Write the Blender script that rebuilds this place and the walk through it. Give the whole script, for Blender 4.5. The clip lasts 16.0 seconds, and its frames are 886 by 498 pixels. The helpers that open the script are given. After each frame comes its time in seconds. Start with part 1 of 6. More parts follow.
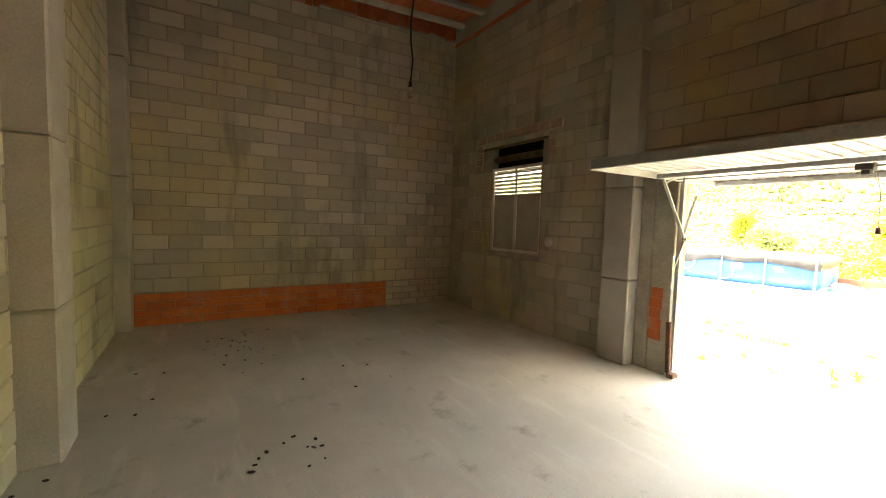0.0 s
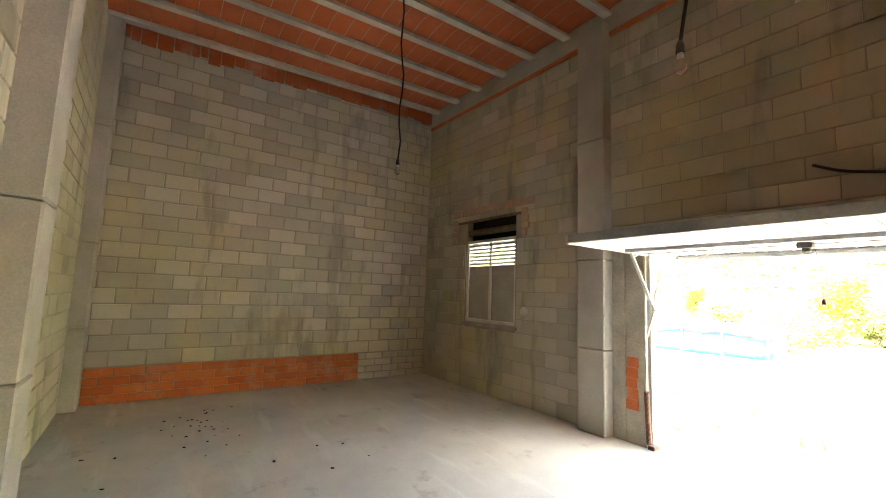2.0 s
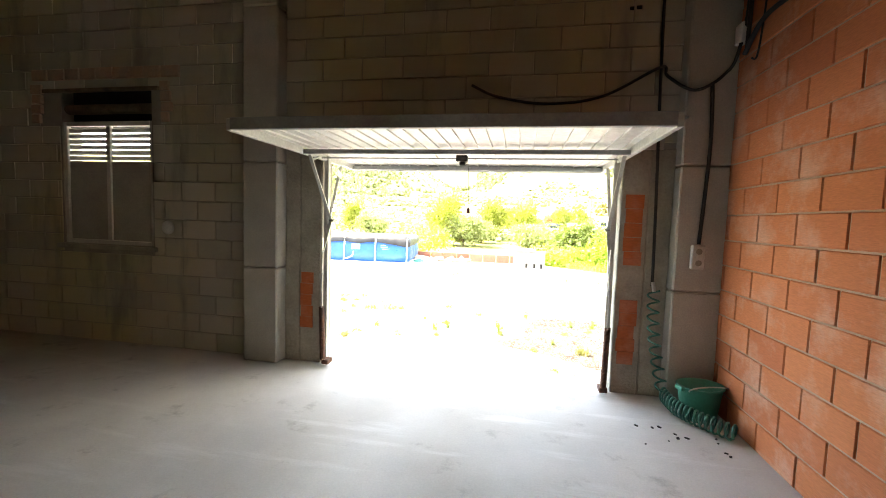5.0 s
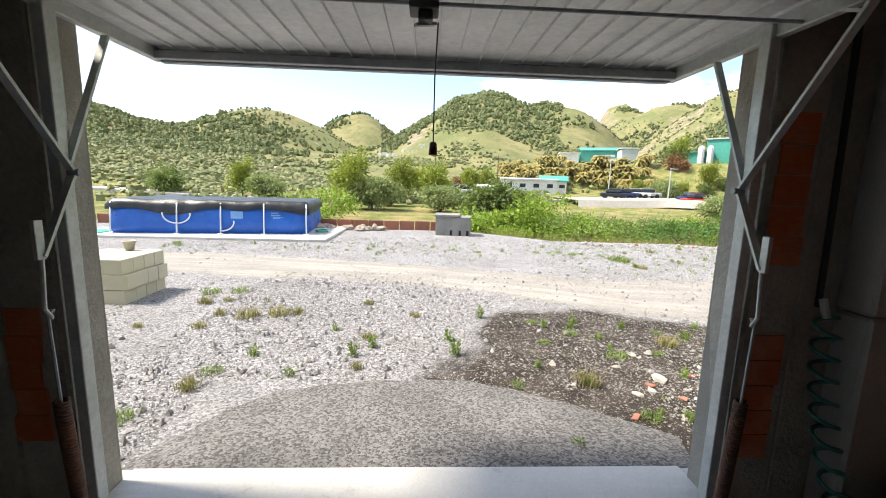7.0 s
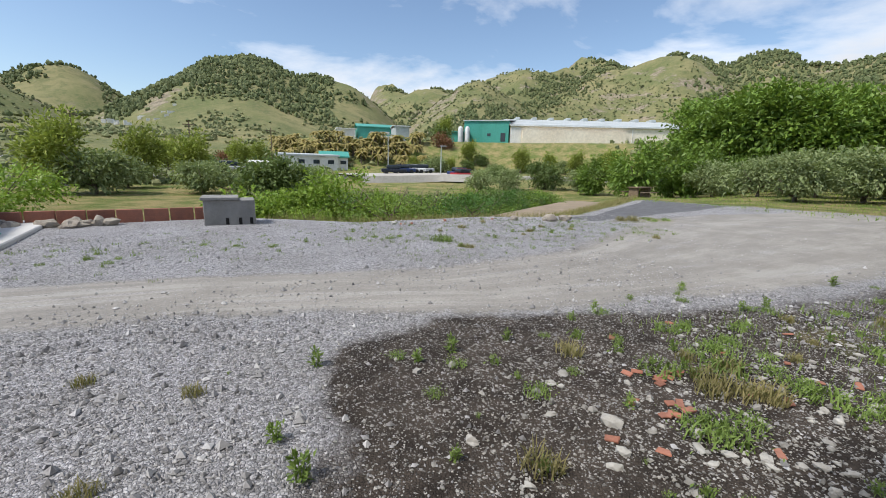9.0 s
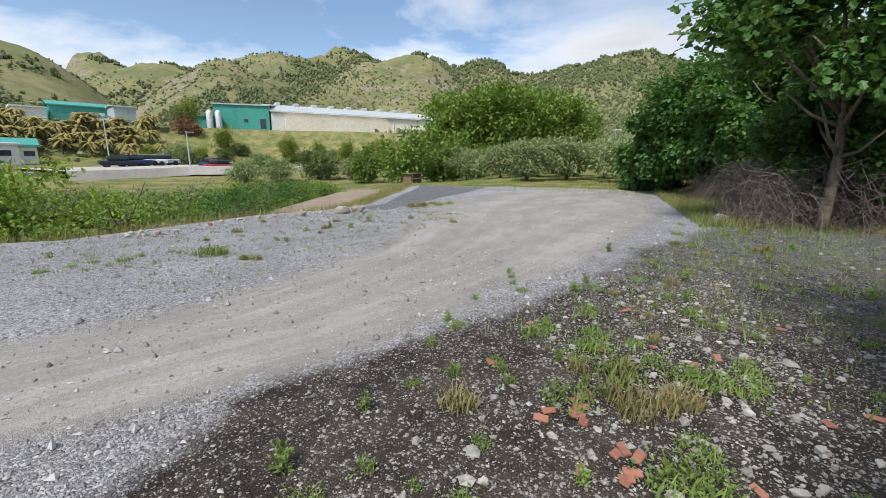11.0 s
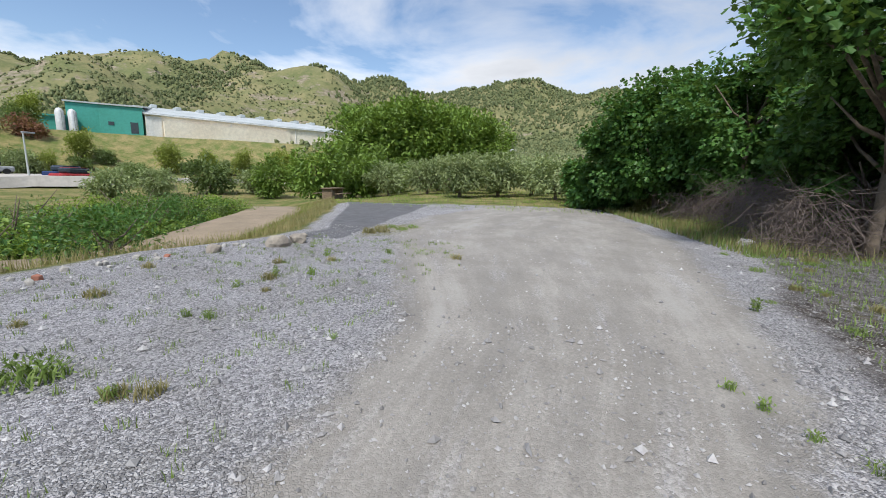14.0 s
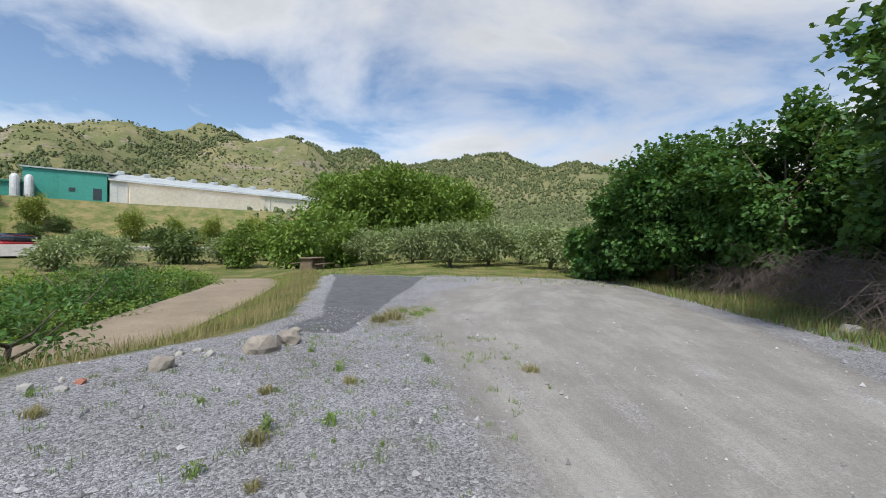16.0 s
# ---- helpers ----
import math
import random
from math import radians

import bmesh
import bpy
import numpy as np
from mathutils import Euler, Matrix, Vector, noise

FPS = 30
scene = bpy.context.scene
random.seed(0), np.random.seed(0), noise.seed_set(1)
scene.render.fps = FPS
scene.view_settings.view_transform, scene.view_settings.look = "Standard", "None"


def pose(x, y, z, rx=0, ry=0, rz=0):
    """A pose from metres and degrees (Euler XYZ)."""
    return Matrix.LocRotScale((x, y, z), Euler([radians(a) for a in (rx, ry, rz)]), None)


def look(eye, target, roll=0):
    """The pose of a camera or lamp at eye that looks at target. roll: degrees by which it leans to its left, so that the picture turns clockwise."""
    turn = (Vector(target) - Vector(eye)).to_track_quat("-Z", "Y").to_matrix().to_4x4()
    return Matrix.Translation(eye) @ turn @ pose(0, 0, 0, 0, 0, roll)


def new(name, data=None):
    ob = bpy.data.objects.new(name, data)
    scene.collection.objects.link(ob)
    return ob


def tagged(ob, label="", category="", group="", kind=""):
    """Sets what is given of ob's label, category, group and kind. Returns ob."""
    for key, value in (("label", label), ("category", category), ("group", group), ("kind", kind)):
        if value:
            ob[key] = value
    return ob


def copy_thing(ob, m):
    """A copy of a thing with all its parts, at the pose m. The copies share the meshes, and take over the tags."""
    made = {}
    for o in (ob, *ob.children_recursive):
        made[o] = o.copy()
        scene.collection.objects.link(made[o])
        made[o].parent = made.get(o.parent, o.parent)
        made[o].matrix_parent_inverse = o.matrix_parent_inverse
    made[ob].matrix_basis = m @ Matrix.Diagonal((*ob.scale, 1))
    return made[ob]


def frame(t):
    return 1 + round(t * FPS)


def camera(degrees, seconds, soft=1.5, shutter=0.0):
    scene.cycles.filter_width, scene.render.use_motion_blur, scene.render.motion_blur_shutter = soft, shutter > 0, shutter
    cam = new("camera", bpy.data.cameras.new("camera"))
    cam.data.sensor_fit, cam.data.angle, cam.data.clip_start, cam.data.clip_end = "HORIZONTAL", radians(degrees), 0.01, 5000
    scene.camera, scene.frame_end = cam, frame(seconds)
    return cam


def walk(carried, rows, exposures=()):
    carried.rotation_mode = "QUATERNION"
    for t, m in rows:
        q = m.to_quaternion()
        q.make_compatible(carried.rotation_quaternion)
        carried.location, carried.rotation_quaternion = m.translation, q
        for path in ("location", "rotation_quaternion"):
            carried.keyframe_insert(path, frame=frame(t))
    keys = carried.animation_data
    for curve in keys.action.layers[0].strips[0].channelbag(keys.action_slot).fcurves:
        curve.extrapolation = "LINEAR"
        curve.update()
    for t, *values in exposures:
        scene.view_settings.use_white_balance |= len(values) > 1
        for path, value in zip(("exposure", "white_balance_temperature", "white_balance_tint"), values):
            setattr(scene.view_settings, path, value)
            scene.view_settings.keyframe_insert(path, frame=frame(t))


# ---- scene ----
PATH = [
    (0, (1.044, -4.309, 1.599), (-0.671, -3.289, 1.461), 1.7),
    (0.5, (1.111, -4.337, 1.618), (-0.642, -3.375, 1.657), 2.0),
    (1, (1.12, -4.484, 1.61), (-0.626, -3.52, 1.767), 2.1),
    (1.5, (1.117, -4.578, 1.594), (-0.588, -3.554, 1.798), 2.1),
    (2, (1.019, -4.515, 1.579), (-0.604, -3.367, 1.792), 2.1),
    (2.5, (0.918, -4.409, 1.578), (-0.553, -3.069, 1.779), 2.1),
    (3, (0.753, -4.451, 1.571), (-0.477, -2.882, 1.737), 1.8),
    (3.5, (0.686, -4.489, 1.563), (-0.258, -2.729, 1.667), 1.8),
    (4, (0.696, -4.489, 1.544), (0.007, -2.612, 1.567), 1.6),
    (4.2, (0.683, -4.435, 1.538), (0.079, -2.529, 1.526), 1.7),
    (6.3, (0.19, -2.453, 1.513), (0.094, -0.475, 1.238), 1.6),
    (6.5, (0.134, -2.208, 1.516), (0.087, -0.229, 1.232), 1.6),
    (7, (0.024, -1.663, 1.473), (0.119, 0.31, 1.163), 1.6),
    (7.5, (-0.131, -1.132, 1.462), (0.124, 0.821, 1.117), 1.7),
    (8, (-0.19, -0.637, 1.427), (0.268, 1.274, 1.055), 1.7),
    (8.5, (-0.181, -0.161, 1.389), (0.553, 1.659, 1.003), 1.6),
    (9, (-0.024, 0.218, 1.368), (1.034, 1.869, 0.976), 1.4),
    (9.5, (0.114, 0.571, 1.334), (1.465, 1.992, 0.941), 1.3),
    (10, (0.305, 0.861, 1.32), (1.872, 2.038, 0.925), 1.2),
    (10.2, (0.38, 0.939, 1.342), (2.002, 2.038, 0.937), 0.9),
    (12.3, (1.293, 2.652, 1.187), (3.112, 3.371, 0.77), 1.4),
    (12.5, (1.476, 2.844, 1.206), (3.301, 3.546, 0.788), 1.6),
    (13, (1.856, 3.35, 1.16), (3.712, 3.972, 0.746), 1.7),
    (13.5, (2.338, 3.806, 1.148), (4.224, 4.341, 0.751), 1.6),
    (14, (2.753, 4.226, 1.173), (4.672, 4.672, 0.829), 1.5),
    (14.5, (3.166, 4.634, 1.228), (5.114, 5.013, 0.983), 1.5),
    (15, (3.53, 5.048, 1.259), (5.495, 5.395, 1.125), 1.3),
    (15.5, (4.033, 5.43, 1.272), (6.004, 5.763, 1.213), 1.2),
    (16, (4.557, 5.768, 1.255), (6.529, 6.096, 1.235), 1.4),
]
cam = camera(94.4, 16.0, 0.95)
# seconds, stops, kelvin, tint
EXPOSURES = [
    (0, 4.7, 11400, 10), (0.6, 5.2, 10300, 10), (1.5, 5.7, 8600, 10), (3.2, 5.65, 8800, 10), (4.2, 4.95, 9200, 10), (5.4, 3.5, 7800, 10), (6.5, 2.05, 7400, 10),
    (7.0, 1.2, 7000, 10), (7.5, 0.55, 6700, 10), (8.0, 0.2, 6450, 10), (9.0, 0.1, 6350, 10), (13.5, 0.12, 6250, 10), (15.0, 0.0, 6250, 10), (16.0, -0.02, 6250, 10),
]
walk(cam, [(t, look(eye, target, roll)) for t, eye, target, roll in PATH], EXPOSURES)

# ---- light ----
SUN_AZ, SUN_EL = -86.0, 54.0  # degrees clockwise from +y, and above the horizon
world = bpy.data.worlds.new("sky")
scene.world = world
world.use_nodes = True
wt = world.node_tree
wt.nodes.clear()
w_out = wt.nodes.new("ShaderNodeOutputWorld")
w_bg = wt.nodes.new("ShaderNodeBackground")
w_bg.inputs["Strength"].default_value = 0.145
sky = wt.nodes.new("ShaderNodeTexSky")
sky.sky_type = "NISHITA"
sky.sun_disc = False
sky.sun_elevation = radians(SUN_EL)
sky.sun_rotation = radians(SUN_AZ)
sky.air_density, sky.dust_density, sky.ozone_density = 1.0, 0.6, 1.2
# clouds: noise laid on a flat layer above the valley, thicker towards the east
w_geo = wt.nodes.new("ShaderNodeTexCoord")
w_sep = wt.nodes.new("ShaderNodeSeparateXYZ")
wt.links.new(w_geo.outputs["Generated"], w_sep.inputs[0])


def wmath(op, a, b=None, c=None):
    n = wt.nodes.new("ShaderNodeMath")
    n.operation = op
    for i, v in enumerate((a, b, c)):
        if v is None:
            continue
        if isinstance(v, (int, float)):
            n.inputs[i].default_value = v
        else:
            wt.links.new(v, n.inputs[i])
    return n.outputs[0]


w_z = wmath("ADD", wmath("MAXIMUM", w_sep.outputs["Z"], 0.0), 0.16)
w_u = wmath("DIVIDE", w_sep.outputs["X"], w_z)
w_v = wmath("DIVIDE", w_sep.outputs["Y"], w_z)
w_vec = wt.nodes.new("ShaderNodeCombineXYZ")
wt.links.new(w_u, w_vec.inputs[0])
wt.links.new(w_v, w_vec.inputs[1])
w_vec.inputs[2].default_value = 3.7
w_n1 = wt.nodes.new("ShaderNodeTexNoise")
w_n1.inputs["Scale"].default_value = 0.85
w_n1.inputs["Detail"].default_value = 9.0
w_n1.inputs["Roughness"].default_value = 0.56
w_n1.inputs["Distortion"].default_value = 0.35
wt.links.new(w_vec.outputs[0], w_n1.inputs["Vector"])
w_n2 = wt.nodes.new("ShaderNodeTexNoise")
w_n2.inputs["Scale"].default_value = 0.3
w_n2.inputs["Detail"].default_value = 5.0
wt.links.new(w_vec.outputs[0], w_n2.inputs["Vector"])
w_east = wmath("MULTIPLY", w_sep.outputs["X"], 0.13)
w_south = wmath("MULTIPLY", w_sep.outputs["Y"], -0.045)
w_cov = wmath("ADD", wmath("ADD", w_n1.outputs["Fac"], w_east), w_south)
w_mask = wt.nodes.new("ShaderNodeMapRange")
w_mask.inputs["From Min"].default_value = 0.485
w_mask.inputs["From Max"].default_value = 0.66
wt.links.new(w_cov, w_mask.inputs["Value"])
w_shade = wt.nodes.new("ShaderNodeMapRange")
w_shade.inputs["From Min"].default_value = 0.42
w_shade.inputs["From Max"].default_value = 0.62
w_shade.inputs["To Min"].default_value = 8.6
w_shade.inputs["To Max"].default_value = 4.4
wt.links.new(wmath("ADD", wmath("MULTIPLY", w_n2.outputs["Fac"], 0.6), wmath("MULTIPLY", w_cov, 0.4)), w_shade.inputs["Value"])
w_cloud = wt.nodes.new("ShaderNodeVectorMath")
w_cloud.operation = "SCALE"
w_cloud.inputs[0].default_value = (0.97, 0.985, 1.02)
wt.links.new(w_shade.outputs[0], w_cloud.inputs["Scale"])
w_mix = wt.nodes.new("ShaderNodeMix")
w_mix.data_type = "RGBA"
wt.links.new(w_mask.outputs[0], w_mix.inputs["Factor"])
wt.links.new(sky.outputs[0], w_mix.inputs["A"])
wt.links.new(w_cloud.outputs[0], w_mix.inputs["B"])
wt.links.new(w_mix.outputs["Result"], w_bg.inputs["Color"])
wt.links.new(w_bg.outputs[0], w_out.inputs[0])

sun_lamp = bpy.data.lights.new("sun", "SUN")
sun_lamp.energy, sun_lamp.angle, sun_lamp.color = 4.0, radians(11), (1.0, 0.95, 0.86)
sun_ob = new("sun", sun_lamp)
sa, se = radians(SUN_AZ), radians(SUN_EL)
sun_ob.matrix_world = look((40 * math.sin(sa) * math.cos(se), 40 * math.cos(sa) * math.cos(se), 40 * math.sin(se)), (0, 0, 0))


# ---- materials ----
class Nodes:
    """A small writer of node materials."""

    def __init__(self, name):
        self.m = bpy.data.materials.new(name)
        self.m.use_nodes = True
        self.t = self.m.node_tree
        self.t.nodes.clear()
        self.out = self.t.nodes.new("ShaderNodeOutputMaterial")
        self.pos = self.t.nodes.new("ShaderNodeNewGeometry").outputs["Position"]

    def put(self, socket, v):
        if v is None:
            return
        if isinstance(v, (int, float)):
            socket.default_value = v
        elif isinstance(v, tuple):
            socket.default_value = (*v, 1.0) if len(v) == 3 and len(socket.default_value) == 4 else v
        else:
            self.t.links.new(v, socket)

    def node(self, kind, out=0, **ins):
        n = self.t.nodes.new(kind)
        for k, v in ins.items():
            self.put(n.inputs[k.replace("_", " ")], v)
        return n.outputs[out]

    def noise(self, scale, detail=4.0, rough=0.55, vec=None, out=0):
        return self.node("ShaderNodeTexNoise", out, Vector=vec or self.pos, Scale=scale, Detail=detail, Roughness=rough)

    def cells(self, scale, vec=None, out="Color", feature="F1"):
        n = self.t.nodes.new("ShaderNodeTexVoronoi")
        n.feature = feature
        self.put(n.inputs["Vector"], vec or self.pos)
        self.put(n.inputs["Scale"], scale)
        return n.outputs[out]

    def math(self, op, a, b=None):
        n = self.t.nodes.new("ShaderNodeMath")
        n.operation = op
        self.put(n.inputs[0], a)
        self.put(n.inputs[1], b)
        return n.outputs[0]

    def ramp(self, v, lo, hi, a=0.0, b=1.0):
        return self.node("ShaderNodeMapRange", 0, Value=v, From_Min=lo, From_Max=hi, To_Min=a, To_Max=b)

    def mix(self, f, a, b, mode="MIX"):
        n = self.t.nodes.new("ShaderNodeMix")
        n.data_type, n.blend_type = "RGBA", mode
        for s, v in zip((n.inputs["Factor"], n.inputs["A"], n.inputs["B"]), (f, a, b)):
            self.put(s, v)
        return n.outputs["Result"]

    def scale(self, col, f):
        n = self.t.nodes.new("ShaderNodeVectorMath")
        n.operation = "SCALE"
        self.put(n.inputs[0], col)
        self.put(n.inputs["Scale"], f)
        return n.outputs[0]

    def stretch(self, x, y, z):
        n = self.t.nodes.new("ShaderNodeVectorMath")
        n.operation = "MULTIPLY"
        self.put(n.inputs[0], self.pos)
        n.inputs[1].default_value = (x, y, z)
        return n.outputs[0]

    def chance(self):
        return self.t.nodes.new("ShaderNodeObjectInfo").outputs["Random"]

    def island(self):
        return self.t.nodes.new("ShaderNodeNewGeometry").outputs["Random Per Island"]

    def attr(self, name):
        n = self.t.nodes.new("ShaderNodeAttribute")
        n.attribute_name = name
        return n.outputs["Fac"]

    def axis(self, which):
        n = self.t.nodes.new("ShaderNodeSeparateXYZ")
        self.put(n.inputs[0], self.pos)
        return n.outputs[which]

    def bump(self, h, strength=0.4, distance=0.01, normal=None):
        return self.node("ShaderNodeBump", 0, Height=h, Strength=strength, Distance=distance, Normal=normal)

    def done(self, color, rough=0.8, metal=0.0, normal=None, spec=0.5, **more):
        b = self.t.nodes.new("ShaderNodeBsdfPrincipled")
        self.put(b.inputs["Base Color"], color)
        self.put(b.inputs["Roughness"], rough)
        self.put(b.inputs["Metallic"], metal)
        self.put(b.inputs["Normal"], normal)
        self.put(b.inputs["Specular IOR Level"], spec)
        for k, v in more.items():
            self.put(b.inputs[k.replace("_", " ")], v)
        self.t.links.new(b.outputs[0], self.out.inputs[0])
        return self.m


def plain(name, col, col2=None, rough=0.7, metal=0.0, coarse=3.0, fine=60.0, bump=0.25, depth=0.004, vary=0.0, islands=False, spec=0.4):
    """A surface with broad blotches, fine grain and light relief."""
    g = Nodes(name)
    col2 = col2 or tuple(c * 0.72 for c in col)
    c = g.mix(g.ramp(g.noise(coarse, 5), 0.35, 0.68), col, col2)
    grain = g.noise(fine, 4, 0.65)
    c = g.scale(c, g.ramp(grain, 0.25, 0.75, 0.86, 1.14))
    if vary:
        c = g.scale(c, g.ramp(g.island() if islands else g.chance(), 0, 1, 1 - vary, 1 + vary))
    r = g.ramp(g.noise(coarse * 4, 3), 0.3, 0.7, max(0.05, rough - 0.08), min(1, rough + 0.08))
    return g.done(c, r, metal, g.bump(grain, bump, depth), spec)


def block_material(name, a, b, stain, vary=0.22):
    g = Nodes(name)
    c = g.mix(g.ramp(g.chance(), 0, 1), a, b)
    c = g.scale(c, g.ramp(g.chance(), 0.0, 1.0, 1 - vary, 1 + vary))
    c = g.scale(c, g.ramp(g.chance(), 0.78, 0.8, 1.0, 0.72))
    # faces of one block are unevenly weathered
    c = g.mix(g.ramp(g.noise(0.6, 6, 0.62), 0.44, 0.62, 0, 0.8), c, stain)
    drip = g.noise(1.6, 5, 0.6, g.stretch(1.5, 1.5, 0.35))
    c = g.mix(g.ramp(drip, 0.55, 0.68, 0, 0.65), c, tuple(v * 0.42 for v in a))
    white = g.noise(2.3, 7, 0.7)
    c = g.mix(g.ramp(white, 0.62, 0.74, 0, 0.5), c, (0.5, 0.48, 0.43))
    grain = g.noise(140, 5, 0.75)
    c = g.scale(c, g.ramp(grain, 0.25, 0.75, 0.82, 1.16))
    return g.done(c, 0.93, 0, g.bump(grain, 0.55, 0.006), 0.2)


M_BLOCK = block_material("grey_concrete_block", (0.56, 0.53, 0.47), (0.43, 0.41, 0.365), (0.52, 0.46, 0.28), 0.3)
# south wall's copy: door light put in as paler yellow; yard stack shares it
M_BLOCK_PALE_LIT = block_material("pale_lit_concrete_block", (0.58, 0.55, 0.44), (0.51, 0.485, 0.385), (0.56, 0.53, 0.34), 0.1)
M_MORTAR = plain("grey_mortar", (0.36, 0.335, 0.29), (0.27, 0.25, 0.215), 0.95, fine=90, bump=0.5)
M_MORTAR_BRICK = plain("dusty_brick_mortar", (0.47, 0.33, 0.25), (0.38, 0.25, 0.18), 0.95, fine=90, bump=0.5)
# mortar of the south wall, lightened in colour for the light from the door
M_MORTAR_LIT = plain("door_lit_mortar", (0.50, 0.47, 0.39), (0.42, 0.39, 0.32), 0.95, fine=90, bump=0.5)


def brick_material(name, a, b, dusty):
    g = Nodes(name)
    c = g.mix(g.ramp(g.chance(), 0, 1), a, b)
    dust = g.noise(2.2, 6, 0.65)
    c = g.mix(g.ramp(dust, 0.5, 0.72, 0, dusty), c, (0.62, 0.46, 0.385))
    streak = g.noise(30, 3, 0.5, g.stretch(1, 1, 7))
    c = g.scale(c, g.ramp(streak, 0.3, 0.7, 0.88, 1.1))
    return g.done(c, 0.85, 0, g.bump(streak, 0.35, 0.004), 0.3)


M_BRICK = brick_material("orange_hollow_brick", (0.56, 0.165, 0.06), (0.46, 0.12, 0.045), 0.35)
M_BRICK_WALL = brick_material("dusty_hollow_brick", (0.56, 0.20, 0.09), (0.47, 0.15, 0.07), 0.6)
M_CERAMIC = plain("red_ceiling_ceramic", (0.58, 0.17, 0.075), (0.47, 0.13, 0.06), 0.85, coarse=1.2, fine=45, bump=0.3)
M_CONCRETE = plain("bare_concrete", (0.48, 0.465, 0.425), (0.38, 0.37, 0.335), 0.9, coarse=1.6, fine=80, bump=0.3)
M_JOIST = plain("pale_concrete_joist", (0.62, 0.60, 0.56), (0.46, 0.45, 0.42), 0.9, coarse=2.5, fine=80)
M_RENDER = plain("rough_cement_render", (0.42, 0.39, 0.33), (0.30, 0.28, 0.235), 0.95, coarse=4.0, fine=40, bump=0.7, depth=0.012)


def floor_material():
    g = Nodes("dusty_concrete_floor")
    c = g.mix(g.ramp(g.noise(0.55, 6, 0.6), 0.36, 0.64), (0.66, 0.64, 0.605), (0.49, 0.48, 0.455))
    c = g.mix(g.ramp(g.noise(1.7, 7, 0.68), 0.55, 0.72, 0, 0.6), c, (0.5, 0.49, 0.465))
    c = g.mix(g.ramp(g.noise(2.6, 8, 0.7), 0.58, 0.70, 0, 0.6), c, (0.24, 0.23, 0.215))
    c = g.mix(g.ramp(g.noise(0.35, 3), 0.5, 0.7, 0, 0.35), c, (0.40, 0.36, 0.29))
    scuff = g.noise(1.0, 5, 0.6, g.stretch(0.8, 5.0, 1))
    c = g.mix(g.ramp(scuff, 0.56, 0.66, 0, 0.5), c, (0.70, 0.69, 0.66))
    grain = g.noise(70, 5, 0.75)
    c = g.scale(c, g.ramp(grain, 0.25, 0.75, 0.9, 1.1))
    return g.done(c, g.ramp(g.noise(1.3, 4), 0.3, 0.7, 0.5, 0.85), 0, g.bump(grain, 0.3, 0.004), 0.35)


M_FLOOR = floor_material()
M_ZINC = plain("galvanised_steel", (0.66, 0.67, 0.66), (0.54, 0.55, 0.55), 0.45, 0.15, coarse=2.5, fine=35, bump=0.06)
M_STEEL = plain("painted_grey_steel", (0.34, 0.36, 0.37), (0.27, 0.28, 0.29), 0.5, 0.2, coarse=6, fine=50, bump=0.1)
M_STEEL_PALE = plain("pale_galvanised_bar", (0.58, 0.60, 0.58), (0.46, 0.48, 0.46), 0.45, 0.3, coarse=6, fine=50, bump=0.1)
M_RUST = plain("rusty_spring_steel", (0.17, 0.075, 0.045), (0.09, 0.05, 0.04), 0.75, 0.3, coarse=12, fine=80)
M_BLACK = plain("black_cable_plastic", (0.018, 0.018, 0.019), (0.03, 0.03, 0.03), 0.5, bump=0.05)
M_WHITE_PLASTIC = plain("white_plastic", (0.72, 0.71, 0.68), (0.62, 0.6, 0.56), 0.45, bump=0.05)
M_GREEN_PLASTIC = plain("green_plastic", (0.05, 0.30, 0.22), (0.04, 0.24, 0.18), 0.4, bump=0.05)
M_HOSE = plain("dark_green_hose", (0.03, 0.16, 0.13), (0.05, 0.2, 0.16), 0.4, bump=0.05)
# near-black: shade of recesses put into colour, and the floor crumbs' own tone
M_DARK = plain("cavity_shade_and_crumb_black", (0.02, 0.018, 0.016), None, 0.95)
M_WOOD_OLD = plain("old_timber", (0.22, 0.16, 0.10), (0.12, 0.085, 0.055), 0.85, coarse=8, fine=60)
M_SHUTTER = plain("cream_shutter_board", (0.42, 0.40, 0.34), (0.35, 0.33, 0.28), 0.7, bump=0.08)
M_WHITE_PAINT = plain("white_painted_wood", (0.66, 0.65, 0.62), (0.55, 0.54, 0.5), 0.6, bump=0.1)
M_BELL = plain("maroon_plastic", (0.12, 0.02, 0.025), (0.09, 0.016, 0.02), 0.35, bump=0.03)


def glass_material():
    g = Nodes("clear_glass")
    return g.done((0.95, 0.96, 0.95), 0.02, 0, None, 0.5, Transmission_Weight=1.0, IOR=1.45)


M_GLASS = glass_material()


def shutter_slat_material():
    """Thin translucent roller slats that let daylight through."""
    g = Nodes("translucent_white_slat")
    d = g.node("ShaderNodeBsdfDiffuse", 0, Color=(0.75, 0.75, 0.72))
    tr = g.node("ShaderNodeBsdfTranslucent", 0, Color=(0.9, 0.9, 0.86))
    n = g.t.nodes.new("ShaderNodeMixShader")
    n.inputs[0].default_value = 0.13
    g.t.links.new(d, n.inputs[1])
    g.t.links.new(tr, n.inputs[2])
    g.t.links.new(n.outputs[0], g.out.inputs[0])
    return g.m


M_BRICK_OLD = plain("mortar_smeared_brick", (0.50, 0.34, 0.25), (0.40, 0.33, 0.27), 0.95, coarse=6, fine=50, bump=0.6, depth=0.01)
M_SLAT = shutter_slat_material()


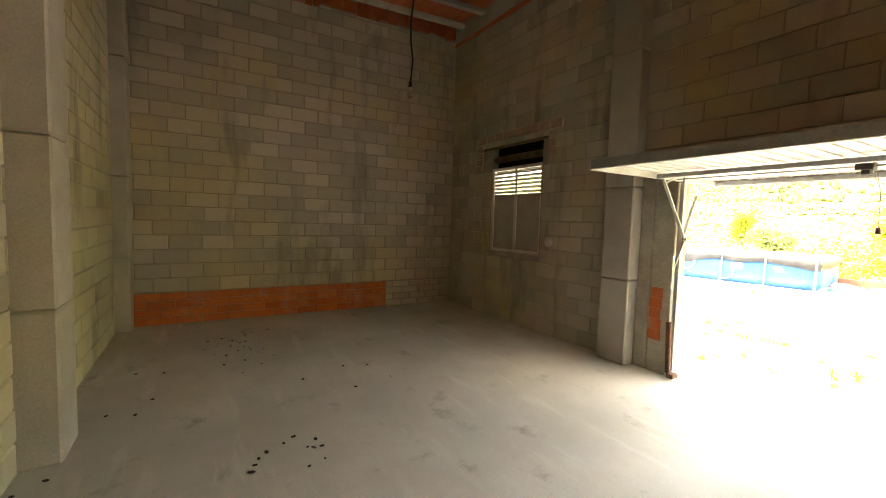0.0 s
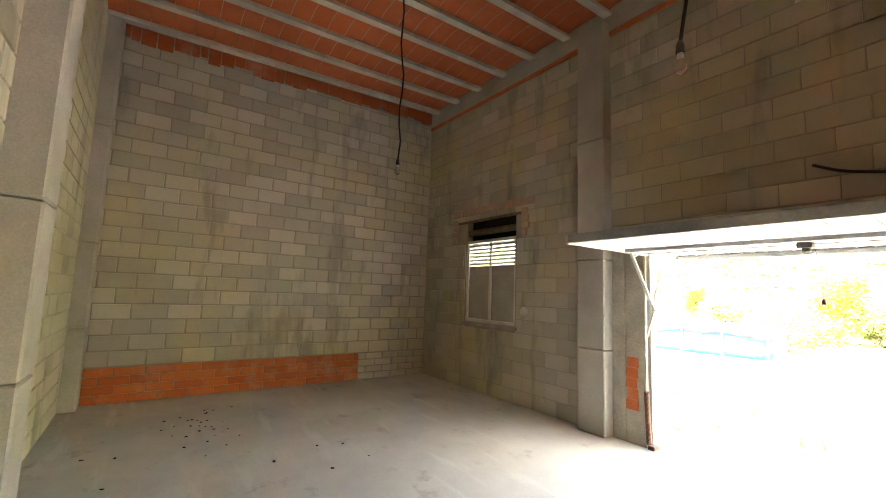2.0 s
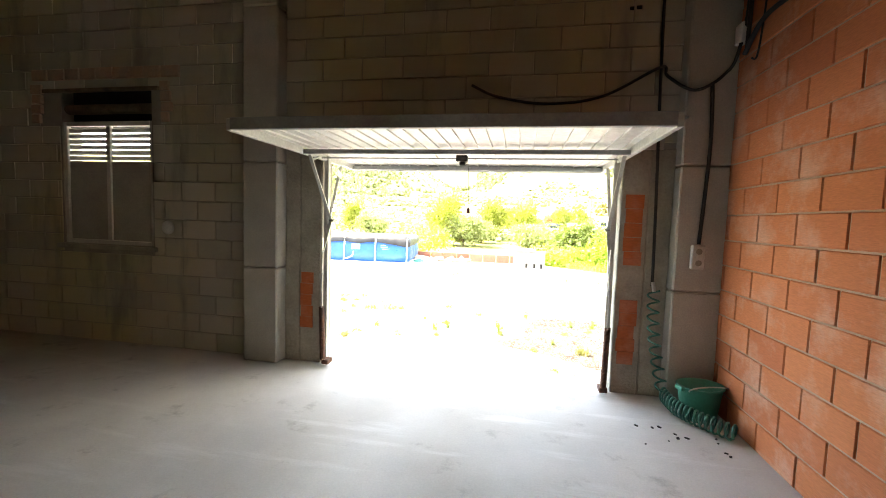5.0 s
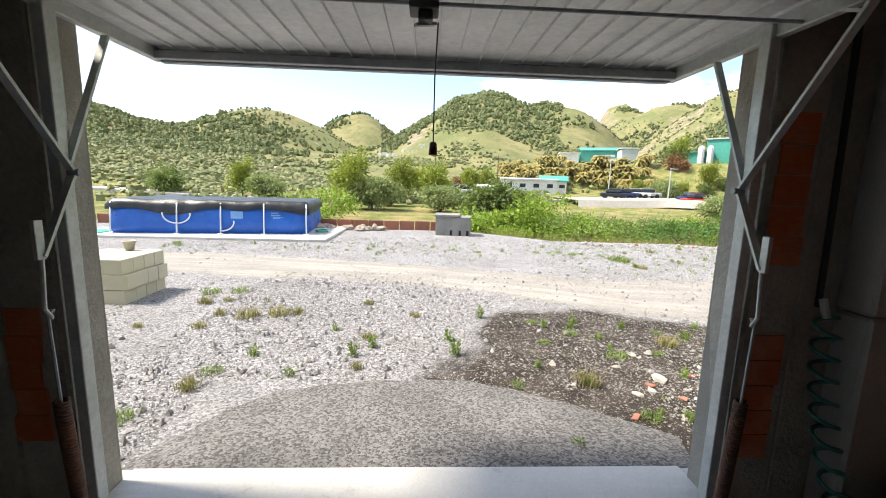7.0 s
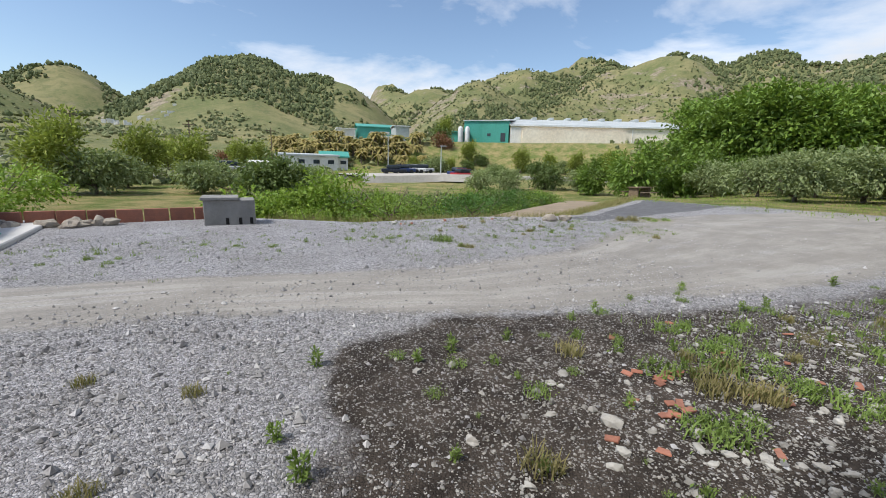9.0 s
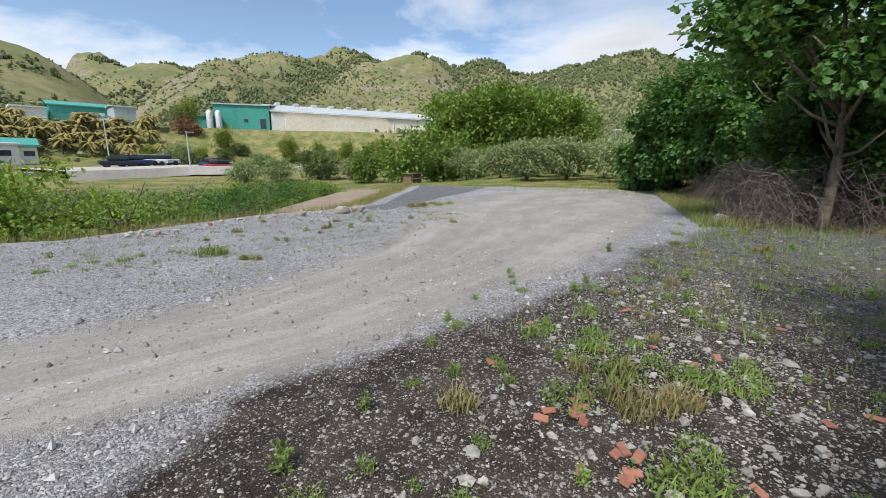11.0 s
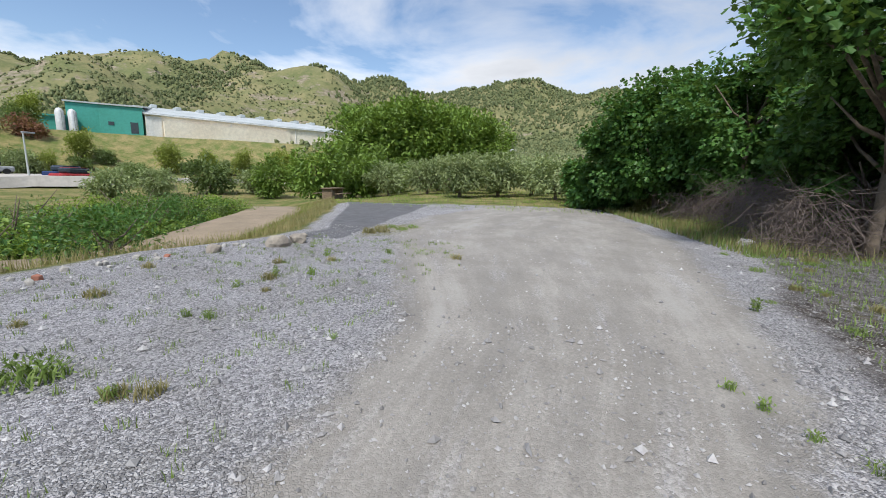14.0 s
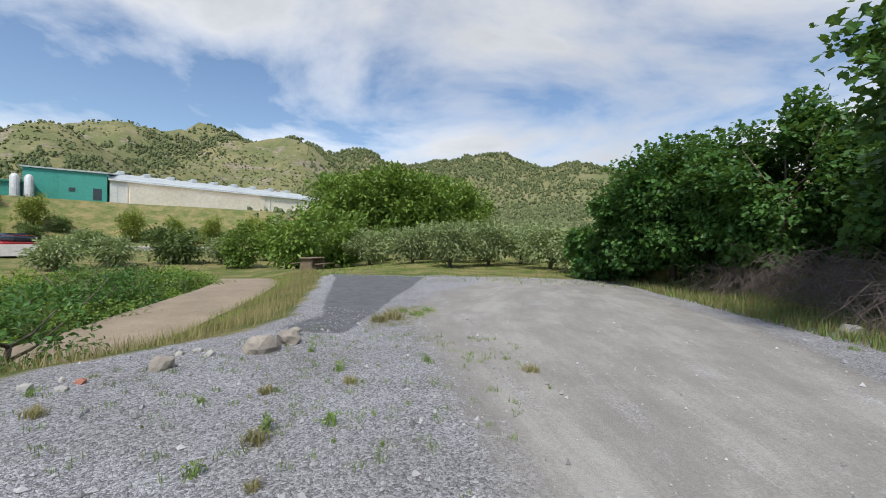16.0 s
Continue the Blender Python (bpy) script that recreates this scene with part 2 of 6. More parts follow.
def leaf_material(name, a, b, gloss=0.45, through_light=0.3):
    g = Nodes(name)
    c = g.mix(g.island(), a, b)
    c = g.scale(c, g.ramp(g.noise(0.9, 3), 0.3, 0.7, 0.75, 1.25))
    c = g.scale(c, g.ramp(g.chance(), 0, 1, 0.88, 1.12))
    p = g.t.nodes.new("ShaderNodeBsdfPrincipled")
    g.put(p.inputs["Base Color"], c)
    p.inputs["Roughness"].default_value = gloss
    p.inputs["Specular IOR Level"].default_value = 0.3
    tr = g.node("ShaderNodeBsdfTranslucent", 0, Color=g.mix(0.5, c, (0.22, 0.3, 0.03)))
    n = g.t.nodes.new("ShaderNodeMixShader")
    n.inputs[0].default_value = through_light
    g.t.links.new(p.outputs[0], n.inputs[1])
    g.t.links.new(tr, n.inputs[2])
    g.t.links.new(n.outputs[0], g.out.inputs[0])
    return g.m


M_LEAF_FIG = leaf_material("fig_leaf", (0.045, 0.12, 0.028), (0.10, 0.21, 0.045))
M_LEAF_PLANE = leaf_material("plane_leaf", (0.12, 0.20, 0.035), (0.21, 0.31, 0.055))
M_LEAF_OLIVE = leaf_material("olive_leaf", (0.20, 0.25, 0.105), (0.30, 0.35, 0.16), 0.5)
M_LEAF_PINE = leaf_material("pine_needles", (0.22, 0.27, 0.05), (0.34, 0.38, 0.08), 0.6)
M_LEAF_DARK = leaf_material("carob_leaf", (0.11, 0.16, 0.05), (0.18, 0.24, 0.08))
M_LEAF_BRIGHT = leaf_material("bright_shrub_leaf", (0.16, 0.27, 0.03), (0.30, 0.40, 0.07), 0.5, 0.35)
M_LEAF_PALM = leaf_material("palm_frond", (0.30, 0.26, 0.08), (0.44, 0.34, 0.14), 0.6)
M_LEAF_RED = leaf_material("reddish_shrub_leaf", (0.24, 0.08, 0.06), (0.30, 0.16, 0.10), 0.6)
M_GRASS = leaf_material("green_grass_blade", (0.14, 0.22, 0.05), (0.25, 0.34, 0.09), 0.6)
M_STRAW = leaf_material("dry_grass_blade", (0.30, 0.25, 0.12), (0.24, 0.22, 0.09), 0.8)
M_WOODS = leaf_material("far_pine_crown", (0.105, 0.135, 0.055), (0.20, 0.22, 0.095), 0.8, 0.1)
M_SCRUB = leaf_material("far_scrub", (0.13, 0.16, 0.07), (0.25, 0.25, 0.12), 0.8, 0.1)
M_BARK = plain("grey_brown_bark", (0.19, 0.15, 0.11), (0.10, 0.08, 0.06), 0.95, coarse=9, fine=50, bump=0.8, depth=0.01)
M_TWIG = plain("dead_grey_twig", (0.19, 0.15, 0.13), (0.11, 0.085, 0.075), 0.95, coarse=5, fine=60)
M_STONE = plain("pale_limestone", (0.36, 0.345, 0.315), (0.26, 0.245, 0.22), 0.9, coarse=5, fine=45, bump=0.6, depth=0.01, vary=0.3, islands=True)
M_ROCK = plain("weathered_boulder", (0.36, 0.32, 0.26), (0.23, 0.20, 0.17), 0.95, coarse=4, fine=30, bump=0.8, depth=0.02)
M_PEBBLE = plain("grey_gravel_stone", (0.37, 0.36, 0.355), (0.27, 0.26, 0.26), 0.9, coarse=5, fine=60, vary=0.45, islands=True)
M_SHARD = plain("broken_red_tile", (0.34, 0.14, 0.09), (0.26, 0.12, 0.085), 0.9, coarse=6, fine=40, vary=0.2)
M_ASPHALT = plain("worn_asphalt", (0.13, 0.13, 0.135), (0.09, 0.09, 0.095), 0.9, coarse=0.8, fine=40, bump=0.4)
M_ROAD_FAR = plain("pale_worn_road", (0.34, 0.33, 0.32), (0.27, 0.26, 0.25), 0.9, coarse=0.2, fine=4)
M_PARKING = plain("pale_parking_concrete", (0.46, 0.43, 0.39), (0.38, 0.35, 0.31), 0.9, coarse=0.15, fine=3)
M_TARP = plain("black_pool_tarp", (0.014, 0.015, 0.017), (0.03, 0.031, 0.035), 0.38, coarse=3, fine=14, bump=0.5, depth=0.02)
M_POOL = plain("blue_pvc_liner", (0.015, 0.12, 0.50), (0.012, 0.095, 0.42), 0.35, coarse=1.5, fine=5, bump=0.25, depth=0.02)
M_POOL_LIGHT = plain("pale_blue_print", (0.18, 0.36, 0.66), (0.14, 0.3, 0.6), 0.4, bump=0.02)
M_TUBE = plain("white_pool_tube", (0.66, 0.69, 0.72), (0.56, 0.6, 0.64), 0.35, bump=0.03)
M_CISTERN = plain("dark_weathered_concrete", (0.27, 0.26, 0.245), (0.19, 0.185, 0.175), 0.95, coarse=2.5, fine=50, bump=0.4)
M_SLAB = plain("pale_cement_slab", (0.54, 0.53, 0.51), (0.44, 0.43, 0.41), 0.9, coarse=1.4, fine=60)
M_GREEN_WALL = plain("green_metal_cladding", (0.07, 0.33, 0.27), (0.055, 0.28, 0.225), 0.5, coarse=0.2, fine=3, bump=0.1)
M_CREAM_WALL = plain("cream_precast_wall", (0.80, 0.74, 0.62), (0.72, 0.63, 0.50), 0.85, coarse=0.15, fine=2)
M_WHITE_WALL = plain("white_painted_wall", (0.74, 0.73, 0.70), (0.64, 0.62, 0.58), 0.8, coarse=0.3, fine=3)
M_GREY_ROOF = plain("grey_sheet_roof", (0.50, 0.53, 0.53), (0.40, 0.43, 0.43), 0.6, 0.1, coarse=0.3, fine=3)
M_TERRACOTTA = plain("terracotta_roof", (0.40, 0.17, 0.11), (0.32, 0.14, 0.09), 0.85, coarse=0.8, fine=8)
M_PANE = plain("dark_window_pane", (0.03, 0.04, 0.05), (0.045, 0.055, 0.065), 0.15, bump=0.02)
M_TYRE = plain("black_rubber", (0.02, 0.02, 0.02), None, 0.8)


# ---- building helpers ----
def thing(name, loc=(0, 0, 0), label="", category="", group="", turn=0.0, kind=""):
    ob = new(name)
    ob.empty_display_size = 0.1
    ob.matrix_basis = pose(*loc, 0, 0, turn)
    return tagged(ob, label, category, group, kind)


def part(name, bm, material, parent=None, label="", smooth=False):
    """Links a bmesh, or a pair of vertices and faces, as one mesh object under a thing or a part."""
    me = bpy.data.meshes.new(name)
    if isinstance(bm, tuple):
        me.from_pydata([tuple(v) for v in bm[0]], [], [tuple(f) for f in bm[1]])
    else:
        bmesh.ops.recalc_face_normals(bm, faces=bm.faces)
        bm.to_mesh(me)
        bm.free()
    me.materials.append(material)
    if smooth:
        me.shade_smooth()
    ob = new(name, me)
    ob.parent = parent
    if label:
        ob["label"] = label
    return ob


def solid(ob, label, category="", kind="structure", group=""):
    return tagged(ob, label, category, group, kind)


def box(bm, x0, x1, y0, y1, z0, z1, bevel=0.0):
    vs = bmesh.ops.create_cube(bm, size=1.0, matrix=Matrix.LocRotScale(((x0 + x1) / 2, (y0 + y1) / 2, (z0 + z1) / 2), None, (abs(x1 - x0), abs(y1 - y0), abs(z1 - z0))))["verts"]
    if bevel:
        es = list({e for v in vs for e in v.link_edges})
        bmesh.ops.bevel(bm, geom=es, offset=bevel, segments=1, affect="EDGES", profile=0.5)
    return bm


def boxes(*specs, bevel=0.0):
    bm = bmesh.new()
    for s in specs:
        box(bm, *s, bevel=bevel)
    return bm


def tube(bm, pts, radius, n=8, taper=None):
    """A round bar along points; taper gives the radius at the far end."""
    pts = [Vector(p) for p in pts]
    rings = []
    for i, p in enumerate(pts):
        d = (pts[min(i + 1, len(pts) - 1)] - pts[max(i - 1, 0)]).normalized()
        side = d.cross(Vector((0.13, 0.31, 0.94)))
        if side.length < 0.05:
            side = d.cross(Vector((1, 0, 0)))
        side.normalize()
        up = d.cross(side)
        r = radius if taper is None else radius + (taper - radius) * i / (len(pts) - 1)
        rings.append([bm.verts.new(p + r * (math.cos(a) * side + math.sin(a) * up)) for a in (2 * math.pi * k / n for k in range(n))])
    for a, b in zip(rings, rings[1:]):
        for k in range(n):
            bm.faces.new((a[k], a[(k + 1) % n], b[(k + 1) % n], b[k]))
    bm.faces.new(rings[0][::-1])
    bm.faces.new(rings[-1])
    return bm


def bar(bm, a, b, w, h):
    """A flat square-cut bar between two points."""
    a, b = Vector(a), Vector(b)
    d = b - a
    m = Matrix.Translation((a + b) / 2) @ d.to_track_quat("Z", "Y").to_matrix().to_4x4() @ Matrix.Diagonal((w, h, d.length, 1))
    bmesh.ops.create_cube(bm, size=1.0, matrix=m)
    return bm


def lathe(bm, profile, n=20, at=(0, 0, 0)):
    rings = [[bm.verts.new((at[0] + r * math.cos(2 * math.pi * k / n), at[1] + r * math.sin(2 * math.pi * k / n), at[2] + z)) for k in range(n)] for r, z in profile]
    for a, b in zip(rings, rings[1:]):
        for k in range(n):
            bm.faces.new((a[k], a[(k + 1) % n], b[(k + 1) % n], b[k]))
    return bm


def catenary(a, b, sag, n=14):
    a, b = Vector(a), Vector(b)
    return [a.lerp(b, i / n) - Vector((0, 0, sag * 4 * (i / n) * (1 - i / n))) for i in range(n + 1)]


def lattice(ix, iy):
    v = np.sin(ix * 127.1 + iy * 311.7) * 43758.5453
    return v - np.floor(v)


def value_noise(x, y):
    ix, iy = np.floor(x), np.floor(y)
    fx, fy = x - ix, y - iy
    fx, fy = fx * fx * (3 - 2 * fx), fy * fy * (3 - 2 * fy)
    a = lattice(ix, iy) * (1 - fx) + lattice(ix + 1, iy) * fx
    b = lattice(ix, iy + 1) * (1 - fx) + lattice(ix + 1, iy + 1) * fx
    return a * (1 - fy) + b * fy


def fbm(x, y, size, octaves=4):
    """Layered noise from -1 to 1 with features of that size."""
    total, amp, norm = 0.0, 1.0, 0.0
    for k in range(octaves):
        f = 2.0**k / size
        total = total + amp * (value_noise(x * f + 17.3 * k, y * f - 9.1 * k) * 2 - 1)
        norm += amp
        amp *= 0.5
    return total / norm


def ease(v):
    v = np.clip(v, 0, 1)
    return v * v * (3 - 2 * v)


# ---- the ground: yard, valley and hills in one sheet ----
# hills: bearing from +y, distance, angle of the crest, half-width in bearing, depth
HILLS = (
    (-42, 420, 7.0, 18, 150), (-20, 400, 8.3, 13, 140), (-9, 620, 8.0, 9, 170), (8, 380, 11.7, 15, 140),
    (19, 360, 9.4, 9, 110), (25.2, 950, 9.6, 5.0, 220), (30, 820, 8.9, 12, 220), (37, 560, 10.9, 10, 160), (44, 760, 11.7, 13, 220),
    (52, 800, 12.2, 11, 220), (60.5, 760, 12.6, 9, 220), (69, 800, 11.6, 9, 220), (78, 720, 10.0, 12, 220),
    (87, 760, 11.3, 13, 240), (99, 700, 9.8, 14, 240), (118, 600, 8.0, 22, 220),
)
RIM_X = (-40, -12, -2, 1.5, 4, 8.2, 10, 12, 14.5, 20, 28, 40)
RIM_Y = (14, 13.2, 12.6, 12.2, 10.2, 10.1, 9.4, 9.3, 10.4, 12.6, 17, 30)


def bearing(x, y):
    return np.degrees(np.arctan2(x, y - 2.0)), np.hypot(x, y - 2.0)


def rim(x):
    return np.interp(x, RIM_X, RIM_Y)


def height(x, y):
    x, y = np.asarray(x, float), np.asarray(y, float)
    az, r = bearing(x, y)
    yard = -0.11 - 0.004 * np.clip(x, 0, 15) + 0.018 * fbm(x, y, 2.6, 3)
    low = np.interp(r, (0, 16, 45, 62, 80, 92, 140, 300, 700, 1600), (-1.1, -1.3, -1.2, -0.5, 0.7, 6.9, 9.5, 17, 34, 40))
    east = np.interp(r, (0, 60, 100, 160, 300, 700, 1600), (-0.15, -0.1, 1.5, 6.0, 15, 34, 40))
    west = np.interp(r, (0, 16, 45, 70, 115, 160, 240, 400, 700, 1600), (-1.1, -1.3, -0.8, 0.4, 3.0, 8.0, 17, 28, 34, 40))
    k, kw = ease((az - 62) / 14), 1 - ease((az - 5) / 11)
    low = low * (1 - kw) + west * kw
    land = low * (1 - k) + east * k + fbm(x, y, 9, 3) * 0.12 * ease((r - 14) / 20)
    out = ease((y - rim(x)) / 5.5)
    z = yard * (1 - out) + land * out
    far = ease((r - 24) / 25)
    z = z * (1 - far) + land * far
    rough = fbm(x, y, 90, 5)
    crest = np.zeros_like(z)
    for a, d, el, wa, depth in HILLS:
        top = d * np.tan(np.radians(el)) + 0.5
        near = np.where(r < d, depth * 1.05, depth)
        crest = crest + (top * np.exp(-np.abs((az - a) / wa) ** 2.0) * np.exp(-np.abs((r - d) / near) ** 2.0)) ** 5
    crest = crest**0.2
    gully = 1 - np.abs(fbm(x - 70, y + 40, 46, 4)) * 2.2
    crest = crest * (1 + 0.055 * (gully - 0.5) * ease((r - 170) / 120) + 0.15 * rough * ease((r - 160) / 150) + 0.05 - 0.12 * np.abs(fbm(x + 300, y, 150, 4))) + 3.0 * fbm(x, y, 30, 4) * ease((r - 170) / 120)
    z = np.where(r > 120, np.maximum(z, crest) + 0.0 * z, z)
    # the wooded bank behind the yard's east end
    s = np.minimum(x - 12.2, 0.15 + 0.09 * (x - 13) - y)
    z = z + 3.4 * ease(s / 8.5) * (1 - 0.5 * ease((r - 80) / 60))
    return z


def spot(x, y):
    return float(height(np.array([x]), np.array([y]))[0])


def at_bearing(az, r):
    """A point on the ground by its bearing and distance from the garage door."""
    x, y = r * math.sin(radians(az)), 2.0 + r * math.cos(radians(az))
    return x, y, spot(x, y)


def steps(lo, hi, fine, grow_lo, grow_hi, a, b):
    xs = list(np.arange(a, b + 1e-6, fine))
    while xs[-1] < hi:
        xs.append(xs[-1] + fine + grow_hi * (xs[-1] - b))
    left = [a]
    while left[-1] > lo:
        left.append(left[-1] - fine - grow_lo * (a - left[-1]))
    return np.array(left[:0:-1] + xs)


def blend_masks(x, y):
    """How much dirt track, dark soil, grass and asphalt lie at a place of the ground."""
    n1, n2 = fbm(x, y, 1.3, 4), fbm(x, y, 0.45, 3)
    # wheel track from the yard's west side, bending to the east end
    line = np.interp(x, (-12, -4, 0, 3, 6, 9, 13, 17, 20), (6.6, 6.2, 5.5, 4.3, 3.9, 4.2, 4.6, 4.6, 4.2))
    wide = np.interp(x, (-12, -4, 0, 3, 6, 9, 13, 17, 20), (1.0, 1.0, 0.8, 1.0, 1.5, 2.4, 3.6, 3.6, 3.0))
    dirt = 1 - ease((np.abs(y - line + 0.25 * n1) - wide * 0.7) / (0.45 * wide + 0.25))
    dirt = dirt * (1 - ease((x - 22) / 3)) * (0.75 + 0.25 * ease(n1 + 0.5))
    edge = np.interp(x, (-1, 0.2, 0.9, 2.0, 3.2, 5.3, 8.4, 12, 14), (1.2, 2.3, 3.6, 3.8, 3.2, 2.35, 1.5, 0.3, 0.0))
    soil = ease((edge - y + 0.35 * n1) / 0.5) * ease((x + 0.15 - 0.22 * (y - 1.4) + 0.75 * n1 + 0.3 * n2) / 0.8) * ease((y - np.interp(x, (1.7, 2.7), (0.45, -4.0)) + 0.3 * n2) / 0.4)
    soil = soil * np.interp(x, (0, 3.5, 5.5, 9, 14), (1, 1, 0.72, 0.62, 0.55))
    az, r = bearing(x, y)
    out = ease((y - rim(x) + 0.3 * n1) / 1.2)
    grass = np.maximum(out, ease((r - 22.5 + n1) / 3))
    grass = np.maximum(grass, 0.4 * ease((x - 3.0) / 2) * ease((edge - y - 0.4 + 0.5 * n1) / 0.8) * ease((n1 + 0.25) / 0.5))
    grass = np.maximum(grass, ease((np.minimum(x - 11.8, 0.6 + 0.09 * (x - 13) - y) + 0.4 * n1) / 1.0))
    grass = np.maximum(grass, 0.5 * (1 - ease((np.hypot((x - 12.6) / 1.7, (y - 8.0) / 0.8) - 0.7 + 0.4 * n2) / 0.4)))
    tar = ease((x - 10.4 + 0.2 * n1) / 0.5) * (1 - ease((x - 21.5) / 1.0)) * ease((y - (8.1 + 0.1 * (x - 10)) + 0.15 * n1) / 0.3) * (1 - ease((y - rim(x) + 0.2) / 0.5))
    lane = (y - line) / wide
    return dirt, soil, grass * (1 - tar), tar, lane


def ground_material():
    g = Nodes("yard_and_valley_ground")
    pebble = g.cells(58, out="Color")
    small = g.cells(120, out="Color")
    gap = g.cells(58, out="Distance", feature="DISTANCE_TO_EDGE")
    val = g.t.nodes.new("ShaderNodeSeparateColor")
    g.put(val.inputs[0], pebble)
    val2 = g.t.nodes.new("ShaderNodeSeparateColor")
    g.put(val2.inputs[0], small)
    tone = g.math("ADD", g.math("MULTIPLY", val.outputs[0], 0.6), g.math("MULTIPLY", val2.outputs[1], 0.4))
    gravel = g.mix(g.ramp(g.noise(0.8, 6, 0.65), 0.38, 0.66), (0.40, 0.39, 0.402), (0.325, 0.315, 0.312))
    gravel = g.scale(gravel, g.ramp(tone, 0.15, 0.85, 0.42, 1.55))
    n_mid = g.noise(3.5, 6, 0.7)
    dirt = g.mix(g.ramp(g.noise(1.4, 7, 0.7), 0.38, 0.66), (0.34, 0.318, 0.288), (0.275, 0.256, 0.23))
    dirt = g.scale(dirt, g.ramp(tone, 0.15, 0.85, 0.84, 1.15))
    soil = g.mix(g.ramp(n_mid, 0.4, 0.65), (0.045, 0.036, 0.030), (0.105, 0.085, 0.070))
    soil = g.mix(g.ramp(val2.outputs[1], 0.87, 0.91), soil, g.scale((0.40, 0.38, 0.35), g.ramp(val.outputs[0], 0, 1, 0.3, 1.25)))
    soil = g.mix(g.ramp(g.math("ADD", val.outputs[1], g.math("MULTIPLY", n_mid, 0.5)), 1.17, 1.2), soil, g.scale((0.42, 0.395, 0.36), g.ramp(val2.outputs[0], 0, 1, 0.35, 1.2)))
    grass = g.mix(g.ramp(g.noise(0.55, 6, 0.7), 0.4, 0.62), (0.12, 0.16, 0.04), (0.32, 0.26, 0.12))
    grass = g.scale(grass, g.ramp(g.noise(14, 5, 0.75), 0.25, 0.75, 0.6, 1.35))
    # the hills: olive scrub, dry terraces, and bare rock where it is steep
    hill = g.mix(g.ramp(g.noise(0.016, 8, 0.68), 0.40, 0.60), (0.13, 0.15, 0.06), (0.235, 0.215, 0.105))
    hill = g.mix(g.ramp(g.noise(0.09, 8, 0.72), 0.48, 0.60, 0, 0.75), hill, (0.11, 0.13, 0.055))
    hill = g.mix(g.ramp(g.noise(0.5, 6, 0.75), 0.48, 0.64, 0, 0.45), hill, (0.27, 0.225, 0.12))
    steep = g.t.nodes.new("ShaderNodeSeparateXYZ")
    g.put(steep.inputs[0], g.t.nodes.new("ShaderNodeNewGeometry").outputs["Normal"])
    crag = g.math("ADD", g.noise(0.028, 8, 0.72, g.stretch(1, 1, 2.5)), g.ramp(steep.outputs[2], 0.66, 0.93, 0.09, -0.06))
    stone = g.mix(g.ramp(g.noise(0.22, 8, 0.78, g.stretch(1, 1, 2.0)), 0.42, 0.6), (0.33, 0.275, 0.21), (0.16, 0.135, 0.10))
    hill = g.mix(g.ramp(crag, 0.55, 0.61, 0, 0.85), hill, stone)
    tar = g.mix(g.ramp(n_mid, 0.4, 0.65), (0.20, 0.20, 0.21), (0.15, 0.15, 0.155))
    wobble = g.math("MULTIPLY", g.math("SUBTRACT", g.noise(6, 6, 0.75), 0.5), 1.1)

    def mask(name, lo=0.35, hi=0.65):
        return g.ramp(g.math("ADD", g.attr(name), g.math("MULTIPLY", wobble, 0.9)), lo, hi)

    rut = g.t.nodes.new("ShaderNodeCombineXYZ")
    g.put(rut.inputs[0], g.math("MULTIPLY", g.attr("lane"), 3.2))
    g.put(rut.inputs[1], g.math("MULTIPLY", g.axis("X"), 0.22))
    ruts = g.noise(1.0, 7, 0.7, rut.outputs[0])
    dirt = g.mix(g.ramp(ruts, 0.40, 0.56, 0.5, 0), dirt, (0.21, 0.198, 0.182))
    dirt = g.mix(g.ramp(ruts, 0.52, 0.66, 0, 0.65), dirt, (0.38, 0.365, 0.34))
    loose = g.ramp(g.noise(1.7, 6, 0.7, rut.outputs[0]), 0.54, 0.66, 0, 0.4)
    c = g.mix(mask("dirt"), gravel, g.mix(loose, dirt, gravel))
    c = g.mix(mask("soil", 0.22, 0.75), c, soil)
    c = g.mix(mask("tar"), c, tar)
    c = g.mix(mask("grass"), c, grass)
    c = g.mix(g.attr("hill"), c, hill)
    rel = g.math("MINIMUM", g.math("MULTIPLY", gap, 3.0), 0.6)
    flat = g.ramp(g.attr("dirt"), 0.3, 0.8, 1.0, 0.22)
    h = g.math("MULTIPLY", g.math("ADD", g.math("MULTIPLY", tone, 0.7), rel), flat)
    return g.done(c, 0.95, 0, g.bump(h, 0.9, 0.016), 0.15)


